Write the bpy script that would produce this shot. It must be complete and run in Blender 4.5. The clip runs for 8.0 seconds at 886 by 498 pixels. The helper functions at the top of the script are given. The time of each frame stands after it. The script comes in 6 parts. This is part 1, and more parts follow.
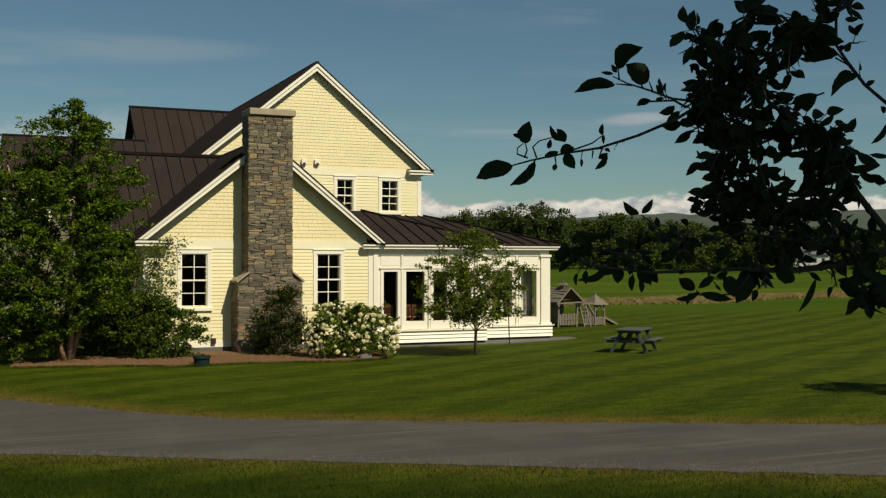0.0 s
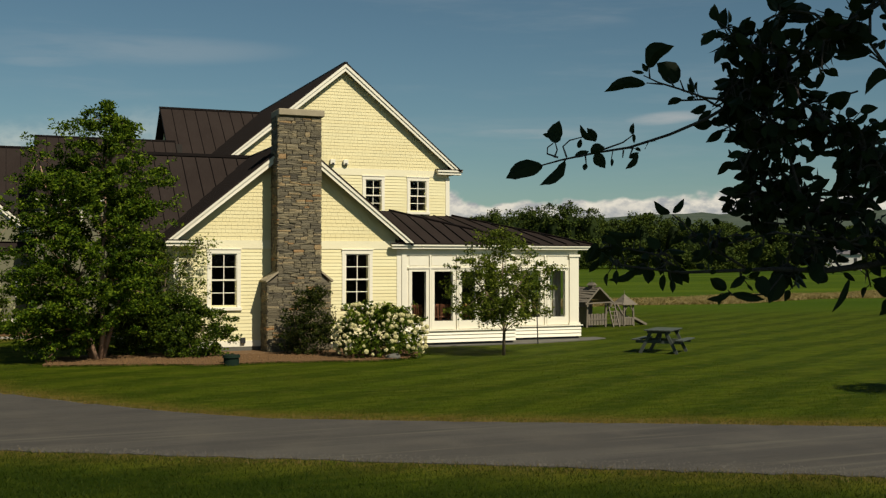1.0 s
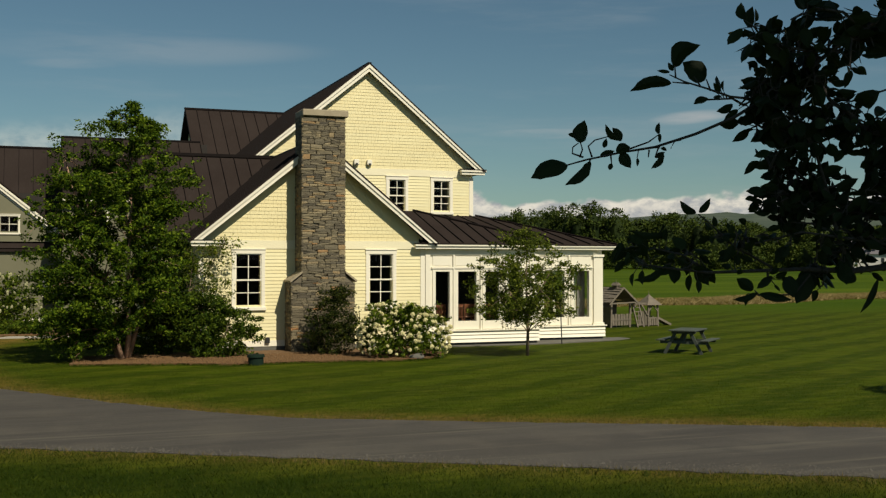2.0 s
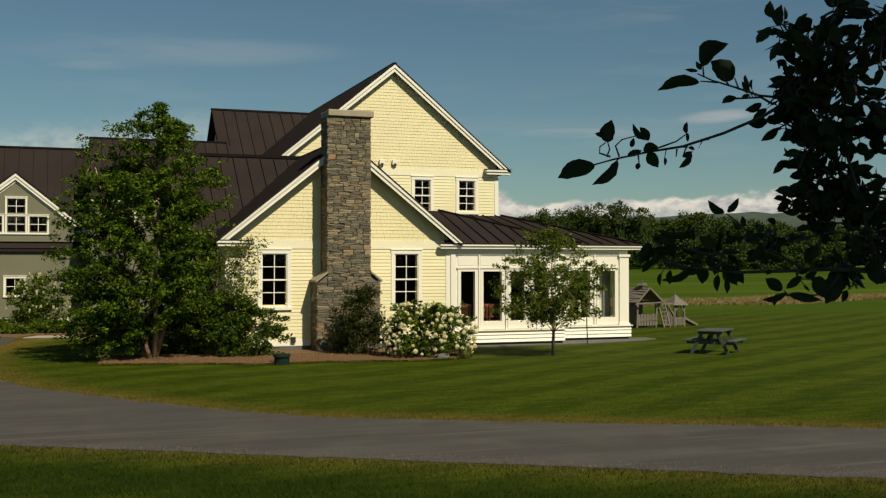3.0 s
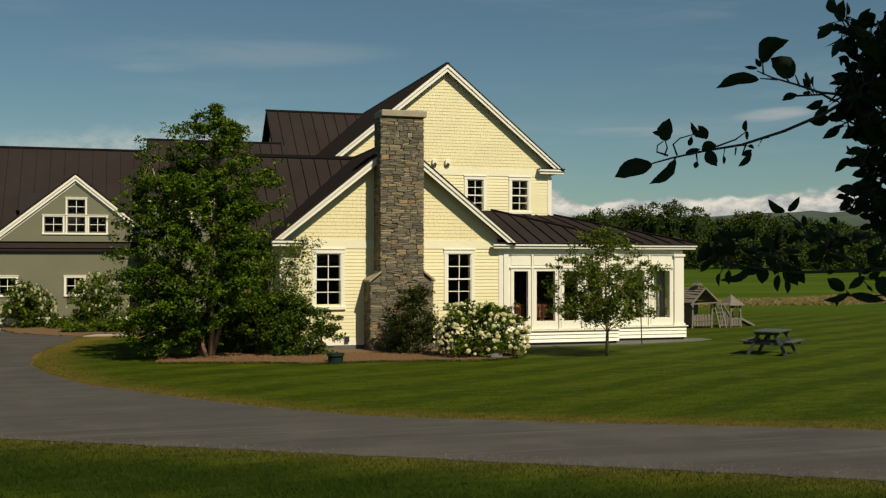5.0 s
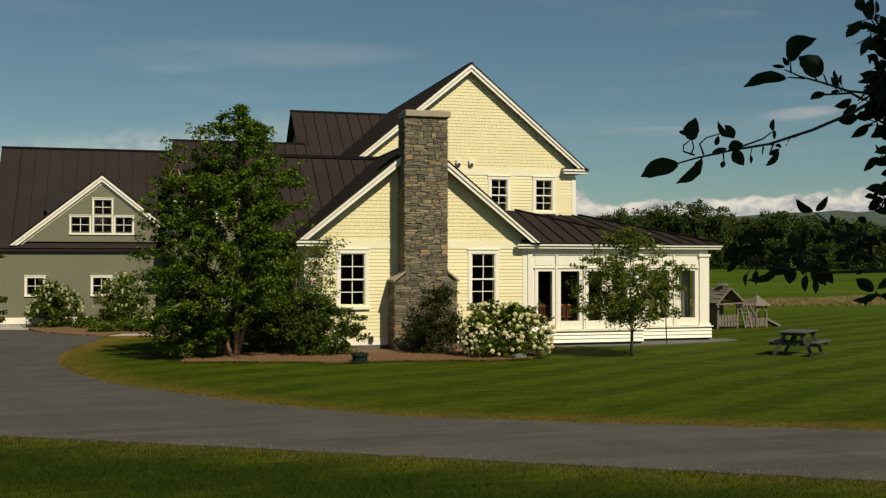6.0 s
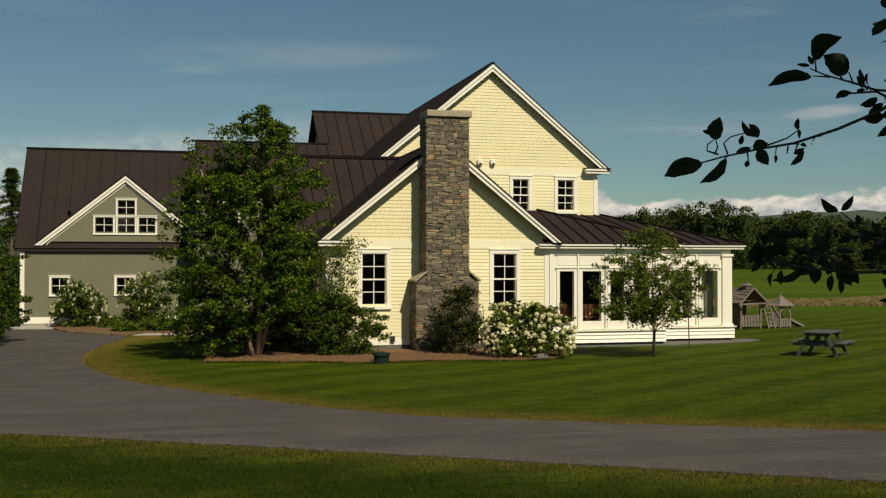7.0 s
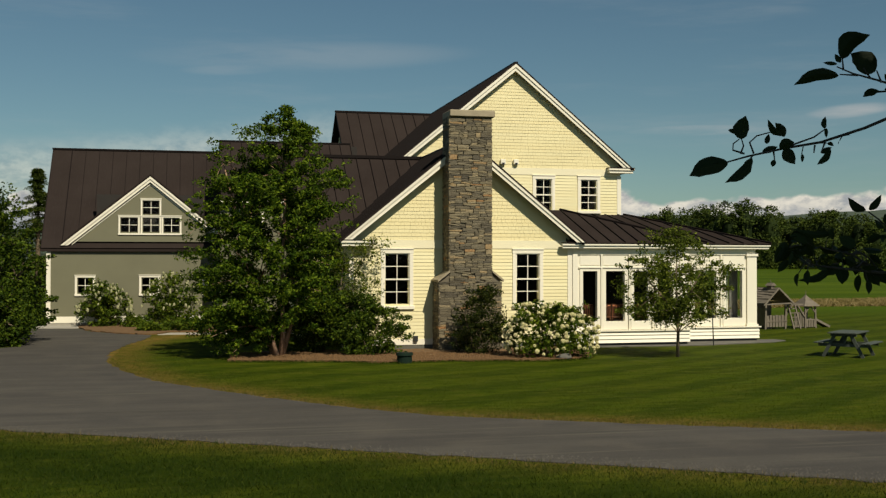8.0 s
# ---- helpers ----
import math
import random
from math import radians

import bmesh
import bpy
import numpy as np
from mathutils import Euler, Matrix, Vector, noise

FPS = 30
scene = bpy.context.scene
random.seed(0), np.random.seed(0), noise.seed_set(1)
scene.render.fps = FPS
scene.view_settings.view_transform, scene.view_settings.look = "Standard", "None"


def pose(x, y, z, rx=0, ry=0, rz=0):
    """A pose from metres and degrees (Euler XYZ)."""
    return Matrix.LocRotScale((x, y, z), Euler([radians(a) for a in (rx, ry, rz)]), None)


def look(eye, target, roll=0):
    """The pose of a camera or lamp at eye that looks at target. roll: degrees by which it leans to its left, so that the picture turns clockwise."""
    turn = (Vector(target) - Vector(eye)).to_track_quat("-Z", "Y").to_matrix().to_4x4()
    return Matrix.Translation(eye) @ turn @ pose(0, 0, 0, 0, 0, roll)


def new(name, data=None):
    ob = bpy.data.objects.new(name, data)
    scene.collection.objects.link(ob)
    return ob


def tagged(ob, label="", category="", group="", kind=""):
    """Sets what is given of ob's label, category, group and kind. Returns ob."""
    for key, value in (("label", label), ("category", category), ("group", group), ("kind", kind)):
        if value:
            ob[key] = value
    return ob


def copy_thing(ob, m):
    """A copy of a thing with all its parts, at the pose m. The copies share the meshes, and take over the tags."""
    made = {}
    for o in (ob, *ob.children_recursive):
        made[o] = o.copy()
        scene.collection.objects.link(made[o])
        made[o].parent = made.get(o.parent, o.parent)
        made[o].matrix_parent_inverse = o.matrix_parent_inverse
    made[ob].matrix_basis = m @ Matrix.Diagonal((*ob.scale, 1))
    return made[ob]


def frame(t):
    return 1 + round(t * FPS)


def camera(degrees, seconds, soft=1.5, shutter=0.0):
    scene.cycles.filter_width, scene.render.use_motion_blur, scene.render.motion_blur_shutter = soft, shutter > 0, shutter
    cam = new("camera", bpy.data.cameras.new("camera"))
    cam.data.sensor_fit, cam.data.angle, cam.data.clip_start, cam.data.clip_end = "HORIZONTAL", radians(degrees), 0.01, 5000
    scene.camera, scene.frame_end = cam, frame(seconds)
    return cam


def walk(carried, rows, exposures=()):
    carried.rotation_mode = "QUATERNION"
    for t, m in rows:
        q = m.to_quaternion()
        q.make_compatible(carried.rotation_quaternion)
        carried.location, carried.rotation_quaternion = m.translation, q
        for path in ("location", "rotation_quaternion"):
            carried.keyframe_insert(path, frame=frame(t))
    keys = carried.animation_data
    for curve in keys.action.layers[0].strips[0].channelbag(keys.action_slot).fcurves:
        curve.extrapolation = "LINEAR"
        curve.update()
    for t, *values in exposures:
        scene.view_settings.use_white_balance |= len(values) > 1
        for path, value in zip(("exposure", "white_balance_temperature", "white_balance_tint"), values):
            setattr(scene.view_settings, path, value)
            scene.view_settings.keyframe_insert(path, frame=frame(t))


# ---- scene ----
# ---- camera and its walk: a slow pan on a tripod, the lens a hand's width before the pivot ----
cam = camera(44.98, 8.0, soft=1.28)
EYE, REACH, HEADING = 2.87, 0.134, -23.789
ROWS = [
    (0.0, 0.000, 0.690), (0.5, 0.798, 0.684), (1.0, 1.510, 0.685), (1.5, 2.137, 0.687),
    (3.0, 4.120, 0.682), (3.5, 4.828, 0.681), (4.0, 5.546, 0.681), (4.5, 6.262, 0.673),
    (6.0, 8.221, 0.671), (6.5, 8.822, 0.672), (7.0, 9.366, 0.667), (7.5, 9.981, 0.661), (8.0, 10.588, 0.660),
]
PIVOT = (-REACH * math.sin(radians(13.2)), -REACH * math.cos(radians(13.2)))


def pan_pose(turn, pitch):
    a = radians(HEADING + turn)
    return pose(PIVOT[0] - REACH * math.sin(a), PIVOT[1] + REACH * math.cos(a), EYE, 90 + pitch, 0, HEADING + turn)


walk(cam, [(t, pan_pose(turn, pitch)) for t, turn, pitch in ROWS], exposures=[(0.0, 0.02), (8.0, 0.02)])

# ---- world and sun ----
SUN_EL, SUN_AZ = 46.0, 17.0   # degrees; azimuth from the front wall's normal towards +x
sun_dir = Vector((math.sin(radians(SUN_AZ)) * math.cos(radians(SUN_EL)),
                  -math.cos(radians(SUN_AZ)) * math.cos(radians(SUN_EL)), math.sin(radians(SUN_EL))))
sun = new("sun", bpy.data.lights.new("sun", "SUN"))
sun.data.energy, sun.data.angle, sun.data.color = 4.9, radians(0.53), (1.0, 0.915, 0.75)
sun.matrix_world = look(Vector((0, 0, 60)) + sun_dir * 40, Vector((0, 0, 60)))


def build_world():
    w = bpy.data.worlds.new("sky")
    scene.world = w
    w.use_nodes = True
    nt = w.node_tree
    nt.nodes.clear()
    N, L = nt.nodes.new, nt.links.new
    out, bg, sky = N("ShaderNodeOutputWorld"), N("ShaderNodeBackground"), N("ShaderNodeTexSky")
    sky.sky_type, sky.sun_disc = "NISHITA", False
    sky.sun_elevation, sky.sun_rotation = radians(SUN_EL), radians(180 - SUN_AZ)
    sky.altitude, sky.air_density, sky.dust_density, sky.ozone_density = 300, 1.0, 0.4, 1.6
    tc, sep = N("ShaderNodeTexCoord"), N("ShaderNodeSeparateXYZ")
    L(tc.outputs["Generated"], sep.inputs[0])

    def math_node(op, a, b=None, c=None):
        n = N("ShaderNodeMath")
        n.operation = op
        for i, v in enumerate((a, b, c)):
            if v is None:
                continue
            if isinstance(v, (int, float)):
                n.inputs[i].default_value = v
            else:
                L(v, n.inputs[i])
        return n.outputs[0]

    def ramp(v, lo, hi):
        n = N("ShaderNodeMapRange")
        n.interpolation_type = "SMOOTHSTEP"
        L(v, n.inputs[0])
        n.inputs[1].default_value, n.inputs[2].default_value = lo, hi
        return n.outputs[0]

    def cloud_noise(scale, sx, sz, detail, rough):
        m = N("ShaderNodeMapping")
        m.inputs["Scale"].default_value = (sx, sx, sz)
        L(tc.outputs["Generated"], m.inputs[0])
        n = N("ShaderNodeTexNoise")
        n.inputs["Scale"].default_value, n.inputs["Detail"].default_value, n.inputs["Roughness"].default_value = scale, detail, rough
        L(m.outputs[0], n.inputs["Vector"])
        return n.outputs["Fac"]

    x, z = sep.outputs[0], sep.outputs[2]
    az = math_node("MULTIPLY", math_node("ARCTAN2", x, sep.outputs[1]), 180 / math.pi)
    el = math_node("MULTIPLY", math_node("ARCSINE", z), 180 / math.pi)

    def streak(az0, el0, half_az, half_el, lean, amount, torn):
        """A torn veil of cirrus round az0, el0 (degrees), leaning by so many degrees up per degree across."""
        da = math_node("SUBTRACT", az, az0)
        u = math_node("DIVIDE", da, half_az)
        v = math_node("DIVIDE", math_node("SUBTRACT", math_node("SUBTRACT", el, el0), math_node("MULTIPLY", da, lean)), half_el)
        r = math_node("ADD", math_node("MULTIPLY", u, u), math_node("MULTIPLY", v, v))
        return math_node("MULTIPLY", math_node("MULTIPLY", ramp(r, 1.0, 0.0), torn), amount)

    # a bank of small cumulus low over the horizon
    puff = cloud_noise(30.0, 1.0, 1.3, 3.0, 0.45)
    big = cloud_noise(9.0, 1.0, 0.5, 2.0, 0.5)
    top = math_node("ADD", math_node("MULTIPLY", puff, 0.030), math_node("MULTIPLY", big, 0.026))
    height = math_node("SUBTRACT", math_node("ADD", top, 0.0315), z)
    bank = ramp(height, -0.0010, 0.0042)
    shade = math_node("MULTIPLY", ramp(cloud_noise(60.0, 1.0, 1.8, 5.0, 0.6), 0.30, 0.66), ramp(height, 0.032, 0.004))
    # a soft veil of stratus lower in the west
    veil_top = math_node("ADD", math_node("MULTIPLY", big, 0.03), math_node("ADD", math_node("MULTIPLY", x, 0.13), 0.105))
    veil = math_node("MULTIPLY", ramp(math_node("SUBTRACT", veil_top, z), -0.012, 0.022), ramp(x, 0.16, 0.09))
    bank = math_node("MAXIMUM", bank, math_node("MULTIPLY", veil, 0.40))
    # thin streaks of high cloud
    torn = ramp(cloud_noise(4.0, 1.0, 7.0, 7.0, 0.62), 0.30, 0.60)
    wisp = math_node("MULTIPLY", ramp(cloud_noise(3.0, 1.0, 9.0, 7.0, 0.62), 0.50, 0.85), 0.26)
    for row in ((34.0, 7.5, 2.6, 0.42, 0.06, 0.80), (27.0, 6.8, 5.0, 0.35, -0.01, 0.55), (6.0, 10.8, 10.0, 0.9, 0.03, 0.22), (28.0, 12.8, 5.0, 0.7, -0.08, 0.24), (2.0, 10.0, 3.0, 0.35, 0.05, 0.22)):
        wisp = math_node("MAXIMUM", wisp, streak(*row, torn))
    tint = N("ShaderNodeMix")
    tint.data_type, tint.blend_type = "RGBA", "MULTIPLY"
    tint.inputs[0].default_value = 1.0
    L(sky.outputs[0], tint.inputs[6])
    tint.inputs[7].default_value = (0.76, 0.93, 0.86, 1)
    lit = N("ShaderNodeMix")
    lit.data_type = "RGBA"
    L(shade, lit.inputs[0])
    lit.inputs[6].default_value, lit.inputs[7].default_value = (6.2, 6.5, 6.7, 1), (13.8, 12.9, 10.9, 1)
    a = N("ShaderNodeMix")
    a.data_type = "RGBA"
    L(wisp, a.inputs[0])
    L(tint.outputs[2], a.inputs[6])
    a.inputs[7].default_value = (7.5, 7.8, 7.8, 1)
    b = N("ShaderNodeMix")
    b.data_type = "RGBA"
    L(bank, b.inputs[0])
    L(a.outputs[2], b.inputs[6])
    L(lit.outputs[2], b.inputs[7])
    L(b.outputs[2], bg.inputs[0])
    bg.inputs[1].default_value = 0.055
    L(bg.outputs[0], out.inputs[0])


build_world()

# ---- materials ----


class Shader:
    """A node material with a principled surface and short ways to noise, ramps and bump."""

    def __init__(self, name, rough=0.6, metal=0.0):
        self.m = bpy.data.materials.new(name)
        self.m.use_nodes = True
        self.nt = self.m.node_tree
        self.p = self.nt.nodes["Principled BSDF"]
        self.p.inputs["Roughness"].default_value = rough
        self.p.inputs["Metallic"].default_value = metal
        self.tc = self.nt.nodes.new("ShaderNodeTexCoord")

    def link(self, a, b):
        self.nt.links.new(a, b)

    def noise(self, scale, detail=4.0, rough=0.55, stretch=(1, 1, 1), coord="Object"):
        mp = self.nt.nodes.new("ShaderNodeMapping")
        mp.inputs["Scale"].default_value = stretch
        self.link(self.tc.outputs[coord], mp.inputs[0])
        n = self.nt.nodes.new("ShaderNodeTexNoise")
        n.inputs["Scale"].default_value, n.inputs["Detail"].default_value, n.inputs["Roughness"].default_value = scale, detail, rough
        self.link(mp.outputs[0], n.inputs["Vector"])
        return n.outputs["Fac"]

    def island(self):
        return self.nt.nodes.new("ShaderNodeNewGeometry").outputs["Random Per Island"]

    def each(self):
        return self.nt.nodes.new("ShaderNodeObjectInfo").outputs["Random"]

    def ramp(self, fac, *stops):
        n = self.nt.nodes.new("ShaderNodeValToRGB")
        e = n.color_ramp.elements
        while len(e) < len(stops):
            e.new(0.5)
        for s, (at, col) in zip(e, stops):
            s.position, s.color = at, (*col, 1)
        self.link(fac, n.inputs[0])
        return n.outputs["Color"]

    def mix(self, fac, a, b, blend="MIX"):
        n = self.nt.nodes.new("ShaderNodeMix")
        n.data_type, n.blend_type = "RGBA", blend
        for v, i in ((fac, 0), (a, 6), (b, 7)):
            if isinstance(v, (int, float)):
                n.inputs[i].default_value = v
            elif isinstance(v, tuple):
                n.inputs[i].default_value = (*v, 1)
            else:
                self.link(v, n.inputs[i])
        return n.outputs[2]

    def span(self, fac, lo, hi, a=0.0, b=1.0):
        n = self.nt.nodes.new("ShaderNodeMapRange")
        self.link(fac, n.inputs[0])
        for i, v in enumerate((lo, hi, a, b)):
            n.inputs[i + 1].default_value = v
        return n.outputs[0]

    def colour(self, c):
        if isinstance(c, tuple):
            self.p.inputs["Base Color"].default_value = (*c, 1)
        else:
            self.link(c, self.p.inputs["Base Color"])
        return self

    def bump(self, fac, strength=0.3, dist=0.01):
        n = self.nt.nodes.new("ShaderNodeBump")
        n.inputs["Strength"].default_value, n.inputs["Distance"].default_value = strength, dist
        self.link(fac, n.inputs["Height"])
        self.link(n.outputs[0], self.p.inputs["Normal"])
        return self

    def roughness(self, fac, lo, hi):
        self.link(self.span(fac, 0.3, 0.7, lo, hi), self.p.inputs["Roughness"])
        return self


def painted(name, base, vary=0.08, rough=0.5, each=False, grain=(3, 3, 40)):
    s = Shader(name, rough)
    dark = tuple(c * (1 - vary) for c in base)
    c = s.mix(s.span(s.noise(0.9, 5), 0.35, 0.65), base, dark)
    c = s.mix(s.span(s.noise(9.0, 4, 0.6, grain), 0.45, 0.8, 0, 0.5), c, tuple(v * (1 - 1.6 * vary) for v in base))
    if each:
        c = s.mix(s.span(s.each(), 0, 1, 0, 0.8), c, tuple(v * k for v, k in zip(base, (0.93, 0.9, 0.84))))
    s.colour(c).bump(s.noise(30, 3, 0.6, grain), 0.15, 0.004)
    return s.m


M = {}
M["yellow"] = painted("yellow_clapboard_paint", (0.765, 0.695, 0.405), 0.07, 0.55, True, (1, 1, 12))
M["shake"] = painted("yellow_shingle_paint", (0.755, 0.668, 0.37), 0.10, 0.6, True, (12, 12, 2))
M["white"] = painted("white_trim_paint", (0.80, 0.75, 0.60), 0.05, 0.45)
M["cream"] = painted("cream_frieze_paint", (0.79, 0.725, 0.49), 0.05, 0.5)
M["greygreen"] = painted("grey_green_board_paint", (0.148, 0.142, 0.082), 0.08, 0.65, False, (14, 14, 1))


def make_roof():
    s = Shader("brown_standing_seam_metal", 0.42, 0.0)
    c = s.mix(s.span(s.noise(0.5, 5), 0.3, 0.7), (0.0250, 0.0190, 0.0165), (0.0325, 0.0250, 0.0215))
    c = s.mix(s.span(s.noise(4, 5, 0.6, (6, 1, 1)), 0.5, 0.85, 0, 0.6), c, (0.042, 0.034, 0.031))
    s.p.inputs["Specular IOR Level"].default_value = 0.0
    s.colour(c).roughness(s.noise(1.5, 4), 0.42, 0.58).bump(s.noise(1.2, 2), 0.08, 0.02)
    return s.m


M["roof"] = make_roof()


def make_stone(name, lo, hi):
    s = Shader(name, 0.85)
    c = s.ramp(s.each(), (0.0, lo), (0.2, (0.098, 0.080, 0.048)), (0.42, (0.180, 0.148, 0.084)), (0.60, (0.112, 0.095, 0.060)), (0.78, hi), (0.90, (0.30, 0.236, 0.13)), (0.955, (0.32, 0.22, 0.10)), (1.0, (0.31, 0.150, 0.048)))
    c = s.mix(s.span(s.noise(5.0, 6, 0.65), 0.40, 0.78, 0, 0.5), c, (0.098, 0.084, 0.058))
    c = s.mix(s.span(s.noise(22.0, 4, 0.6), 0.52, 0.8, 0, 0.45), c, (0.27, 0.228, 0.15))
    s.colour(c).bump(s.noise(16, 6, 0.65), 0.6, 0.03)
    return s.m


M["stone"] = make_stone("fieldstone", (0.060, 0.051, 0.034), (0.215, 0.176, 0.102))


def plain(name, col, rough=0.8, vary=0.25, scale=4.0, bump=0.3, metal=0.0):
    s = Shader(name, rough, metal)
    c = s.mix(s.span(s.noise(scale, 6, 0.6), 0.3, 0.7), col, tuple(v * (1 - vary) for v in col))
    c = s.mix(s.span(s.noise(scale * 9, 3), 0.5, 0.8, 0, 0.5), c, tuple(min(1, v * (1 + vary)) for v in col))
    s.colour(c).bump(s.noise(scale * 6, 5), bump, 0.01)
    return s.m


M["mortar"] = plain("mortar", (0.155, 0.130, 0.086), 0.9)
M["cap"] = plain("bluestone_cap", (0.33, 0.275, 0.18), 0.8)
M["concrete"] = plain("concrete", (0.36, 0.33, 0.27), 0.9, 0.2)
M["pad"] = plain("worn_concrete_pad", (0.115, 0.108, 0.088), 0.9, 0.25)
M["grit"] = plain("road_grit", (0.115, 0.105, 0.085), 0.95, 0.4)
M["chips"] = plain("bark_chips", (0.150, 0.080, 0.028), 0.95, 0.5, 20.0)
M["mulch"] = plain("bark_mulch", (0.160, 0.086, 0.030), 0.95, 0.45, 9.0, 1.0)
M["old_wood"] = plain("weathered_cedar", (0.165, 0.138, 0.10), 0.85, 0.35, 5.0, 0.5)
# weathered grey, darkened further for the shade under the table
M["table_wood"] = plain("weathered_grey_table_wood", (0.058, 0.069, 0.054), 0.75, 0.3, 5.0, 0.4)
M["lid"] = plain("dark_green_plastic", (0.010, 0.022, 0.014), 0.85, 0.25)
M["bark"] = plain("brown_bark", (0.17, 0.125, 0.075), 0.9, 0.5, 8.0, 0.9)
M["birch"] = plain("peeling_birch_bark", (0.38, 0.23, 0.14), 0.8, 0.55, 6.0, 0.9)
M["apple_bark"] = plain("apple_bark", (0.07, 0.058, 0.05), 0.9, 0.4, 20.0, 0.7)
# darker than the roof: the seams' shadow lines are in the colour; ridge caps share it
M["seam"] = plain("seam_shadow_metal", (0.012, 0.009, 0.008), 0.5, 0.2)
M["seam"].node_tree.nodes["Principled BSDF"].inputs["Specular IOR Level"].default_value = 0.06
M["lid"].node_tree.nodes["Principled BSDF"].inputs["Specular IOR Level"].default_value = 0.1
# dark metal; also painted shade in the gap under the sunroom
M["dark"] = plain("dark_metal_and_gap_shade", (0.02, 0.02, 0.02), 0.5, 0.2)
# near-black, below any plaster's tone: the rooms' shade is in the colour
M["inside"] = plain("room_shade_plaster", (0.022, 0.018, 0.014), 0.9, 0.15)
M["curtain"] = plain("grey_linen_curtain", (0.35, 0.33, 0.30), 0.95, 0.15)
M["cherry"] = plain("red_brown_chair_wood", (0.10, 0.032, 0.011), 0.4, 0.3)
M["farm_white"] = plain("far_white_clapboard", (0.62, 0.60, 0.55), 0.8, 0.1)
M["farm_roof"] = plain("far_grey_roof", (0.13, 0.12, 0.13), 0.8, 0.1)


def make_glass():
    s = Shader("window_glass", 0.02)
    s.p.inputs["Transmission Weight"].default_value = 1.0
    s.p.inputs["IOR"].default_value = 1.16
    s.colour((0.75, 0.78, 0.76))
    return s.m


M["glass"] = make_glass()


def make_leaf(name, dark, mid, light, rough=0.62, glow=0.28):
    s = Shader(name, rough)
    c = s.ramp(s.island(), (0.0, dark), (0.5, mid), (1.0, light))
    c = s.mix(s.span(s.noise(1.3, 4), 0.35, 0.65, 0, 0.5), c, dark)
    s.colour(c)
    s.p.inputs["Specular IOR Level"].default_value = 0.10
    tr = s.nt.nodes.new("ShaderNodeBsdfTranslucent")
    s.link(s.mix(1.0, c, (1.3, 1.35, 0.6), "MULTIPLY"), tr.inputs[0])
    mx = s.nt.nodes.new("ShaderNodeMixShader")
    mx.inputs[0].default_value = glow
    s.link(s.p.outputs[0], mx.inputs[1])
    s.link(tr.outputs[0], mx.inputs[2])
    s.link(mx.outputs[0], s.nt.nodes["Material Output"].inputs[0])
    return s.m


M["birch_leaf"] = make_leaf("birch_leaf", (0.010, 0.025, 0.001), (0.058, 0.108, 0.005), (0.21, 0.275, 0.017))
M["shrub_leaf"] = make_leaf("shrub_leaf", (0.009, 0.021, 0.002), (0.044, 0.080, 0.005), (0.14, 0.185, 0.013))
M["young_leaf"] = make_leaf("young_tree_leaf", (0.028, 0.046, 0.004), (0.090, 0.120, 0.012), (0.22, 0.25, 0.030))
M["rose_leaf"] = make_leaf("rose_leaf", (0.008, 0.015, 0.002), (0.026, 0.040, 0.005), (0.085, 0.088, 0.014))
M["hyd_leaf"] = make_leaf("hydrangea_leaf", (0.020, 0.040, 0.003), (0.072, 0.112, 0.007), (0.19, 0.23, 0.018))
M["petal"] = make_leaf("cream_petal", (0.38, 0.35, 0.14), (0.58, 0.52, 0.26), (0.73, 0.67, 0.40), 0.7, 0.15)
M["panicle"] = make_leaf("faded_panicle", (0.26, 0.28, 0.12), (0.40, 0.39, 0.21), (0.55, 0.52, 0.34), 0.8, 0.2)
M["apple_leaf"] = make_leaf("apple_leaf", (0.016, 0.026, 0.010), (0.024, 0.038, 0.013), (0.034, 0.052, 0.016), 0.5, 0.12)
M["wood_leaf"] = make_leaf("far_tree_leaf", (0.018, 0.032, 0.004), (0.042, 0.064, 0.008), (0.085, 0.104, 0.014), 0.7, 0.12)
# near-black leaf for the crown cores: shade put into the colour
M["core_shade_leaf"] = make_leaf("crown_core_shade", (0.009, 0.016, 0.003), (0.014, 0.024, 0.004), (0.020, 0.032, 0.005), 0.8, 0.05)
# darker copy of grass_blade: the foreground's shade is put into the colour
M["shaded_blade"] = make_leaf("shaded_grass_blade", (0.010, 0.022, 0.001), (0.024, 0.042, 0.002), (0.060, 0.072, 0.006), 0.7, 0.2)
M["grass_blade"] = make_leaf("grass_blade", (0.028, 0.047, 0.002), (0.046, 0.069, 0.003), (0.074, 0.090, 0.006), 0.7, 0.25)
M["tan_grass"] = make_leaf("tan_grass", (0.17, 0.125, 0.045), (0.25, 0.19, 0.08), (0.33, 0.26, 0.12), 0.8, 0.2)
M["dry_grass"] = make_leaf("dry_grass", (0.09, 0.068, 0.02), (0.14, 0.105, 0.036), (0.21, 0.165, 0.07), 0.8, 0.2)


STRIPE_TURN = radians(58.6)   # the mower went along the diagonal of the lawn


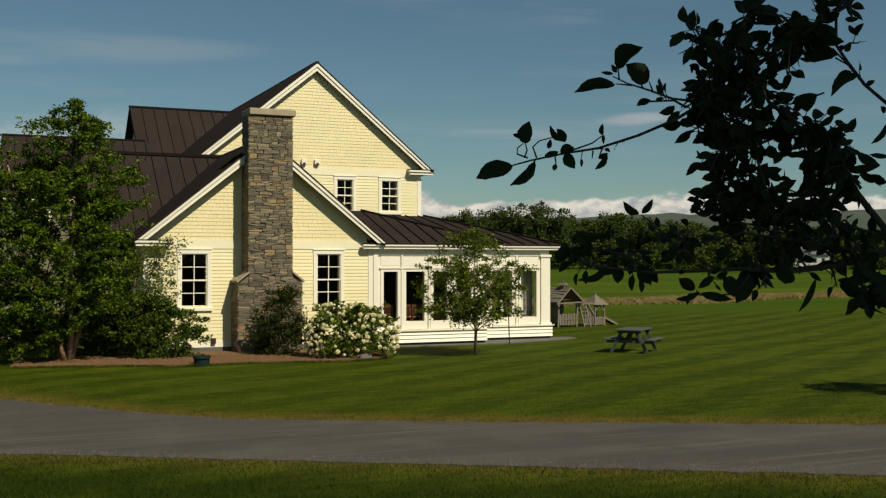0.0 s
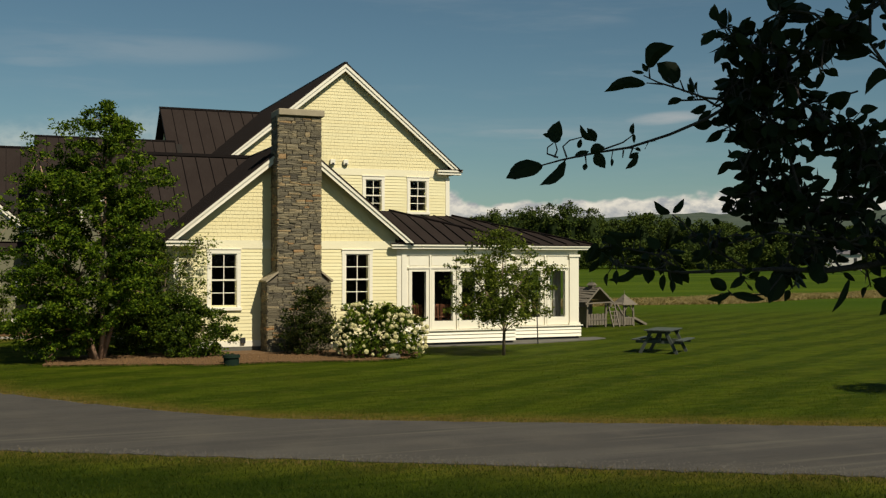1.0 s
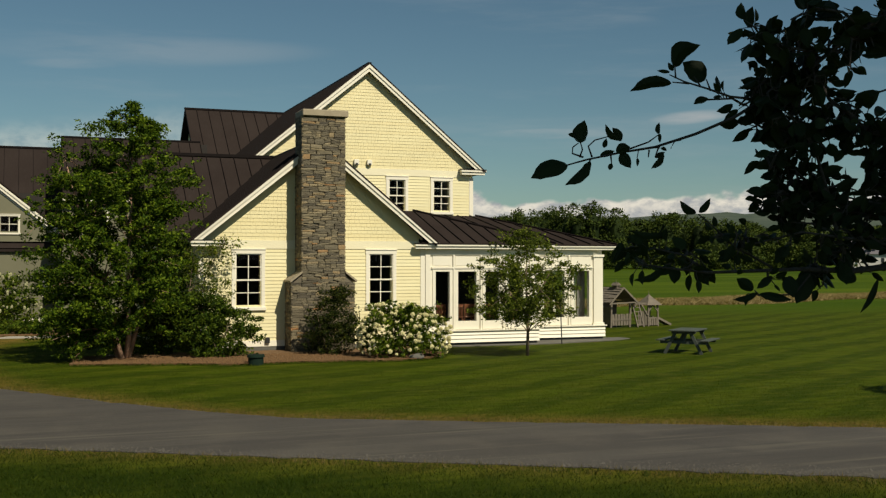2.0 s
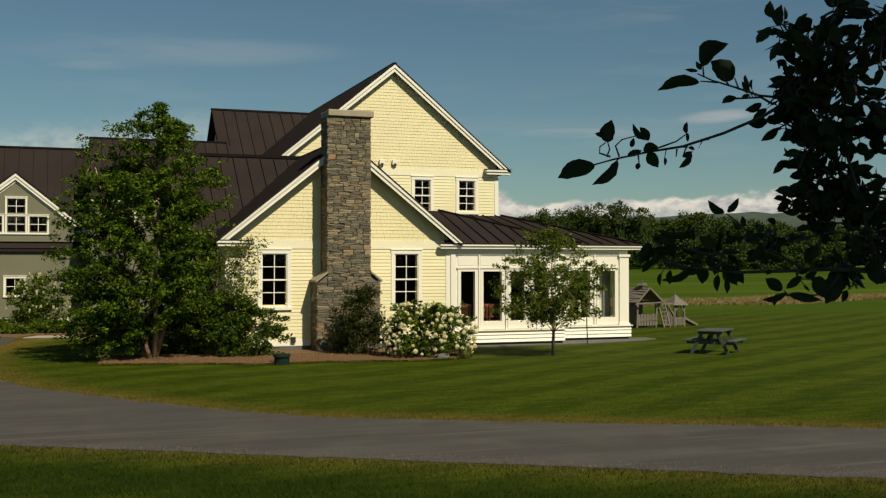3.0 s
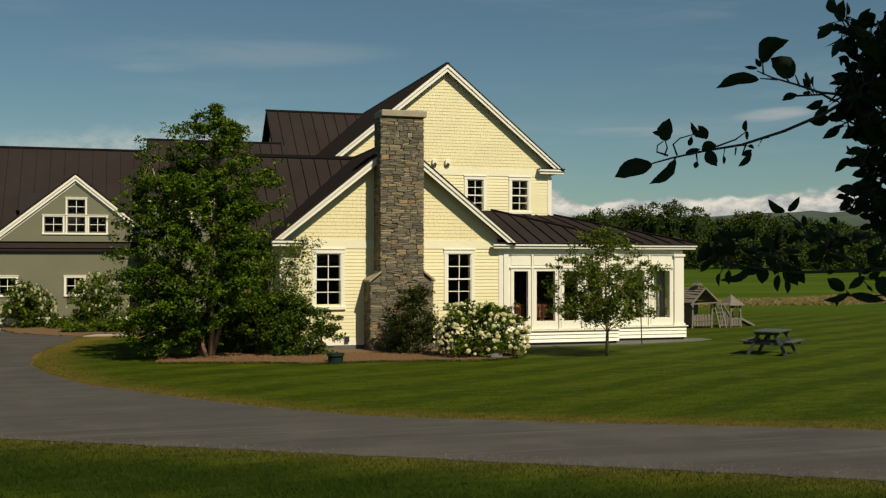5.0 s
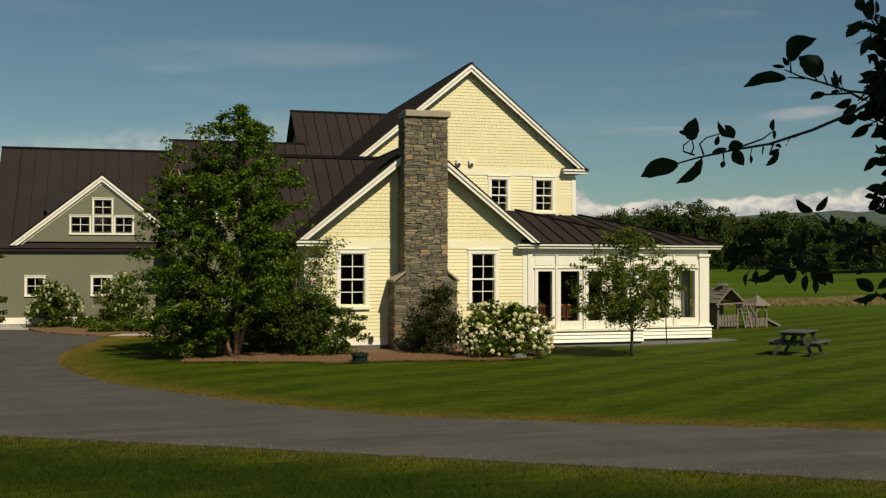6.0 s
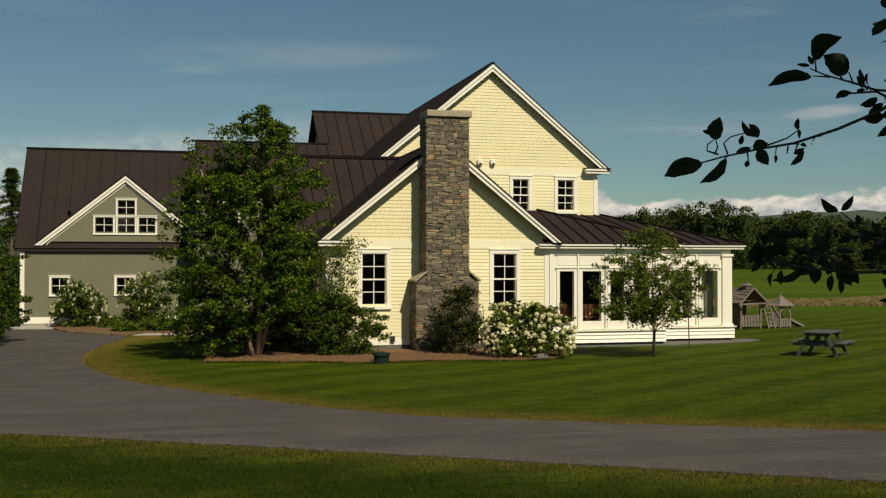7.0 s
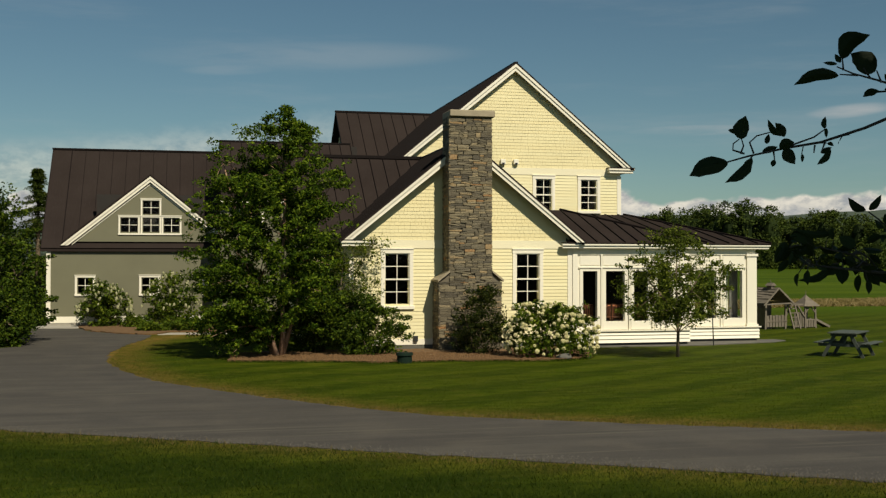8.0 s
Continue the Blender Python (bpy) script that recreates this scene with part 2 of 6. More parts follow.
def make_lawn():
    s = Shader("mown_lawn", 0.85)
    s.p.inputs["Specular IOR Level"].default_value = 0.03
    fine = s.noise(14.0, 6, 0.7)
    c = s.ramp(fine, (0.25, (0.0250, 0.0420, 0.0016)), (0.5, (0.0540, 0.0760, 0.0032)), (0.78, (0.0950, 0.1060, 0.0064)))
    c = s.mix(s.span(s.noise(0.35, 5, 0.6, (1, 1.6, 1)), 0.42, 0.68, 0, 0.55), c, (0.0530, 0.0600, 0.0036))
    # mower stripes run across the lawn
    wv = s.nt.nodes.new("ShaderNodeTexWave")
    mp = s.nt.nodes.new("ShaderNodeMapping")
    mp.inputs["Rotation"].default_value = (0, 0, STRIPE_TURN)
    s.link(s.tc.outputs["Object"], mp.inputs[0])
    s.link(mp.outputs[0], wv.inputs["Vector"])
    wv.inputs["Scale"].default_value, wv.inputs["Distortion"].default_value = 0.175, 4.2
    wv.inputs["Detail"].default_value, wv.inputs["Detail Scale"].default_value = 3.0, 0.6
    c = s.mix(s.span(wv.outputs["Fac"], 0.40, 0.75, 0, 0.55), c, (0.0165, 0.0325, 0.0012))
    blot = s.noise(0.55, 5, 0.6, (0.45, 2.2, 1))
    c = s.mix(s.span(blot, 0.48, 0.68, 0, 0.55), c, (0.0175, 0.0330, 0.0013))
    c = s.mix(s.span(blot, 0.46, 0.30, 0, 0.45), c, (0.0680, 0.0840, 0.0060))
    tuft = s.noise(2.6, 5, 0.65, (0.5, 1.8, 1))
    c = s.mix(s.span(tuft, 0.50, 0.66, 0, 0.7), c, (0.0190, 0.0340, 0.0014))
    c = s.mix(s.span(tuft, 0.47, 0.33, 0, 0.6), c, (0.0980, 0.0920, 0.0130))
    at = s.nt.nodes.new("ShaderNodeAttribute")
    at.attribute_name = "field"
    fld = s.mix(s.span(s.noise(0.03, 4, 0.6, (0.25, 2.2, 1)), 0.38, 0.62), (0.0300, 0.0580, 0.0025), (0.0700, 0.1000, 0.0055))
    c = s.mix(at.outputs["Fac"], c, s.mix(s.span(fine, 0.4, 0.8, 0, 0.3), fld, (0.0370, 0.0564, 0.0022)))
    # the strip before the road was mown along its edge: darker swaths by turns
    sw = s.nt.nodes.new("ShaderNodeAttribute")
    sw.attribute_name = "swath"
    dark_swath = s.nt.nodes.new("ShaderNodeMath")
    dark_swath.operation = "MULTIPLY"
    s.link(s.span(s.noise(0.9, 4, 0.6), 0.28, 0.55, 0.45, 1.0), dark_swath.inputs[0])
    s.link(sw.outputs["Fac"], dark_swath.inputs[1])
    c = s.mix(dark_swath.outputs[0], c, s.mix(fine, (0.0085, 0.0175, 0.0006), (0.0210, 0.0350, 0.0016)))
    dr = s.nt.nodes.new("ShaderNodeAttribute")
    dr.attribute_name = "dry"
    dm = s.nt.nodes.new("ShaderNodeMath")
    dm.operation = "MULTIPLY"
    s.link(dr.outputs["Fac"], dm.inputs[0])
    s.link(s.span(s.noise(2.2, 6, 0.65), 0.25, 0.55), dm.inputs[1])
    c = s.mix(dm.outputs[0], c, (0.165, 0.104, 0.024))
    s.colour(c).bump(fine, 0.9, 0.04)
    return s.m


M["lawn"] = make_lawn()


def make_asphalt():
    s = Shader("worn_gravelly_asphalt", 0.9)
    s.p.inputs["Specular IOR Level"].default_value = 0.25
    c = s.ramp(s.noise(60, 4, 0.7), (0.25, (0.0415, 0.0375, 0.0315)), (0.55, (0.0710, 0.0640, 0.0525)), (0.8, (0.1240, 0.1105, 0.0850)))

    def streaks(turn, long, wide, detail):
        mp = s.nt.nodes.new("ShaderNodeMapping")
        mp.inputs["Rotation"].default_value = (0, 0, radians(turn))
        mp.inputs["Scale"].default_value = (long, wide, 1)
        s.link(s.tc.outputs["Object"], mp.inputs[0])
        n = s.nt.nodes.new("ShaderNodeTexNoise")
        n.inputs["Scale"].default_value, n.inputs["Detail"].default_value = 1.0, detail
        s.link(mp.outputs[0], n.inputs["Vector"])
        return n.outputs["Fac"]

    # wheel tracks, then thin scrapes, patches of bare stone and dark mends
    c = s.mix(s.span(streaks(30, 0.10, 1.5, 5), 0.38, 0.62, 0, 0.75), c, (0.0460, 0.0410, 0.0345))
    c = s.mix(s.span(streaks(29, 0.22, 5.5, 4), 0.56, 0.74, 0, 0.7), c, (0.1150, 0.1040, 0.0740))
    c = s.mix(s.span(streaks(32, 0.35, 7.0, 3), 0.60, 0.72, 0, 0.6), c, (0.0330, 0.0305, 0.0265))
    c = s.mix(s.span(s.noise(0.8, 5), 0.5, 0.75, 0, 0.6), c, (0.0920, 0.0810, 0.0625))
    c = s.mix(s.span(s.noise(0.33, 6, 0.6), 0.62, 0.70, 0, 0.45), c, (0.0360, 0.0340, 0.0300))
    s.colour(c).bump(s.noise(90, 3), 0.5, 0.01)
    return s.m


M["asphalt"] = make_asphalt()

# ---- builders ----
rnd = random.Random(7)


def box(bm, x0, x1, y0, y1, z0, z1):
    vs = [bm.verts.new(p) for p in ((x0, y0, z0), (x1, y0, z0), (x1, y1, z0), (x0, y1, z0), (x0, y0, z1), (x1, y0, z1), (x1, y1, z1), (x0, y1, z1))]
    for f in ((3, 2, 1, 0), (4, 5, 6, 7), (0, 1, 5, 4), (1, 2, 6, 5), (2, 3, 7, 6), (3, 0, 4, 7)):
        bm.faces.new([vs[i] for i in f])
    return vs


def boxes(*rows):
    bm = bmesh.new()
    for r in rows:
        box(bm, *r)
    return bm


def bevelled(width, *rows):
    bm = boxes(*rows)
    bmesh.ops.bevel(bm, geom=list(bm.edges), offset=width, segments=1, affect="EDGES")
    return bm


def prism(bm, pts, vec):
    """The solid that the polygon pts sweeps along vec."""
    a = [bm.verts.new(p) for p in pts]
    b = [bm.verts.new(Vector(p) + Vector(vec)) for p in pts]
    n = len(pts)
    bm.faces.new(a)
    bm.faces.new(b[::-1])
    for i in range(n):
        bm.faces.new((a[i], b[i], b[(i + 1) % n], a[(i + 1) % n]))
    bmesh.ops.recalc_face_normals(bm, faces=bm.faces)


def rod(bm, a, b, r0, r1=None, n=8, sides=None):
    a, b = Vector(a), Vector(b)
    r1 = r0 if r1 is None else r1
    d = (b - a).normalized()
    u = d.orthogonal().normalized()
    w = d.cross(u)
    rings = []
    for p, r in ((a, r0), (b, r1)):
        rings.append([bm.verts.new(p + (u * math.cos(2 * math.pi * i / n) + w * math.sin(2 * math.pi * i / n)) * r) for i in range(n)])
    for i in range(n):
        bm.faces.new((rings[0][i], rings[0][(i + 1) % n], rings[1][(i + 1) % n], rings[1][i]))
    bm.faces.new(rings[0][::-1])
    bm.faces.new(rings[1])


def beam(bm, a, b, w, h):
    """A squared timber from a to b, w wide and h deep."""
    a, b = Vector(a), Vector(b)
    d = (b - a).normalized()
    u = d.cross(Vector((0, 0, 1)))
    u = u.normalized() if u.length > 0.05 else Vector((1, 0, 0))
    v = u.cross(d)
    q = [u * (w / 2 * i) + v * (h / 2 * j) for i, j in ((-1, -1), (1, -1), (1, 1), (-1, 1))]
    A, B = [bm.verts.new(a + k) for k in q], [bm.verts.new(b + k) for k in q]
    bm.faces.new(A[::-1])
    bm.faces.new(B)
    for i in range(4):
        bm.faces.new((A[i], A[(i + 1) % 4], B[(i + 1) % 4], B[i]))
    bmesh.ops.recalc_face_normals(bm, faces=bm.faces)


def tube(bm, pts, radii, n=7):
    """A tapered limb through the points."""
    pts = [Vector(p) for p in pts]
    rings, u = [], None
    for i, p in enumerate(pts):
        d = (pts[min(i + 1, len(pts) - 1)] - pts[max(i - 1, 0)]).normalized()
        u = d.orthogonal().normalized() if u is None else (u - d * u.dot(d)).normalized()
        w = d.cross(u)
        rings.append([bm.verts.new(p + (u * math.cos(2 * math.pi * k / n) + w * math.sin(2 * math.pi * k / n)) * radii[i]) for k in range(n)])
    for A, B in zip(rings, rings[1:]):
        for k in range(n):
            bm.faces.new((A[k], A[(k + 1) % n], B[(k + 1) % n], B[k]))
    bm.faces.new(rings[0][::-1])
    bm.faces.new(rings[-1])


def to_mesh(name, bm, mat, smooth=False):
    me = bpy.data.meshes.new(name)
    bm.to_mesh(me)
    bm.free()
    me.materials.append(mat)
    if smooth:
        me.shade_smooth()
    return me


def thing(name, base, label, category, group="", kind=""):
    """An Empty at the thing's base, to carry its parts."""
    ob = new(name)
    ob.location = base
    return tagged(ob, label, category, group, kind)


def hang(ob, parent):
    ob.parent = parent
    if parent.type == "EMPTY":
        ob.matrix_parent_inverse = Matrix.Translation(parent.location).inverted()
    return ob


def part(name, bm, mat, parent, label="", smooth=False, kind=""):
    ob = hang(new(name, to_mesh(name, bm, mat, smooth)), parent)
    return tagged(ob, label, kind=kind)


def solo(name, bm, mat, label, category="", group="", kind="", smooth=False):
    return tagged(new(name, to_mesh(name, bm, mat, smooth)), label, category, group, kind)


def leaf_mesh(name, pos, size, mat, up=0.35, narrow=0.55, out=None, seed=1):
    """Many folded leaf blades at the points pos (n x 3), turned at random with a lean to the light or outwards."""
    g = np.random.default_rng(seed)
    n = len(pos)
    d = g.normal(size=(n, 3))
    d[:, 2] = d[:, 2] * 0.7 - 0.25
    d /= np.linalg.norm(d, axis=1)[:, None]
    nn = g.normal(size=(n, 3)) + np.array([sun_dir.x, sun_dir.y, sun_dir.z]) * up
    nn[:, 2] += up
    if out is not None:
        nn += out
    s = np.cross(d, nn)
    s /= np.linalg.norm(s, axis=1)[:, None] + 1e-9
    nn = np.cross(s, d)
    L = (size * g.uniform(0.65, 1.3, n))[:, None]
    W = L * narrow * g.uniform(0.8, 1.2, n)[:, None]
    v = np.empty((n, 4, 3))
    v[:, 0] = pos - d * L * 0.5
    v[:, 1] = pos + s * W * 0.5 + nn * L * 0.10 - d * L * 0.06
    v[:, 2] = pos + d * L * 0.5 - nn * L * 0.06
    v[:, 3] = pos - s * W * 0.5 + nn * L * 0.10 - d * L * 0.06
    me = bpy.data.meshes.new(name)
    base = np.arange(n)[:, None] * 4
    me.from_pydata(v.reshape(-1, 3).tolist(), [], np.concatenate([base + [0, 1, 2], base + [0, 2, 3]], 1).reshape(-1, 3).tolist())
    me.materials.append(mat)
    return me


def clump_points(centres, radii, per, seed, squash=0.8):
    g = np.random.default_rng(seed)
    c = np.repeat(np.asarray(centres, float), per, 0)
    r = np.repeat(np.asarray(radii, float), per)
    v = g.normal(size=c.shape)
    v /= np.linalg.norm(v, axis=1)[:, None]
    v *= (g.uniform(0.05, 1.0, len(c)) ** 0.5 * r)[:, None]
    v[:, 2] *= squash
    return c + v


# ---- ground ----
def road_far(y):
    """x of the grass island's edge along the road and the drive, by y."""
    pts = ((12.0, 18.5), (15.79, 11.33), (17.4, 8.0), (19.26, 4.52), (21.0, 2.9), (22.75, 1.55), (26.34, -0.75), (29.0, -1.7), (32.0, -2.35), (35.0, -2.5), (38.0, -2.2), (40.3, -1.7), (43.0, -0.3))
    return float(np.interp(y, [p[0] for p in pts], [p[1] for p in pts]))


def near_edge(x):
    return 17.55 - 0.597 * x - 0.0006 * x * x


def far_edge(x):
    """y of the far edge of the road, right of the drive's mouth."""
    xs = (-2.5, -2.35, -1.7, -0.75, 1.55, 2.9, 4.52, 8.0, 11.33, 18.5, 34.0)
    ys = (35.0, 32.0, 29.0, 26.34, 22.75, 21.0, 19.26, 17.4, 15.79, 12.0, 4.0)
    return float(np.interp(x, xs, ys))


def build_ground():
    fx = np.arange(-24, 36.01, 0.5)
    fy = np.arange(6, 62.01, 0.5)
    xs = np.concatenate([[-4500, -1500, -500, -200, -90, -45, -32], fx, [42, 55, 75, 100, 140, 200, 300, 500, 1500, 4500]])
    ys = np.concatenate([[-4500, -1000, -200, -60, -20, -5], fy, [66, 72, 80, 90, 105, 130, 170, 240, 340, 480, 700, 1200, 4500]])
    nx, ny = len(xs), len(ys)
    X, Y = np.meshgrid(xs, ys)
    Z = np.zeros_like(X)
    me = bpy.data.meshes.new("ground")
    idx = np.arange(nx * ny).reshape(ny, nx)
    q = np.stack([idx[:-1, :-1], idx[:-1, 1:], idx[1:, 1:], idx[1:, :-1]], -1).reshape(-1, 4)
    me.from_pydata(np.stack([X, Y, Z], -1).reshape(-1, 3).tolist(), [], q.tolist())
    dry = np.zeros(nx * ny)
    for k, (x, y) in enumerate(zip(X.ravel(), Y.ravel())):
        if -30 < x < 36 and 3 < y < 45:
            a = y - far_edge(x) if x > -2.4 else 9
            b = near_edge(x) - y
            c = abs(x - road_far(y)) if y > 20 else 9
            gap = min(abs(a), c)
            dry[k] = max(0.0, 1 - gap / 1.5, 0.45 * (1 - abs(b) / 1.3))
    field = np.clip((Y.ravel() * 0.9 + X.ravel() * 0.25 - 52) / 8, 0, 1)
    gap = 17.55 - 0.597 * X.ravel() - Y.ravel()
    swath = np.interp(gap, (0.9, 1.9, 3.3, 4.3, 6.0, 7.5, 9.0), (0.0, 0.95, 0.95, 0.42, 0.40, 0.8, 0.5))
    for nm, vals in (("dry", dry), ("field", field), ("swath", swath)):
        at = me.attributes.new(nm, "FLOAT", "POINT")
        at.data.foreach_set("value", vals.astype(np.float32))
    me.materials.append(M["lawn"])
    tagged(new("ground", me), "mown green lawn and fields with mower stripes", "lawn", kind="structure")


build_ground()


def sheet(name, outline, z, thick, mat, label, category, jag=0.05, step=0.25, seed=3):
    """A thin slab whose outline wavers like a worn edge."""
    g = random.Random(seed)
    pts = []
    for (x0, y0), (x1, y1) in zip(outline, outline[1:] + outline[:1]):
        n = max(1, int(math.hypot(x1 - x0, y1 - y0) / step))
        for i in range(min(n, 160)):
            t = i / min(n, 160)
            pts.append((x0 + (x1 - x0) * t + g.gauss(0, jag), y0 + (y1 - y0) * t + g.gauss(0, jag), z))
    bm = bmesh.new()
    prism(bm, pts, (0, 0, -thick))
    return solo(name, bm, mat, label, category, kind="structure")


road_outline = [(34.0, 4.0), (18.5, 12.0), (11.33, 15.79), (8.0, 17.4), (4.52, 19.26), (2.9, 21.0), (1.55, 22.75), (0.3, 24.6), (-0.75, 26.34), (-1.3, 27.7), (-1.75, 29.2), (-2.1, 30.5),
                (-2.35, 32.0), (-2.5, 35.0), (-2.2, 38.0), (-1.9, 39.6), (-1.6, 41.4), (-1.5, 43.0), (-2.8, 44.1), (-4.0, 45.7), (-4.7, 47.9), (-6.6, 48.2), (-6.9, 44.0), (-5.9, 40.5), (-5.6, 38.2), (-7.5, 36.5), (-12.0, 36.8), (-24.0, 40.0), (-24.0, 31.4),
                (-15.0, 26.4), (-3.17, 19.44), (3.63, 15.4), (8.76, 12.25), (18.0, 6.6), (34.0, -3.6)]
sheet("road", road_outline, 0.012, 0.05, M["asphalt"], "worn grey asphalt drive with gravelly edges", "road", 0.04)
sheet("mulch_bed", [(1.0, 31.2), (2.2, 30.9), (3.6, 30.6), (5.4, 29.75), (7.0, 29.9), (8.6, 29.7), (9.4, 29.4), (10.4, 29.4), (11.4, 29.9), (12.0, 31.0), (12.3, 33.9), (4.8, 33.9), (3.0, 34.6), (1.2, 33.4)],
      0.05, 0.06, M["mulch"], "red-brown bark mulch bed along the house", "mulch bed", 0.05)
sheet("barn_bed", [(-4.7, 47.9), (-3.9, 45.6), (-2.7, 44.0), (-1.5, 43.2), (-0.9, 44.6), (3.2, 44.4), (3.6, 49.9), (-4.9, 49.9)], 0.05, 0.06, M["mulch"], "brown mulch bed along the grey barn", "mulch bed", 0.06, seed=8)
sheet("paving", [(12.4, 33.55), (17.0, 33.45), (19.9, 34.2), (20.8, 34.7), (20.7, 35.3), (19.9, 35.4), (12.4, 35.3)], 0.03, 0.05, M["pad"], "pale concrete pad under the sunroom", "paving", 0.015, seed=5)
sheet("path", [(-1.3, 43.15), (5.0, 42.6), (5.0, 43.3), (-0.8, 44.0)], 0.03, 0.05, M["concrete"], "narrow pale concrete garden path", "path", 0.01, seed=6)
sheet("apron", [(-6.9, 48.3), (-3.2, 47.9), (-3.4, 49.9), (-6.6, 49.9)], 0.03, 0.05, M["concrete"], "pale concrete apron before the barn", "paving", 0.02, seed=9)

# ---- the yellow house ----
house = thing("house", (9.0, 38.0, 0.0), "pale yellow clapboard farmhouse with brown metal roofs and a stone chimney", "house")
FY, UY = 34.0, 41.0      # front wall of the low wing, front wall of the tall part


def gable_wall(name, parent, x0, x1, z0, z1, y, thick, openings, apex, mat, label=""):
    """A wall in the xz plane with openings right through it; a gable on top when apex = (x, z) is given."""
    xs = sorted({x0, x1, *[v for o in openings for v in o[:2]]})
    zs = sorted({z0, z1, *[v for o in openings for v in o[2:]]})
    bm = bmesh.new()
    for a, b in zip(xs, xs[1:]):
        for c, d in zip(zs, zs[1:]):
            if not any(o[0] <= a and b <= o[1] and o[2] <= c and d <= o[3] for o in openings):
                box(bm, a, b, y, y + thick, c, d)
    bmesh.ops.remove_doubles(bm, verts=bm.verts, dist=1e-5)
    if apex:
        prism(bm, [(x0, y, z1), (x1, y, z1), (apex[0], y, apex[1])], (0, thick, 0))
    return part(name, bm, mat, parent, label)


def wedge(bm, a0, a1, b0, b1, z0, z1, y, lip=0.022, top=0.004):
    """A lapped board: a0..a1 wide at its foot, b0..b1 at its head."""
    v = [bm.verts.new(p) for p in ((a0, y - lip, z0), (a1, y - lip, z0), (b1, y - top, z1), (b0, y - top, z1), (a0, y, z0), (a1, y, z0), (b1, y, z1), (b0, y, z1))]
    for f in ((0, 1, 2, 3), (4, 5, 1, 0), (3, 2, 6, 7), (0, 3, 7, 4), (1, 5, 6, 2)):
        bm.faces.new([v[i] for i in f])


def clapboards(parent, x0, x1, z0, z1, y, gaps, pitch=0.112, name="clapboard", mat="yellow"):
    n = max(1, round((z1 - z0) / pitch))
    h = (z1 - z0) / n
    for i in range(n):
        a, b = z0 + i * h, z0 + (i + 1) * h
        cuts = sorted((g[0], g[1]) for g in gaps if g[2] < b - 0.03 and g[3] > a + 0.03)
        runs, at = [], x0
        for c, d in cuts:
            if c > at + 0.03:
                runs.append((at, min(c, x1)))
            at = max(at, d)
        if at < x1 - 0.03:
            runs.append((at, x1))
        for c, d in runs:
            bm = bmesh.new()
            t = 0.002 * rnd.uniform(-1, 1)
            wedge(bm, c, d, c, d, a, b + 0.010, y, 0.0205 + t)
            part(name, bm, M[mat], parent)


def shingles(parent, left, right, z0, z1, y, pitch=0.118):
    """Courses of painted shingles; left(z) and right(z) bound them."""
    n = max(1, round((z1 - z0) / pitch))
    h = (z1 - z0) / n
    for i in range(n):
        a, b = z0 + i * h, z0 + (i + 1) * h
        if right(b) - left(b) < 0.15:
            continue
        bm = bmesh.new()
        x = left(a)
        while x < right(a) - 0.02:
            w = min(rnd.uniform(0.09, 0.22), right(a) - x)
            c0, c1 = x, x + w - 0.004
            d0, d1 = max(c0, left(b)), min(c1, right(b))
            if d1 <= d0:
                d0 = d1 = min(max((c0 + c1) / 2, left(b)), right(b))
            z = a + rnd.uniform(-0.003, 0.003)
            wedge(bm, c0, c1, d0, d1, z, b + 0.012, y, 0.0175 + rnd.uniform(-0.0015, 0.0015))
            x += w
        part("shingle_course", bm, M["shake"], parent)


def window(parent, x0, x1, z0, z1, y, cols, rows, casing=0.15, sill=True, double=True, label="", head=0.16, deep=0.07):
    """A wooden sash window: casing, sill, sashes, muntins and panes. x0..z1 is the glass."""
    w = part("window", boxes((x0 - casing, x0 - 0.03, y - 0.045, y + 0.02, z0 - 0.06, z1 + 0.03), (x1 + 0.03, x1 + casing, y - 0.045, y + 0.02, z0 - 0.06, z1 + 0.03),
                             (x0 - casing - 0.01, x1 + casing + 0.01, y - 0.05, y + 0.02, z1 + 0.03, z1 + head), (x0 - casing - 0.02, x1 + casing + 0.02, y - 0.075, y + 0.02, z1 + head, z1 + head + 0.03)), M["white"], parent, label)
    if sill:
        part("sill", bevelled(0.008, (x0 - casing - 0.03, x1 + casing + 0.03, y - 0.085, y + 0.02, z0 - 0.17, z0 - 0.06)), M["white"], w)
    mid = (z0 + z1) / 2
    halves = ((z0, mid - 0.02, y + 0.03), (mid + 0.02, z1, y - 0.012)) if double else ((z0, z1, y + 0.005),)
    for k, (a, b, yy) in enumerate(halves):
        s = part("sash", boxes((x0 - 0.03, x0, yy, yy + 0.04, a - 0.05, b + 0.03), (x1, x1 + 0.03, yy, yy + 0.04, a - 0.05, b + 0.03), (x0, x1, yy, yy + 0.04, a - 0.05, a), (x0, x1, yy, yy + 0.04, b, b + 0.03)), M["white"], w)
        nr = rows // 2 if double else rows
        for i in range(1, cols):
            x = x0 + (x1 - x0) * i / cols
            part("muntin", boxes((x - 0.013, x + 0.013, yy + 0.004, yy + 0.036, a, b)), M["white"], w)
        for j in range(1, nr):
            z = a + (b - a) * j / nr
            part("muntin", boxes((x0, x1, yy + 0.006, yy + 0.034, z - 0.013, z + 0.013)), M["white"], w)
        for i in range(cols):
            for j in range(nr):
                bm = boxes((x0 + (x1 - x0) * i / cols, x0 + (x1 - x0) * (i + 1) / cols, yy + 0.017, yy + 0.023, a + (b - a) * j / nr, a + (b - a) * (j + 1) / nr))
                part("pane", bm, M["glass"], w).visible_shadow = False
    return w


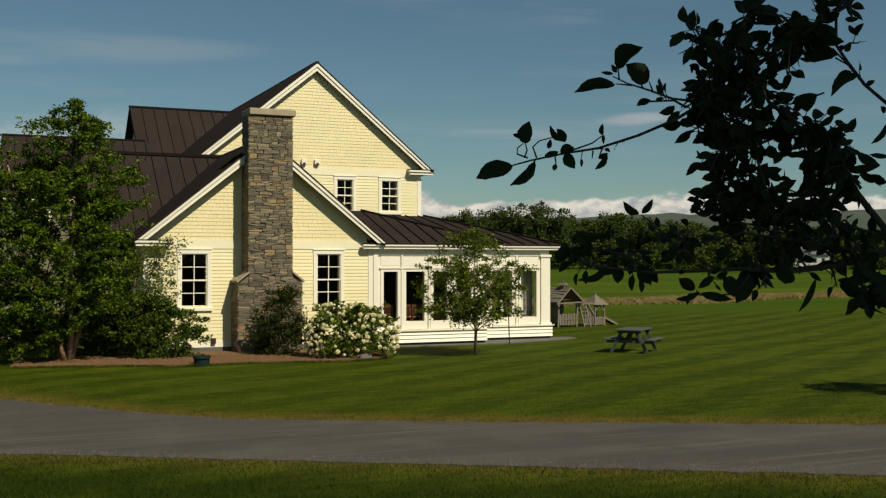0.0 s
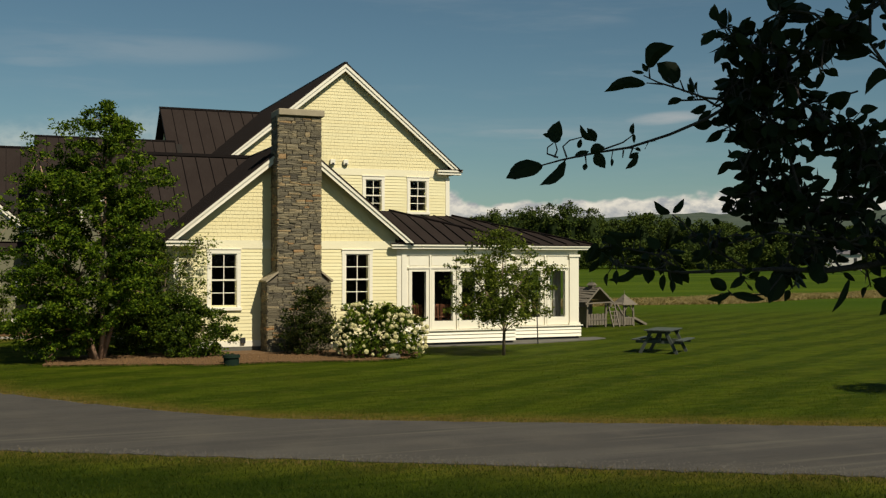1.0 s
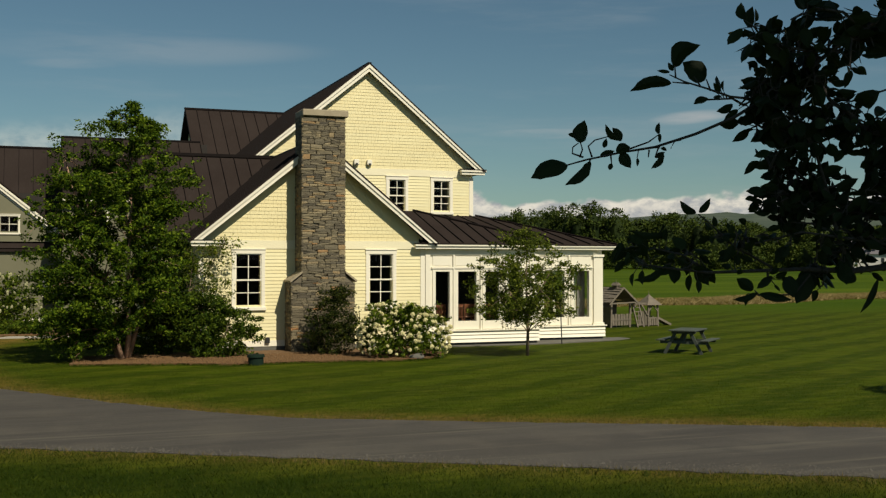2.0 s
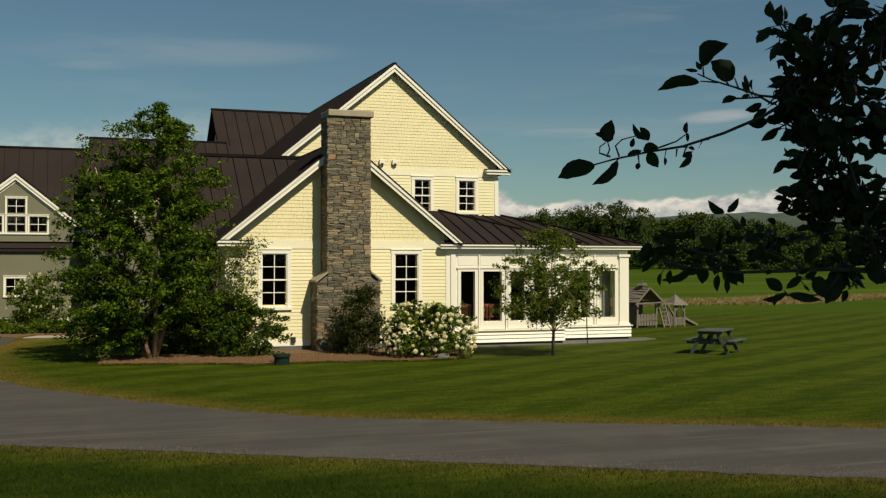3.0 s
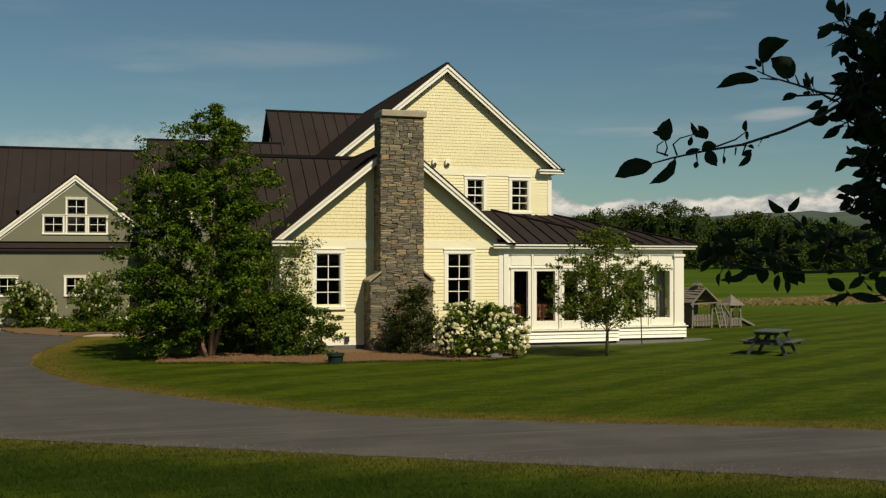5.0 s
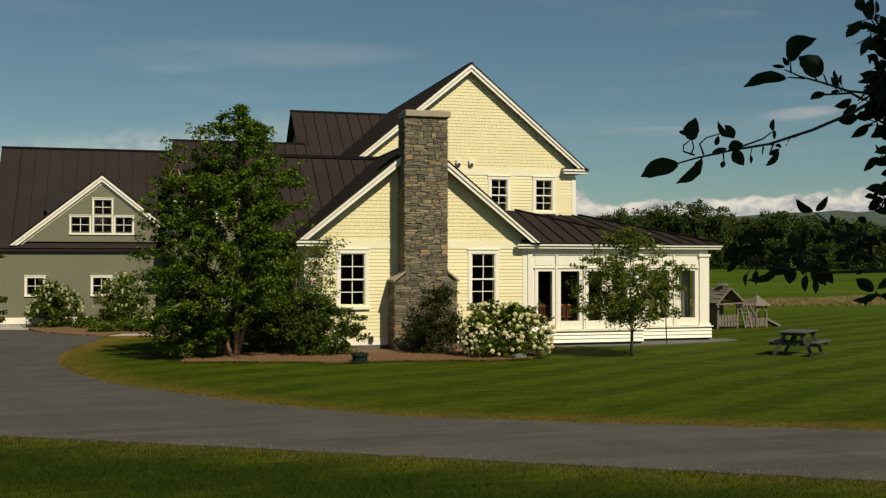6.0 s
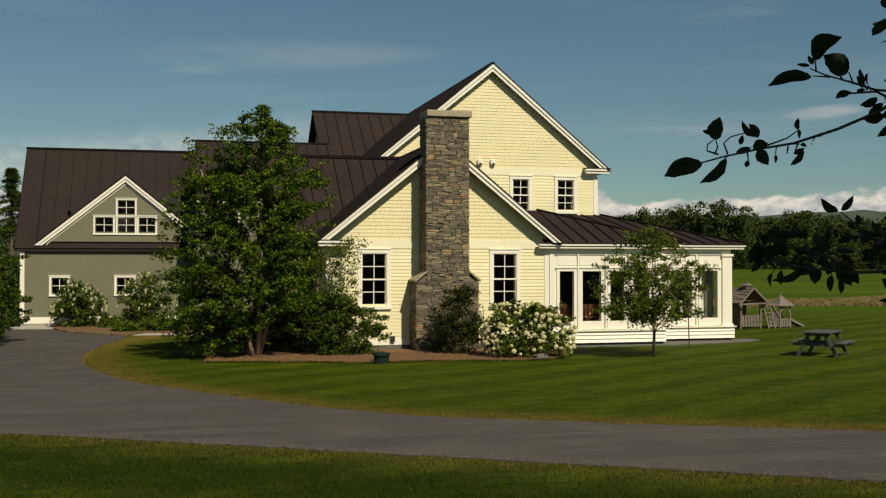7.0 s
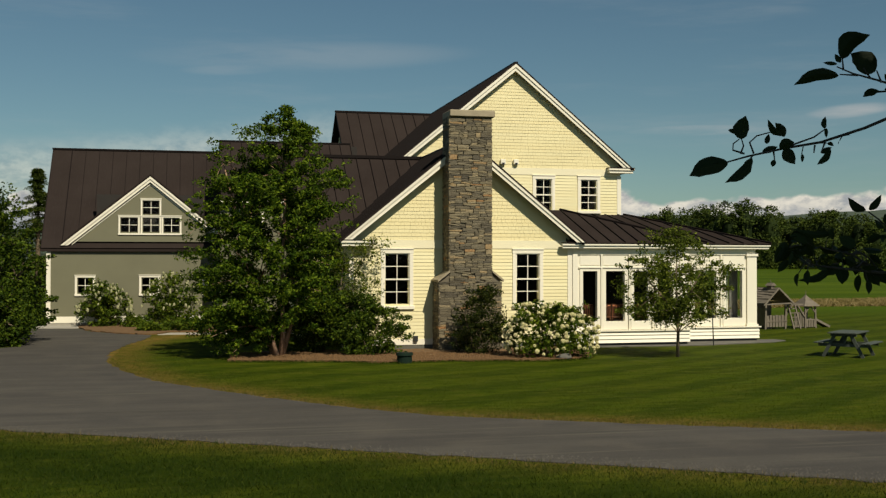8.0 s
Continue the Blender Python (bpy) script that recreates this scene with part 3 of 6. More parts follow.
def roof_plane(parent, eave_a, eave_b, ridge_b, ridge_a, thick=0.09, spacing=0.5, label="", skip_seams=False, rib=0.05):
    """A metal roof plane as a slab with standing seams from eave to ridge; the ridge side may be shorter (a hip)."""
    A, B, C, D = (Vector(p) for p in (eave_a, eave_b, ridge_b, ridge_a))
    nrm = (B - A).cross(D - A).normalized()
    if nrm.z < 0:
        nrm = -nrm
    bm = bmesh.new()
    prism(bm, [A, B, C, D] if (C - D).length > 1e-3 else [A, B, C], -nrm * thick)
    r = part("roof", bm, M["roof"], parent, label)
    if skip_seams:
        return r
    along = (B - A).normalized()
    length = (B - A).length
    up = (D - A) - along * (D - A).dot(along)
    height = up.length
    up.normalize()
    da, db = (D - A).dot(along), (C - A).dot(along)
    n = int(length / spacing)
    for i in range(n + 1):
        s = min(max(i * length / max(n, 1), 0.02), length - 0.02)
        top = height
        if s < da:
            top = height * s / da
        elif s > db:
            top = height * (length - s) / (length - db)
        if top < 0.15:
            continue
        bm = bmesh.new()
        p, q = A + along * s, A + along * s + up * top
        prism(bm, [p - along * 0.012, p + along * 0.012, p + along * 0.008 + nrm * rib, p - along * 0.008 + nrm * rib], q - p)
        part("seam", bm, M["seam"], r)
    return r


def rake(parent, foot, peak, y, width=0.20, name="rake_board"):
    """White two-step rake board: plumb where it meets its twin, cut level at the foot."""
    f, p = Vector(foot), Vector(peak)
    slope = (p.z - f.z) / abs(p.x - f.x)
    drop = width * math.sqrt(1 + slope * slope)
    way = 1 if p.x > f.x else -1
    bm = bmesh.new()
    for share, deep in ((1.0, 0.035), (0.45, -0.04)):
        h = drop * share
        prism(bm, [(f.x, y, f.z), (p.x, y, p.z), (p.x, y, p.z - h), (f.x + way * h / slope, y, f.z)], (0, deep, 0))
    return part(name, bm, M["white"], parent)


def roof_edge(parent, foot, peak, y, name="drip_edge"):
    f, p = Vector(foot), Vector(peak)
    bm = bmesh.new()
    prism(bm, [f + Vector((0, y, 0.0)), p + Vector((0, y, 0.0)), p + Vector((0, y, 0.06)), f + Vector((0, y, 0.06))], (0, 0.05, 0))
    part(name, bm, M["roof"], parent)


# low front wing
WINS = [(6.07, 6.83, 1.49, 3.10), (10.49, 11.25, 1.48, 3.10)]
front = gable_wall("front_wall", house, 4.9, 12.4, 0.16, 3.42, FY, 0.2, WINS, (8.66, 6.62), M["yellow"], "pale yellow clapboard gable wall")
for w in WINS:
    window(house, *w, FY, 2, 4, label="white eight-light sash window")
part("frieze", boxes((4.9, 12.33, FY - 0.032, FY - 0.002, 3.29, 3.56)), M["cream"], house, "cream frieze board")
part("foundation", boxes((4.86, 12.4, FY - 0.02, FY + 0.25, 0.0, 0.17)), M["pad"], house, "dark grey stone foundation")
part("corner_board", boxes((4.885, 5.04, FY - 0.035, FY - 0.002, 0.17, 3.29)), M["white"], house)
part("corner_board", boxes((12.26, 12.42, FY - 0.035, FY - 0.002, 0.17, 3.29)), M["white"], house)
part("skirt_board", boxes((5.04, 7.62, FY - 0.036, FY - 0.002, 0.17, 0.36)), M["white"], house)
gaps = [(w[0] - 0.15, w[1] + 0.15, w[2] - 0.17, 3.3) for w in WINS] + [(7.7, 9.62, 0, 2.3), (8.02, 9.34, 2.2, 3.4)]
clapboards(front, 5.04, 12.26, 0.34, 3.29, FY - 0.002, gaps)
SL = 0.829
shingles(front, lambda z: max(4.92, 8.66 - (6.70 - z) / SL), lambda z: min(8.1, 8.66 + (6.70 - z) / SL), 3.56, 6.62, FY - 0.002)
shingles(front, lambda z: max(9.25, 8.66 - (6.70 - z) / SL), lambda z: min(12.4, 8.66 + (6.70 - z) / SL), 3.56, 6.62, FY - 0.002)
part("left_wall", boxes((4.9, 5.1, FY + 0.2, 41.5, 0, 3.42)), M["yellow"], house)
# room surfaces behind the low windows, their darkness painted in
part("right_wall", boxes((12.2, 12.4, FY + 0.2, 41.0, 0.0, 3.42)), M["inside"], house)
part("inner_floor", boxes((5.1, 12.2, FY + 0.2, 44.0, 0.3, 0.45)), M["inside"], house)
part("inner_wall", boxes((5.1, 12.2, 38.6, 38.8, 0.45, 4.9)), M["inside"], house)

RZ, EZ, RY0 = 6.84, 3.50, 33.66
roof_plane(house, (4.58, RY0, EZ - 0.02), (4.58, 40.6, EZ - 0.02), (8.66, 40.6, RZ), (8.66, RY0, RZ), label="brown standing seam metal roof")
roof_plane(house, (12.76, RY0, EZ - 0.02), (12.76, 41.0, EZ - 0.02), (8.66, 41.0, RZ), (8.66, RY0, RZ))
rake(house, (4.55, 0, EZ - 0.0), (8.66, 0, RZ - 0.02), RY0 - 0.04)
rake(house, (12.79, 0, EZ - 0.0), (8.66, 0, RZ - 0.02), RY0 - 0.04)
roof_edge(house, (4.56, 0, EZ - 0.03), (8.66, 0, RZ - 0.005), RY0 - 0.09)
roof_edge(house, (12.78, 0, EZ - 0.03), (8.66, 0, RZ - 0.005), RY0 - 0.09)
part("eave_return", boxes((4.6, 5.62, RY0 - 0.03, FY, 3.36, 3.46), (4.56, 5.66, RY0 - 0.08, FY, 3.46, 3.53)), M["white"], house)
part("eave_cap", boxes((4.55, 5.68, RY0 - 0.09, FY, 3.532, 3.56)), M["roof"], house)
part("ridge_cap", boxes((8.6, 8.72, RY0 - 0.05, 40.7, RZ - 0.02, RZ + 0.05)), M["seam"], house)
part("ridge_cap", boxes((3.6, 8.7, 40.55, 40.75, RZ - 0.02, RZ + 0.09)), M["seam"], house)
roof_plane(house, (3.55, 36.55, 3.48), (8.66, 36.55, 3.48), (8.66, 40.65, RZ), (3.55, 40.65, RZ))
roof_plane(house, (3.55, 44.7, 3.48), (8.66, 44.7, 3.48), (8.66, 40.65, RZ), (3.55, 40.65, RZ), skip_seams=True)
part("wing_wall", boxes((3.9, 4.9, 36.95, 37.15, 0, 3.5), (3.9, 4.1, 37.15, 44.3, 0, 3.5)), M["yellow"], house)
bm = bmesh.new()
prism(bm, [(3.9, 36.95, 3.5), (3.9, 44.3, 3.5), (3.9, 40.65, 6.7)], (0.2, 0, 0))
part("wing_gable", bm, M["yellow"], house)

# tall part
UWINS = [(13.465, 14.10, 4.95, 6.157), (15.378, 16.037, 4.98, 6.157)]
UAX, UAZ = 12.53, 10.55
upper = gable_wall("upper_wall", house, 8.02, 17.08, 3.0, 6.53, UY, 0.2, UWINS, (UAX, UAZ - 0.1), M["yellow"], "pale yellow upper gable wall")
for w in UWINS:
    window(house, *w, UY, 2, 4, casing=0.15, label="white eight-light upper window")
part("frieze", boxes((8.02, 17.0, UY - 0.032, UY - 0.002, 6.343, 6.618)), M["cream"], house)
part("corner_board", boxes((16.93, 17.10, UY - 0.035, UY - 0.002, 4.5, 6.343)), M["white"], house)
clapboards(upper, 8.1, 16.93, 4.5, 6.343, UY - 0.002, [(w[0] - 0.15, w[1] + 0.15, w[2] - 0.17, 6.45) for w in UWINS], 0.122)
USL = 0.842
shingles(upper, lambda z: max(8.05, UAX - (UAZ + 0.06 - z) / USL), lambda z: min(17.05, UAX + (UAZ + 0.06 - z) / USL), 6.618, 10.53, UY - 0.002, 0.126)
part("right_wall", boxes((16.88, 17.08, UY + 0.2, 61.0, 0.0, 6.53)), M["yellow"], house)
part("left_wall", boxes((8.02, 8.22, UY + 0.2, 61.0, 0.0, 6.53)), M["yellow"], house)
part("back_wall", boxes((8.02, 17.08, 61.0, 61.2, 0.0, 6.53)), M["yellow"], house)
# upper room, near-black so its shade is in the colour
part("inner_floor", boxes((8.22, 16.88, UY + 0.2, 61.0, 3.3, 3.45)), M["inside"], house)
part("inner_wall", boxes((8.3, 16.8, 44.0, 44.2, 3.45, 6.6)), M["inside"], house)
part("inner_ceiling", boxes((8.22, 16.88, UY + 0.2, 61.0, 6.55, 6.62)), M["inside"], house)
URZ, UEZ, UY0 = 10.76, 6.62, 40.77
roof_plane(house, (7.52, UY0, UEZ - 0.05), (7.52, 61.4, UEZ - 0.05), (UAX, 61.4, URZ), (UAX, UY0, URZ))
roof_plane(house, (17.55, UY0, UEZ - 0.05), (17.55, 61.4, UEZ - 0.05), (UAX, 61.4, URZ), (UAX, UY0, URZ))
rake(house, (7.48, 0, UEZ - 0.04), (UAX, 0, URZ - 0.03), UY0 - 0.04, 0.215)
rake(house, (17.58, 0, UEZ - 0.04), (UAX, 0, URZ - 0.03), UY0 - 0.04, 0.215)
roof_edge(house, (7.50, 0, UEZ - 0.07), (UAX, 0, URZ - 0.005), UY0 - 0.09)
roof_edge(house, (17.57, 0, UEZ - 0.07), (UAX, 0, URZ - 0.005), UY0 - 0.09)
part("eave_return", boxes((16.51, 17.54, UY0 - 0.03, UY, 6.464, 6.574), (16.47, 17.58, UY0 - 0.08, UY, 6.574, 6.65)), M["white"], house)
part("eave_cap", boxes((16.45, 17.60, UY0 - 0.09, UY, 6.652, 6.685)), M["roof"], house)
part("ridge_cap", boxes((UAX - 0.07, UAX + 0.07, UY0 - 0.1, 61.4, URZ - 0.02, URZ + 0.05)), M["seam"], house)
for x in (12.05, 12.59):
    v = part("vent", bevelled(0.01, (x - 0.10, x + 0.10, UY - 0.15, UY - 0.02, 6.74, 6.94)), M["white"], house, "white wall vent")
    part("louvre", boxes((x - 0.05, x + 0.05, UY - 0.16, UY - 0.15, 6.72, 6.80)), M["dark"], v)

# upper cross wing and the link towards the barn
roof_plane(house, (7.25, 50.67, 6.585), (12.53, 50.67, 6.585), (12.53, 55.51, 10.66), (7.25, 55.51, 10.66), spacing=0.55)
roof_plane(house, (7.25, 60.35, 6.585), (12.53, 60.35, 6.585), (12.53, 55.51, 10.66), (7.25, 55.51, 10.66), skip_seams=True)
part("ridge_cap", boxes((7.23, 12.53, 55.43, 55.59, 10.64, 10.73)), M["seam"], house)
part("cross_wall", boxes((7.6, 8.02, 51.1, 51.3, 0, 6.5), (7.6, 7.8, 51.3, 59.9, 0, 6.5)), M["yellow"], house)
bm = bmesh.new()
prism(bm, [(7.6, 51.1, 6.5), (7.6, 59.9, 6.5), (7.6, 55.5, 10.45)], (0.2, 0, 0))
part("cross_gable", bm, M["yellow"], house)
LW = [(2.15, 2.95, 4.0, 5.0)]
link = gable_wall("link_wall", house, 1.2, 7.9, 0, 5.5, 47.6, 0.2, LW, None, M["greygreen"])
window(house, *LW[0], 47.6, 2, 2, double=False, label="white four-light window of the link")
part("link_eave", boxes((1.2, 7.4, 47.2, 47.6, 5.42, 5.58)), M["white"], house)
roof_plane(house, (1.2, 47.15, 5.55), (7.3, 47.15, 5.55), (7.3, 50.4, 8.42), (1.2, 50.4, 8.42))
part("ridge_cap", boxes((1.2, 7.3, 50.33, 50.47, 8.40, 8.47)), M["seam"], house)
# the link's backing has the same painted dark
part("link_back", boxes((1.2, 7.6, 53.0, 53.2, 0, 5.5), (1.2, 7.6, 50.3, 50.4, 0.0, 8.3)), M["inside"], house)

# chimney
def stone_variants():
    out = []
    for k in range(7):
        g = random.Random(40 + k)
        bm = bmesh.new()
        f = [bm.verts.new((sx * (0.47 + g.uniform(-0.05, 0.03)), -0.5 + g.uniform(-0.12, 0.12), sz * (0.455 + g.uniform(-0.07, 0.04)))) for sx, sz in ((-1, -1), (0, -1.05), (1, -1), (1.04, 0), (1, 1), (0, 1.05), (-1, 1), (-1.04, 0))]
        b = [bm.verts.new((v.co.x * 1.05, 0.5, v.co.z * 1.06)) for v in f]
        c = bm.verts.new((g.uniform(-0.1, 0.1), -0.62, g.uniform(-0.1, 0.1)))
        for i in range(8):
            bm.faces.new((f[i], f[(i + 1) % 8], c))
            bm.faces.new((f[i], b[i], b[(i + 1) % 8], f[(i + 1) % 8]))
        bmesh.ops.recalc_face_normals(bm, faces=bm.faces)
        out.append(to_mesh("stone", bm, M["stone"]))
    return out


STONES = stone_variants()


def lay_stones(parent, u0, u1, z0, z1, place, seed):
    """Rough coursed stones over u0..u1 and z0..z1; place(u, z) gives the pose of a piece there."""
    g = random.Random(seed)
    z = z0
    while z < z1 - 0.03:
        h = min(g.choice((0.05, 0.06, 0.08, 0.10, 0.13, 0.17, 0.22)), z1 - z)
        u = u0
        while u < u1 - 0.04:
            w = min(g.uniform(0.12, 0.26) if g.random() < 0.55 else g.uniform(0.26, 0.55), u1 - u)
            if u1 - u - w < 0.10:
                w = u1 - u
            if h > 0.12 and g.random() < 0.14:
                w = min(g.uniform(0.22, 0.34), u1 - u)
            rows = 1 if g.random() < 0.16 or h < 0.07 else max(1, round(h / g.uniform(0.04, 0.09)))
            for k in range(rows):
                ob = hang(new("stone", g.choice(STONES)), parent)
                hh = h / rows
                ob.matrix_basis = place(u + w / 2, z + hh * (k + 0.5)) @ Matrix.Diagonal((w * g.choice((1, -1)), 0.05 * g.uniform(0.75, 1.3), hh * g.uniform(0.94, 1.06), 1)) @ Matrix.Rotation(radians(g.gauss(0, 1.0)), 4, "Y")
            u += w
        z += h


chimney = part("chimney", boxes((8.0, 9.36, 33.12, 33.99, 2.2, 7.52)), M["mortar"], house, "tall grey and tan fieldstone chimney")
bm = boxes((7.67, 9.68, 33.12, 33.99, 0.0, 2.2))
prism(bm, [(7.67, 33.12, 2.2), (9.68, 33.12, 2.2), (9.36, 33.12, 2.46), (8.0, 33.12, 2.46)], (0, 0.87, 0))
chimney_base = part("chimney_base", bm, M["mortar"], house, "broad fieldstone chimney base")
bm = bmesh.new()
prism(bm, [(7.60, 33.03, 2.22), (7.98, 33.03, 2.52), (7.98, 33.03, 2.58), (7.58, 33.03, 2.28)], (0, 0.95, 0))
part("shoulder_slab", bm, M["cap"], house)
bm = bmesh.new()
prism(bm, [(9.75, 33.03, 2.22), (9.38, 33.03, 2.52), (9.38, 33.03, 2.58), (9.77, 33.03, 2.28)], (0, 0.95, 0))
part("shoulder_slab", bm, M["cap"], house)
part("chimney_cap", bevelled(0.02, (7.97, 9.46, 32.99, 34.06, 7.49, 7.70)), M["cap"], house, "tan stone chimney cap")
lay_stones(chimney, 7.97, 9.39, 2.2, 7.5, lambda u, z: pose(u, 33.10, z), 1)
lay_stones(chimney, 33.07, 33.98, 2.55, 7.5, lambda u, z: pose(7.98, u, z, 0, 0, -90), 2)
lay_stones(chimney_base, 7.64, 9.71, 0.0, 2.22, lambda u, z: pose(u, 33.10, z), 3)
lay_stones(chimney_base, 33.07, 33.98, 0.0, 2.22, lambda u, z: pose(7.65, u, z, 0, 0, -90), 4)
part("outlet_box", bevelled(0.01, (6.98, 7.12, FY - 0.13, FY - 0.03, 0.28, 0.46)), M["dark"], house, "small dark outlet box")

# ---- sunroom: a front bay and a part set back one step ----
SY, TY = 33.98, 35.0
FRONT_BAYS = [(12.80, 13.31), (13.62, 14.30), (14.64, 15.15), (15.50, 16.07)]
BACK_BAYS = [(17.38, 18.22), (18.60, 19.24)]


def sunroom_front(name, x0, x1, y, bays, posts):
    gable_wall(name, house, x0, x1, 0.5, 3.32, y, 0.14, [(a, b, 0.84, 2.54) for a, b in bays], None, M["white"], "white panelled sunroom wall")
    for a, b in bays:
        d = part("door", boxes((a - 0.11, a, y - 0.03, y - 0.002, 0.56, 2.62), (b, b + 0.11, y - 0.03, y - 0.002, 0.56, 2.62),
                               (a, b, y - 0.03, y - 0.002, 0.56, 0.84), (a, b, y - 0.03, y - 0.002, 2.54, 2.62)), M["white"], house, "white glazed sunroom door")
        part("pane", boxes((a, b, y + 0.04, y + 0.05, 0.84, 2.54)), M["glass"], d).visible_shadow = False
        part("drip_cap", boxes((a - 0.15, b + 0.15, y - 0.06, y - 0.002, 2.64, 2.69)), M["white"], d)
        part("transom_panel", boxes((a - 0.10, b + 0.10, y - 0.02, y - 0.002, 2.74, 3.06)), M["white"], d)
    for m in posts:
        part("post", boxes((m - 0.03, m + 0.03, y - 0.055, y - 0.002, 0.52, 3.10)), M["white"], house)
    part("band", boxes((x0, x1, y - 0.045, y - 0.002, 3.10, 3.31)), M["white"], house)
    for z in (0.115, 0.245, 0.375):
        bm = bmesh.new()
        wedge(bm, x0, x1 + 0.12, x0, x1 + 0.12, z, z + 0.125, y - 0.06, 0.05, 0.012)
        part("skirt_board", bm, M["white"], house)
    part("skirt_back", boxes((x0, x1 + 0.10, y - 0.06, y - 0.02, 0.125, 0.5)), M["white"], house)
    # near-black strip put in for the shade under the skirt
    part("gap_shade_strip", boxes((x0, x1 + 0.06, y - 0.018, y + 0.1, 0.0, 0.49)), M["dark"], house)
    part("skirt_cap", boxes((x0, x1 + 0.17, y - 0.15, y - 0.002, 0.505, 0.54)), M["white"], house)


sunroom_front("sunroom_wall", 12.42, 16.55, SY, FRONT_BAYS, (13.465, 14.47, 15.325, 16.24))
sunroom_front("sunroom_back_bay", 16.55, 19.76, TY, BACK_BAYS, (17.2, 18.41))
part("bay_return", boxes((16.41, 16.55, SY + 0.14, TY, 0.5, 3.32)), M["white"], house)
part("corner_post", boxes((12.43, 12.60, SY - 0.05, SY - 0.002, 0.52, 3.2)), M["white"], house)
part("corner_post", boxes((16.32, 16.60, SY - 0.06, SY + 0.2, 0.62, 3.05), (16.28, 16.64, SY - 0.10, SY + 0.2, 0.541, 0.62), (16.28, 16.64, SY - 0.10, SY + 0.2, 3.05, 3.14)), M["white"], house)
part("corner_post", boxes((19.42, 19.80, TY - 0.06, TY + 0.3, 0.62, 3.05), (19.38, 19.84, TY - 0.10, TY + 0.3, 0.541, 0.62), (19.38, 19.84, TY - 0.10, TY + 0.3, 3.05, 3.14)), M["white"], house)
# piers, coloured near-black like the painted shade of the gap
for x, y in ((12.8, SY), (14.5, SY), (16.3, SY), (18.0, TY), (19.6, TY)):
    part("pier", boxes((x - 0.1, x + 0.1, y + 0.02, y + 0.2, 0.0, 0.1)), M["dark"], house)
part("sunroom_floor", boxes((12.42, 16.41, SY + 0.14, 40.9, 0.40, 0.5), (16.41, 19.7, TY + 0.14, 40.9, 0.40, 0.5)), M["cherry"], house)
part("sunroom_side", boxes((19.62, 19.76, TY + 0.14, 35.6, 0.06, 3.32), (19.62, 19.76, 35.6, 41.0, 0.06, 0.84), (19.62, 19.76, 35.6, 41.0, 2.6, 3.32), (19.62, 19.76, 37.0, 37.3, 0.84, 2.6), (19.62, 19.76, 38.7, 39.0, 0.84, 2.6), (19.62, 19.76, 40.6, 41.0, 0.84, 2.6)), M["white"], house)
# sunroom rear and ceiling, dimness put into the colour
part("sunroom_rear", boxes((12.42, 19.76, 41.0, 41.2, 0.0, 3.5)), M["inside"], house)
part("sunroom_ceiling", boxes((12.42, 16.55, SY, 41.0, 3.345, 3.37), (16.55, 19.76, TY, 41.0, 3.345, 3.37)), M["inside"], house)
part("soffit", boxes((12.3, 17.14, 33.78, SY, 3.322, 3.34), (16.55, 20.2, 34.80, TY, 3.322, 3.34), (19.76, 20.2, TY, 41.0, 3.322, 3.34)), M["white"], house)
part("fascia", boxes((12.01, 17.14, 33.75, 33.81, 3.31, 3.40), (11.99, 17.18, 33.70, 33.81, 3.40, 3.47), (17.08, 17.14, 33.81, 34.78, 3.31, 3.47)), M["white"], house)
part("fascia", boxes((17.14, 20.20, 34.78, 34.84, 3.31, 3.40), (17.18, 20.24, 34.73, 34.84, 3.40, 3.47), (20.14, 20.20, 34.84, 41.0, 3.31, 3.47)), M["white"], house)
part("eave_cap", boxes((11.98, 17.20, 33.68, 33.84, 3.472, 3.50)), M["roof"], house)
part("eave_cap", boxes((17.20, 20.26, 34.71, 34.88, 3.472, 3.50)), M["roof"], house)
# the bay's hipped roof before the flatter roof behind it
roof_plane(house, (12.2, 33.68, 3.50), (17.22, 33.68, 3.50), (13.2, 37.43, 3.50 + 0.32 * 3.93), (12.2, 37.43, 3.50 + 0.32 * 3.93), thick=0.05, rib=0.045, spacing=0.5)
roof_plane(house, (17.22, 33.68, 3.50), (17.22, 37.43, 3.50), (13.2, 37.43, 3.50 + 0.32 * 3.93), (13.2, 37.43, 3.50 + 0.32 * 3.93), thick=0.05, skip_seams=True)
roof_plane(house, (12.5, 34.71, 3.50), (20.26, 34.71, 3.50), (17.2, 40.97, 4.77), (12.5, 40.97, 4.77), thick=0.05, rib=0.045, spacing=0.52)
roof_plane(house, (20.26, 34.71, 3.50), (20.26, 42.0, 3.50), (17.2, 42.0, 4.77), (17.2, 40.97, 4.77), thick=0.05)
for a, b in (((20.26, 34.71, 3.53), (17.2, 40.97, 4.80)), ((17.22, 33.68, 3.53), (13.2, 37.43, 3.53 + 0.32 * 3.93))):
    bm = bmesh.new()
    tube(bm, [a, b], [0.04, 0.04], 6)
    part("hip_cap", bm, M["seam"], house)

# ---- the grey-green barn ----
barn = thing("barn", (-1.5, 54.0, 0.0), "grey-green barn with a brown metal roof and a wide gabled dormer", "barn")
BX0, BX1, BY = -6.23, 3.6, 50.0
BW = [(-4.93, -4.32, 1.47, 2.12), (-2.18, -1.52, 1.47, 2.12), (0.60, 1.22, 1.47, 2.12)]
gable_wall("front_wall", barn, BX0, BX1, 0.15, 3.4, BY, 0.2, BW, None, M["greygreen"], "smooth grey-green board wall")
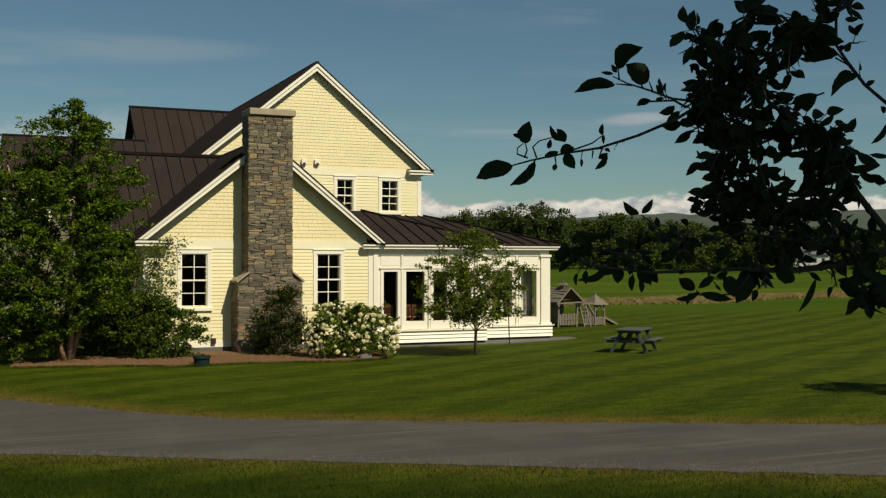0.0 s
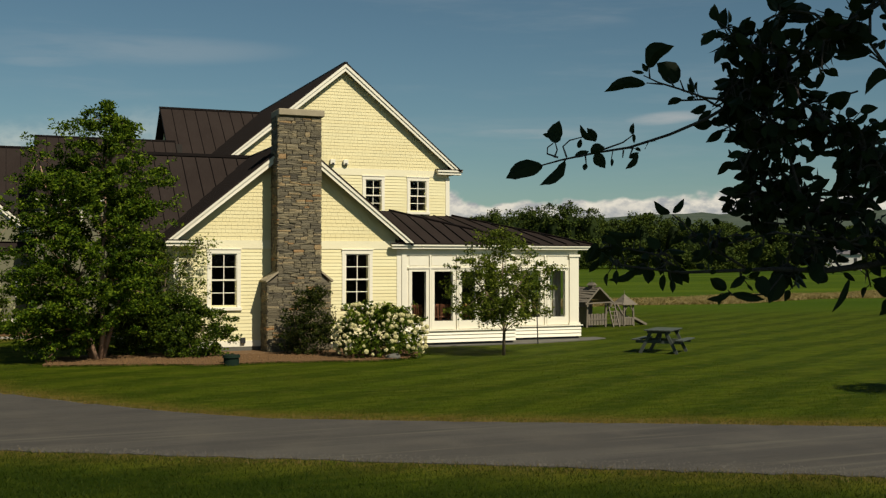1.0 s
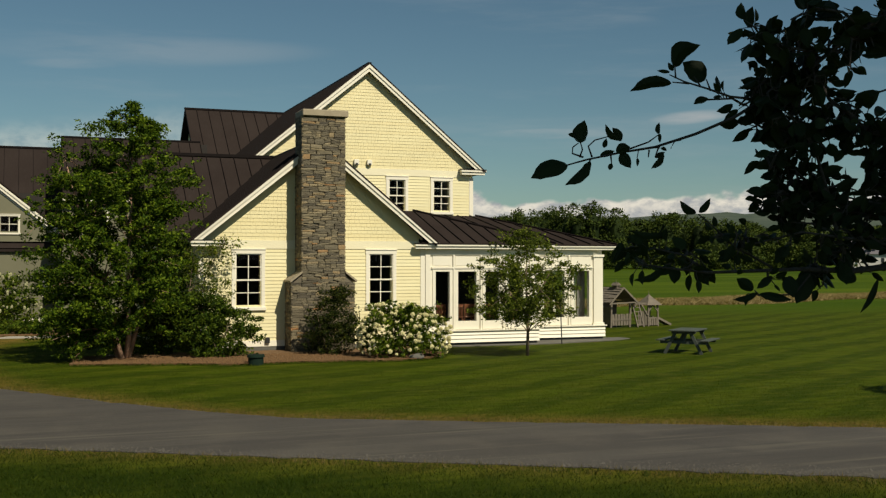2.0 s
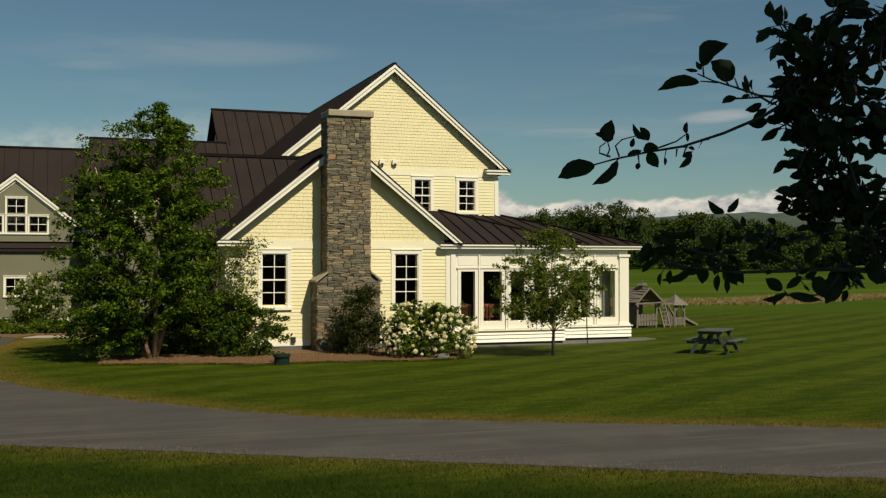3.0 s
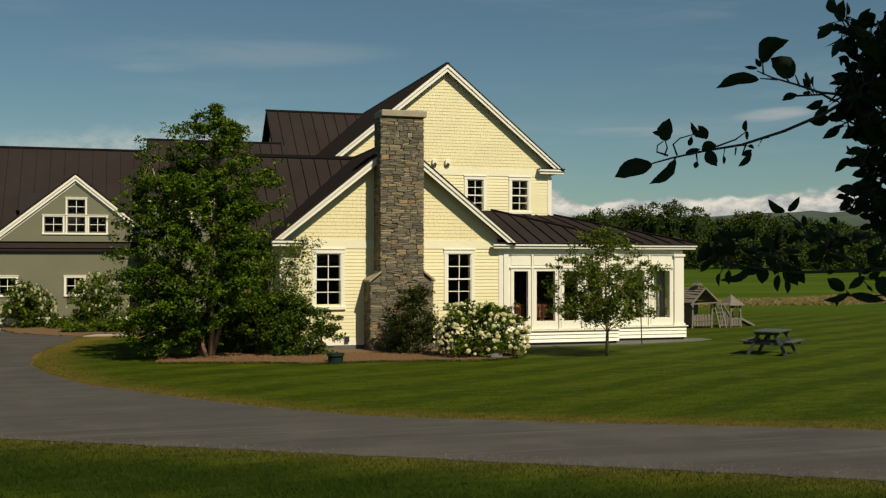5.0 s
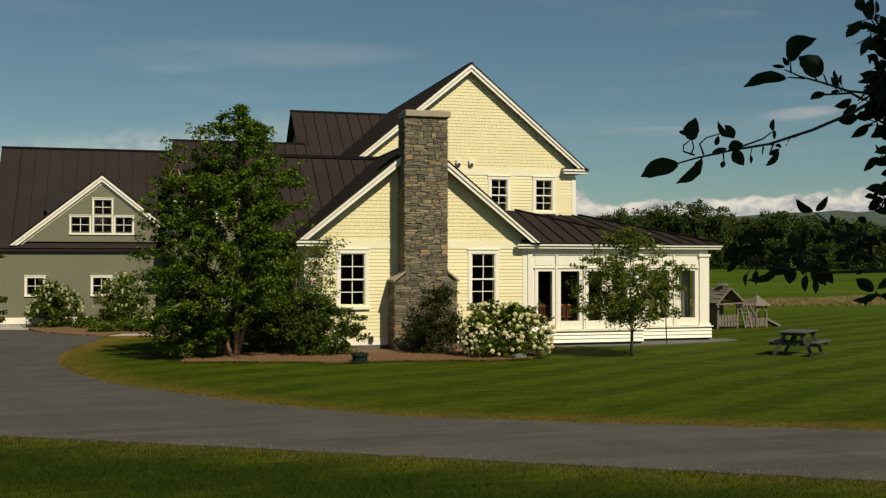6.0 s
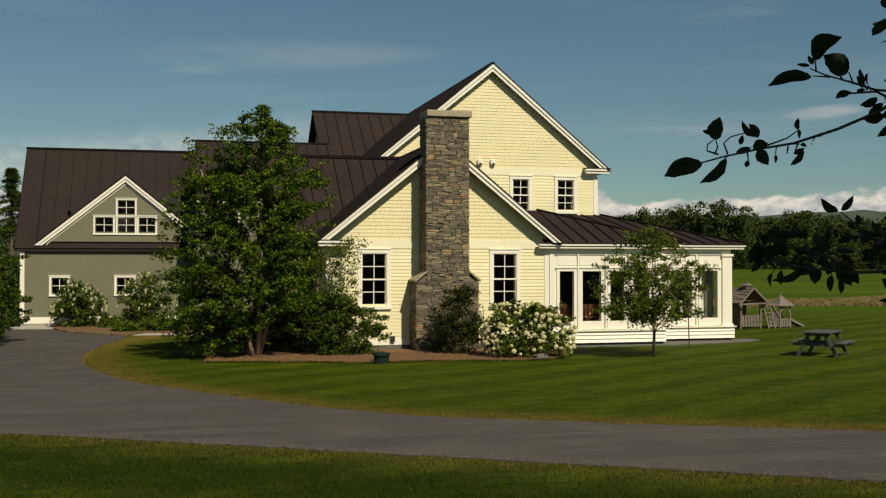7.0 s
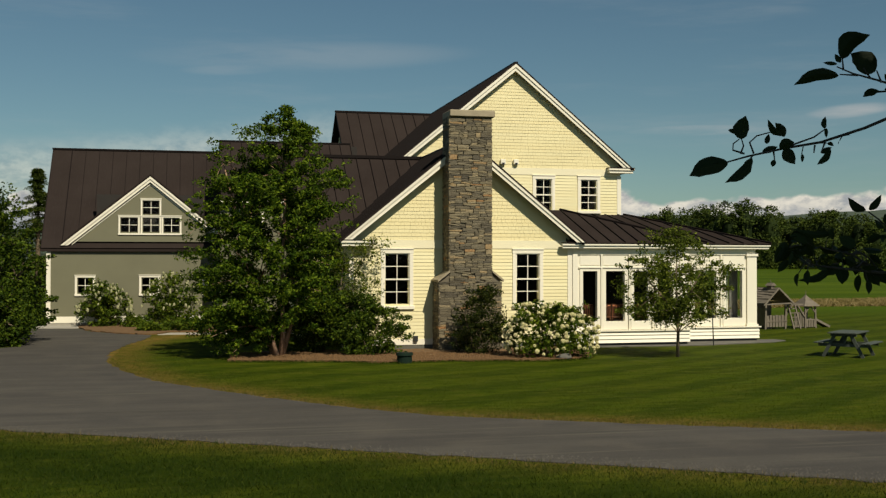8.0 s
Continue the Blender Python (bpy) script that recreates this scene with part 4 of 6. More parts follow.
for w in BW:
    window(barn, *w, BY, 2, 2, casing=0.13, double=False, sill=False, head=0.12, label="white four-light barn window")
    part("sill", boxes((w[0] - 0.14, w[1] + 0.14, BY - 0.06, BY + 0.02, w[2] - 0.14, w[2] - 0.05)), M["white"], barn)
part("base_board", boxes((BX0 - 0.02, BX1, BY - 0.04, BY - 0.002, 0.14, 0.42)), M["white"], barn)
part("corner_board", boxes((BX0 - 0.03, BX0 + 0.15, BY - 0.045, BY - 0.002, 0.42, 3.3)), M["white"], barn)
part("foundation", boxes((BX0, BX1, BY - 0.02, BY + 0.3, 0.0, 0.15)), M["concrete"], barn)
part("left_wall", boxes((BX0, BX0 + 0.2, BY + 0.2, 58.3, 0, 3.4)), M["greygreen"], barn)
part("right_wall", boxes((BX1 - 0.2, BX1, BY + 0.2, 58.3, 0, 3.4)), M["greygreen"], barn)
part("back_wall", boxes((BX0, BX1, 58.3, 58.5, 0, 3.4)), M["greygreen"], barn)
# barn loft and inner wall, coloured as if in deep shade
part("loft_floor", boxes((BX0 + 0.2, BX1 - 0.2, BY + 0.2, 58.3, 3.2, 3.35)), M["inside"], barn)
part("inner_wall", boxes((BX0 + 0.2, BX1 - 0.2, 52.6, 52.7, 0.1, 6.3)), M["inside"], barn)
bm = bmesh.new()
prism(bm, [(BX0, 50.0, 3.4), (BX0, 58.3, 3.4), (BX0, 54.15, 8.0)], (0.2, 0, 0))
part("end_gable", bm, M["greygreen"], barn)
DX, DZ, DS = -1.84, 6.74, 0.815
# added near-black sheet that keeps the dormer panes dark
part("dormer_dark_backing", boxes((-4.2, 0.5, 50.6, 50.7, 3.8, 5.9)), M["inside"], barn)
# the slope is left open under the dormer
for a, b in ((-6.5, -5.6), (1.95, 4.0)):
    roof_plane(barn, (a, 49.85, 3.464), (b, 49.85, 3.464), (b, 54.15, 8.25), (a, 54.15, 8.25), spacing=0.62, rib=0.010)


def barn_slope(y):
    return 3.464 + (8.25 - 3.464) * (y - 49.85) / 4.3



roof_plane(barn, (-5.6, 49.85, 3.464), (1.95, 49.85, 3.464), (1.95, 50.12, barn_slope(50.12)), (-5.6, 50.12, barn_slope(50.12)), skip_seams=True)
for a in (-5.6, 1.95):
    # between the dormer's valley and the ridge
    bm = bmesh.new()
    prism(bm, [(a, 50.12, barn_slope(50.12)), (DX, 52.8, barn_slope(52.8)), (DX, 54.15, 8.25), (a, 54.15, 8.25)], (0, 0.06, -0.07))
    part("roof", bm, M["roof"], barn)
for k in range(13):
    x = -5.6 + 7.55 * k / 12
    y0 = 50.12 + (1 - abs(x - DX) / 3.78) * 2.68 + 0.06
    bm = bmesh.new()
    z0 = barn_slope(y0)
    prism(bm, [(x - 0.012, y0, z0), (x + 0.012, y0, z0), (x + 0.008, y0, z0 + 0.010), (x - 0.008, y0, z0 + 0.010)], (0, 54.15 - y0, 8.25 - z0))
    part("seam", bm, M["seam"], barn)
roof_plane(barn, (-6.5, 58.75, 3.46), (4.0, 58.75, 3.46), (4.0, 54.15, 8.25), (-6.5, 54.15, 8.25), skip_seams=True)
part("ridge_cap", boxes((-6.52, 4.0, 54.07, 54.23, 8.23, 8.31)), M["seam"], barn)
part("eave_fascia", boxes((-6.5, 4.0, 49.87, 49.91, 3.31, 3.42), (-6.5, 4.0, 49.91, 50.0, 3.36, 3.38)), M["roof"], barn)
dormer_wins = [(-2.148, -1.46, 5.0, 5.586), (-3.107, -2.394, 4.195, 4.816), (-2.148, -1.46, 4.195, 4.816), (-1.237, -0.573, 4.195, 4.816)]
gable_wall("dormer_wall", barn, -5.3, 1.62, 3.75, 3.86, BY - 0.02, 0.15, [], None, M["greygreen"])
bm = bmesh.new()
zt = [3.86, 4.195, 4.816, 5.0, 5.586]
half = lambda z: (DZ - 0.16 - z) / DS
for a, b in zip(zt, zt[1:] + [6.56]):
    cuts = sorted((w[0], w[1]) for w in dormer_wins if w[2] <= a and b <= w[3])
    xs = [-1e9] + [v for c in cuts for v in c] + [1e9]
    for c, d in zip(xs[::2], xs[1::2]):
        la, ra, lb, rb = max(c, DX - half(a)), min(d, DX + half(a)), max(c, DX - half(b)), min(d, DX + half(b))
        if ra > la:
            prism(bm, [(la, BY - 0.02, a), (ra, BY - 0.02, a), (rb, BY - 0.02, b), (lb, BY - 0.02, b)] if rb > lb + 1e-4 else [(la, BY - 0.02, a), (ra, BY - 0.02, a), (lb, BY - 0.02, b)], (0, 0.15, 0))
part("dormer_gable", bm, M["greygreen"], barn, "grey-green dormer gable")
for w in dormer_wins:
    window(barn, *w, BY - 0.02, 2, 2, casing=0.105, double=False, sill=False, head=0.10, label="white four-light dormer window")
part("dormer_sill", boxes((-3.23, -0.45, BY - 0.07, BY - 0.022, 4.06, 4.135)), M["white"], barn)
rake(barn, (DX - 3.82, 0, DZ - 0.05 - 3.82 * DS), (DX, 0, DZ - 0.05), 49.86, 0.20)
rake(barn, (DX + 3.82, 0, DZ - 0.05 - 3.82 * DS), (DX, 0, DZ - 0.05), 49.86, 0.20)
for s in (-1, 1):
    bm = bmesh.new()
    prism(bm, [(DX, 49.84, DZ), (DX, 52.75, DZ), (DX + s * 3.8, 50.0, DZ - 3.8 * DS), (DX + s * 3.8, 49.84, DZ - 3.8 * DS)], (0, 0, 0.07))
    part("dormer_roof", bm, M["roof"], barn)
    bm = bmesh.new()
    a, b = (DX + s * 3.35, BY - 0.05, DZ - 0.42 - 3.35 * DS), (DX, BY - 0.05, DZ - 0.42)
    prism(bm, [a, b, (b[0], b[1], b[2] + 0.07), (a[0], a[1], a[2] + 0.07)], (0, 0.028, 0))
    part("moulding", bm, M["white"], barn)

# ---- plants ----
def envelope(rows):
    zs, cs, ws = ([r[i] for r in rows] for i in range(3))
    return lambda z: (float(np.interp(z, zs, cs)), float(np.interp(z, zs, ws)))


def fill_crown(env, y, z0, z1, n, seed, depth=0.9, shell=0.6):
    """Clump centres within an envelope of height: its middle x and half width."""
    g = random.Random(seed)
    out = []
    while len(out) < n:
        z = g.uniform(z0, z1)
        c, w = env(z)
        if g.random() > (w + 0.15) / 2.6:
            continue
        r, a = g.random() ** shell, g.uniform(0, 2 * math.pi)
        out.append((c + math.cos(a) * r * w, y + math.sin(a) * r * w * depth, z + g.uniform(-0.1, 0.1)))
    return out


def sprays(env, y, z0, z1, n, seed, reach=0.55, depth=0.9):
    """Short shoots of small clumps that stick out of the crown's outline."""
    g = random.Random(seed)
    out = []
    for _ in range(n):
        z, a = g.uniform(z0, z1), g.uniform(0, 2 * math.pi)
        c, w = env(z)
        L, rise = reach * g.uniform(0.4, 1.1), g.uniform(-0.35, 0.55)
        for k in range(4):
            r = w * 0.92 + L * k / 3
            out.append((c + math.cos(a) * r, y + math.sin(a) * r * depth, max(0.1, z + rise * L * k / 3)))
    return out


def limb_to(bm, a, b, r0, r1, g, sag=0.12, n=6):
    a, b = Vector(a), Vector(b)
    pts = []
    for i in range(n + 1):
        t = i / n
        p = a.lerp(b, t)
        p += Vector((g.uniform(-1, 1), g.uniform(-1, 1), g.uniform(-0.4, 0.4))) * sag * math.sin(math.pi * t) * (b - a).length * 0.35
        p.z += sag * math.sin(math.pi * t) * (b - a).length
        pts.append(p)
    tube(bm, pts, [r0 + (r1 - r0) * i / n for i in range(n + 1)], 6)
    return pts


def woody(name, base, centres, label, category, bark, leaf_mat, stems, leaf=0.085, per=55, radius=(0.22, 0.5), seed=1, narrow=0.6, trunk_r=0.09, branch_every=5, squash=0.75, group="", shoots=()):
    """A tree or shrub: stems (lists of points), limbs out to the clumps, and a crown of single leaves."""
    t = thing(name, base, label, category, group)
    g = random.Random(seed)
    ends = []
    for k, pts in enumerate(stems):
        bm = bmesh.new()
        n = len(pts)
        tube(bm, pts, [trunk_r * (1 - 0.8 * i / (n - 1)) for i in range(n)], 9)
        ends += [(Vector(p), trunk_r * (1 - 0.8 * i / (n - 1))) for i, p in enumerate(pts) if i]
        part("trunk" if k == 0 else "stem", bm, M[bark], t, smooth=True)
    bm = bmesh.new()
    for c in centres[::branch_every]:
        p, r = min(ends, key=lambda e: (e[0] - Vector(c)).length + max(0, e[0].z - c[2]) * 0.8)
        limb_to(bm, p, c, r * 0.45, 0.006, g, 0.06)
    part("branchwork", bm, M[bark], t, smooth=True, kind="stuff")
    rad = [g.uniform(*radius) for _ in centres]
    pos = clump_points(centres, rad, per, seed, squash)
    if shoots:
        pos = np.concatenate([pos, clump_points(shoots, [g.uniform(0.07, 0.17) for _ in shoots], max(8, per // 4), seed + 9, 0.8)])
    pos[:, 2] = np.maximum(pos[:, 2], 0.04)
    me = leaf_mesh("crown", pos, leaf, M[leaf_mat], 0.18, narrow, seed=seed + 1)
    tagged(hang(new("crown", me), t), kind="stuff")
    return t


# river birch by the drive
birch_env = envelope([(0.15, 1.5, 0.8), (0.5, 1.6, 1.1), (1.0, 1.9, 1.9), (1.8, 2.0, 2.3), (2.6, 2.0, 2.35), (3.7, 2.15, 2.3), (4.6, 2.35, 2.4), (5.4, 2.45, 2.1), (6.0, 2.55, 1.45), (6.5, 2.75, 1.1), (6.9, 2.75, 0.9), (7.3, 2.75, 0.6), (7.6, 2.7, 0.25)])


def birch_sprays(env, axis, y, n, seed):
    """Leafy shoots: each leaves the axis, climbs outwards and droops at its tip; gaps stay between them."""
    g = random.Random(seed)
    out = []
    while len(out) < n * 6:
        z = g.uniform(0.3, 7.5)
        c, w = env(z)
        if g.random() > (w + 0.25) / 2.4:
            continue
        a, r = g.uniform(0, 2 * math.pi), w * g.uniform(0.62, 1.08)
        tip = Vector((c + math.cos(a) * r, y + math.sin(a) * r * 0.85, z))
        root = Vector((axis(z)[0], y, max(0.6, z - 0.55 * r)))
        if z < 1.25 and 2.0 < tip.x < 3.15 and tip.y < y:
            continue
        for k in range(6):
            u = 0.42 + 0.58 * k / 5
            p = root.lerp(tip, u)
            p.z += 0.45 * r * (u - u * u) - 0.10 * u ** 4
            out.append((p.x + g.gauss(0, 0.05), p.y + g.gauss(0, 0.05), max(0.12, p.z + g.gauss(0, 0.05))))
    return out


birch_c = birch_sprays(birch_env, envelope([(0.0, 2.5, 0), (3.5, 2.5, 0), (7.0, 2.75, 0)]), 32.5, 300, 11)
birch_c += [(0.72 + 0.16 * math.sin(k * 2.1), 32.4, 5.2 + 0.15 * k) for k in range(9)]
woody("birch_tree", (2.55, 32.5, 0), birch_c, "bushy river birch with peeling brown stems in mulch", "tree", "birch", "birch_leaf",
      [[(2.6, 32.5, 0), (2.68, 32.45, 0.9), (2.62, 32.5, 2.0), (2.7, 32.6, 3.6), (2.75, 32.5, 5.4), (2.7, 32.5, 7.0)],
       [(2.5, 32.45, 0), (2.2, 32.4, 0.95), (1.9, 32.4, 2.2), (1.4, 32.5, 3.8), (0.9, 32.5, 5.8)],
       [(2.65, 32.6, 0), (3.0, 32.8, 1.2), (3.4, 33.0, 2.8), (3.9, 33.0, 4.6)],
       [(2.45, 32.6, 0), (1.8, 33.0, 1.2), (1.2, 33.3, 2.8), (0.6, 33.3, 4.2)]],
      0.105, 36, (0.11, 0.27), 21, 0.55, 0.085, branch_every=7, squash=0.7, shoots=sprays(birch_env, 32.5, 0.6, 7.2, 110, 22, 0.6, 0.85))

shrub_env = envelope([(0.0, 5.2, 1.1), (0.6, 5.2, 1.35), (1.2, 5.1, 1.2), (1.75, 4.7, 0.6), (2.0, 4.5, 0.3)])
woody("shrub", (5.1, 32.4, 0), fill_crown(shrub_env, 32.5, 0.1, 1.9, 240, 13, 0.7), "dense dark green shrub in the mulch bed", "shrub", "bark", "shrub_leaf",
      [[(5.1, 32.5, 0), (5.0, 32.5, 0.7), (4.8, 32.5, 1.5)], [(5.2, 32.5, 0), (5.5, 32.4, 0.8), (5.6, 32.4, 1.1)]], 0.085, 60, (0.12, 0.34), 23, 0.6, 0.04, shoots=sprays(shrub_env, 32.5, 0.3, 1.9, 40, 24, 0.35, 0.7))

# added shrub that stands in for the deep shade behind the stems
back_env = envelope([(0.0, 3.6, 1.1), (0.7, 3.6, 1.3), (1.7, 3.7, 1.25), (2.8, 3.95, 0.85), (3.6, 4.1, 0.35)])
woody("shrub", (3.9, 33.9, 0), fill_crown(back_env, 33.9, 0.1, 3.6, 270, 16, 0.4), "dark green filler shrub added behind the birch stems", "shrub", "bark", "shrub_leaf",
      [[(3.9, 33.9, 0), (3.85, 33.9, 0.8), (3.8, 33.9, 1.9)], [(4.0, 33.9, 0), (4.4, 33.8, 0.8), (4.5, 33.8, 1.2)]], 0.085, 60, (0.14, 0.36), 26, 0.6, 0.03)

sap_env = envelope([(1.2, 4.9, 0.7), (2.0, 5.0, 0.85), (2.8, 5.1, 0.85), (3.3, 5.3, 0.75), (3.6, 5.6, 0.4)])
woody("sapling", (4.6, 33.2, 0), fill_crown(sap_env, 33.2, 1.3, 3.55, 95, 15, 0.4), "thin light green sapling with sparse leaves", "sapling", "bark", "young_leaf",
      [[(4.6, 33.2, 0), (4.7, 33.2, 1.3), (5.0, 33.2, 2.5), (5.5, 33.15, 3.4)], [(4.65, 33.2, 0.9), (4.5, 33.2, 1.9), (4.6, 33.2, 2.9)]], 0.085, 27, (0.10, 0.34), 25, 0.5, 0.03, 2)

rose_env = envelope([(0.0, 8.55, 0.7), (0.7, 8.6, 0.8), (1.2, 8.65, 0.72), (1.7, 8.7, 0.45), (2.15, 8.75, 0.18)])
woody("rose_bush", (8.6, 31.8, 0), fill_crown(rose_env, 31.9, 0.1, 2.1, 170, 17, 0.8), "dark ragged shrub against the stone chimney", "shrub", "bark", "rose_leaf",
      [[(8.6, 31.9, 0), (8.55, 31.9, 0.8), (8.7, 31.9, 1.9)], [(8.5, 31.8, 0), (8.2, 31.7, 0.9), (8.1, 31.7, 1.3)], [(8.7, 31.8, 0), (9.1, 31.7, 0.8), (9.2, 31.7, 1.2)]], 0.075, 48, (0.10, 0.28), 27, 0.55, 0.025, 2, shoots=sprays(rose_env, 31.9, 0.4, 2.1, 40, 28, 0.3, 0.8))

young_env = envelope([(0.95, 14.1, 0.9), (1.4, 14.1, 1.5), (2.0, 14.1, 1.72), (2.6, 14.1, 1.7), (3.0, 14.15, 1.25), (3.4, 14.2, 0.7), (3.8, 14.2, 0.25)])
woody("young_tree", (14.2, 29.7, 0), fill_crown(young_env, 29.7, 1.0, 3.75, 230, 19, 0.85, 0.6), "young round-headed tree on the lawn before the sunroom", "tree", "bark", "young_leaf",
      [[(14.2, 29.7, 0), (14.22, 29.7, 0.7), (14.2, 29.7, 1.3), (14.15, 29.7, 2.3), (14.2, 29.7, 3.4)], [(14.2, 29.7, 1.2), (13.6, 29.6, 1.9), (13.1, 29.6, 2.4)], [(14.2, 29.7, 1.15), (14.8, 29.8, 1.9), (15.3, 29.8, 2.4)], [(14.2, 29.7, 1.3), (14.4, 29.2, 2.0), (14.6, 28.9, 2.6)]],
      0.092, 50, (0.12, 0.36), 29, 0.55, 0.055, 3, shoots=sprays(young_env, 29.7, 1.1, 3.6, 45, 30, 0.4, 0.85))
stake = thing("tree_stake", (17.3, 33.4, 0), "thin dark stake standing in the grass", "stake")
bm = bmesh.new()
rod(bm, (17.3, 33.4, -0.1), (17.2, 33.35, 1.9), 0.022, 0.018)
part("pole", bm, M["dark"], stake)
bm = bmesh.new()
tube(bm, [(17.24, 33.34, 1.78), (17.16, 33.32, 1.79), (17.14, 33.38, 1.79), (17.22, 33.40, 1.78)], [0.012] * 4, 5)
part("tie", bm, M["dark"], stake)


def flower_heads(t, points, size, seed, cone=1.0, mat="petal"):
    """Round cream heads, each a ball of small petals."""
    g = random.Random(seed)
    kinds = []
    for k in range(4):
        bm = bmesh.new()
        bmesh.ops.create_icosphere(bm, subdivisions=3, radius=1.0)
        for v in bm.verts:
            d = v.co.normalized()
            v.co = d * (0.86 + 0.34 * noise.cell(d * 3.1 + Vector((k * 7, 0, 0))) * 0.5 + 0.22 * noise.noise(d * 2.4 + Vector((0, k * 5, 0))))
            v.co.z *= cone
        kinds.append(to_mesh("flower_head", bm, M[mat]))
    for p in points:
        ob = hang(new("flower_head", g.choice(kinds)), t)
        s = size * g.uniform(0.7, 1.25)
        ob.matrix_basis = Matrix.Translation(p) @ Euler((g.uniform(-0.5, 0.5), g.uniform(-0.5, 0.5), g.uniform(0, 6))).to_matrix().to_4x4() @ Matrix.Diagonal((s, s, s, 1))


hyd_env = envelope([(0.0, 10.4, 1.0), (0.3, 10.45, 1.35), (0.8, 10.5, 1.4), (1.2, 10.4, 1.1), (1.5, 10.2, 0.6), (1.65, 10.0, 0.3)])
hyd_c = fill_crown(hyd_env, 30.4, 0.15, 1.5, 130, 31, 0.7)
hydrangea = woody("hydrangea_bush", (10.4, 30.4, 0), hyd_c, "rounded hydrangea bush full of cream flower heads", "hydrangea", "bark", "hyd_leaf",
                  [[(10.4, 30.4, 0), (10.3, 30.4, 0.6), (10.2, 30.4, 1.2)], [(10.5, 30.4, 0), (11.0, 30.3, 0.6), (11.2, 30.3, 0.9)], [(10.3, 30.4, 0), (9.8, 30.3, 0.6), (9.5, 30.3, 0.8)]], 0.12, 34, (0.14, 0.32), 33, 0.62, 0.03, 3, shoots=sprays(hyd_env, 30.4, 1.0, 1.6, 18, 34, 0.5, 0.7))
g = random.Random(35)
pts = []
while len(pts) < 145:
    z = g.uniform(0.12, 1.62)
    c, w = hyd_env(z)
    a = g.uniform(0, 2 * math.pi)
    if math.sin(a) > 0.55:
        continue
    p = (c + math.cos(a) * (w + 0.05), 30.4 + math.sin(a) * (w + 0.05) * 0.72, z + g.uniform(-0.05, 0.05))
    if all((Vector(p) - Vector(q)).length > 0.10 for q in pts):
        pts.append(p)
flower_heads(hydrangea, pts, 0.066, 37)
bm = bmesh.new()
bmesh.ops.create_icosphere(bm, subdivisions=2, radius=1.0)
for v in bm.verts:
    v.co = Vector((v.co.x * 0.24, v.co.y * 0.14, max(v.co.z, -0.3) * 0.12)) * (1 + 0.22 * noise.noise(v.co * 1.7))
    v.co += Vector((10.55, 29.5, 0.08))
solo("boulder", bm, M["pad"], "flat grey boulder at the edge of the mulch", "boulder")

panicle_specs = [((-3.7, 49.0), 1.25, 2.0, 41, "hydrangea shrub with creamy panicles by the barn wall"), ((-0.9, 48.4), 1.35, 2.35, 43, "tall creamy-flowered shrub beside the barn")]
for (cx, cy), w, h, sd, lab in panicle_specs:
    env = envelope([(0, cx, w * 0.6), (h * 0.35, cx, w), (h * 0.7, cx, w * 0.8), (h, cx, w * 0.25)])
    b = woody("hydrangea_shrub", (cx, cy, 0), fill_crown(env, cy, 0.1, h, 110, sd, 0.7), lab, "shrub", "bark", "hyd_leaf",
              [[(cx, cy, 0), (cx + 0.1, cy, h * 0.4), (cx, cy, h * 0.85)], [(cx - 0.1, cy, 0), (cx - w * 0.5, cy - 0.1, h * 0.5)]], 0.13, 34, (0.16, 0.36), sd, 0.6, 0.035, 3, group="shrubs by the barn")
    g = random.Random(sd)
    pts = []
    while len(pts) < 48:
        z = g.uniform(h * 0.35, h * 1.02)
        c, ww = env(z)
        a = g.uniform(math.pi, 2 * math.pi)
        pts.append((c + math.cos(a) * ww, cy + math.sin(a) * ww * 0.72, z))
    flower_heads(b, pts, 0.047, sd + 1, 1.9, "panicle")
for k, (x, y, w, h) in enumerate(((-2.3, 48.2, 0.7, 0.4), (0.9, 47.3, 1.3, 0.75), (2.3, 46.9, 1.1, 0.9), (-0.6, 46.9, 0.9, 0.35), (-1.5, 45.4, 0.8, 0.32), (-0.1, 45.3, 0.9, 0.42), (1.3, 45.2, 0.9, 0.5))):
    env = envelope([(0, x, w), (h * 0.6, x, w * 0.9), (h, x, w * 0.4)])
    woody("perennial_clump", (x, y, 0), fill_crown(env, y, 0.05, h, 45, 51 + k, 0.6), "low leafy green perennials in the barn bed", "plants", "bark", "hyd_leaf",
          [[(x, y, 0), (x, y, h * 0.4), (x + 0.05, y, h * 0.8)]], 0.13, 30, (0.12, 0.26), 53 + k, 0.5, 0.015, 6, group="perennials by the barn")

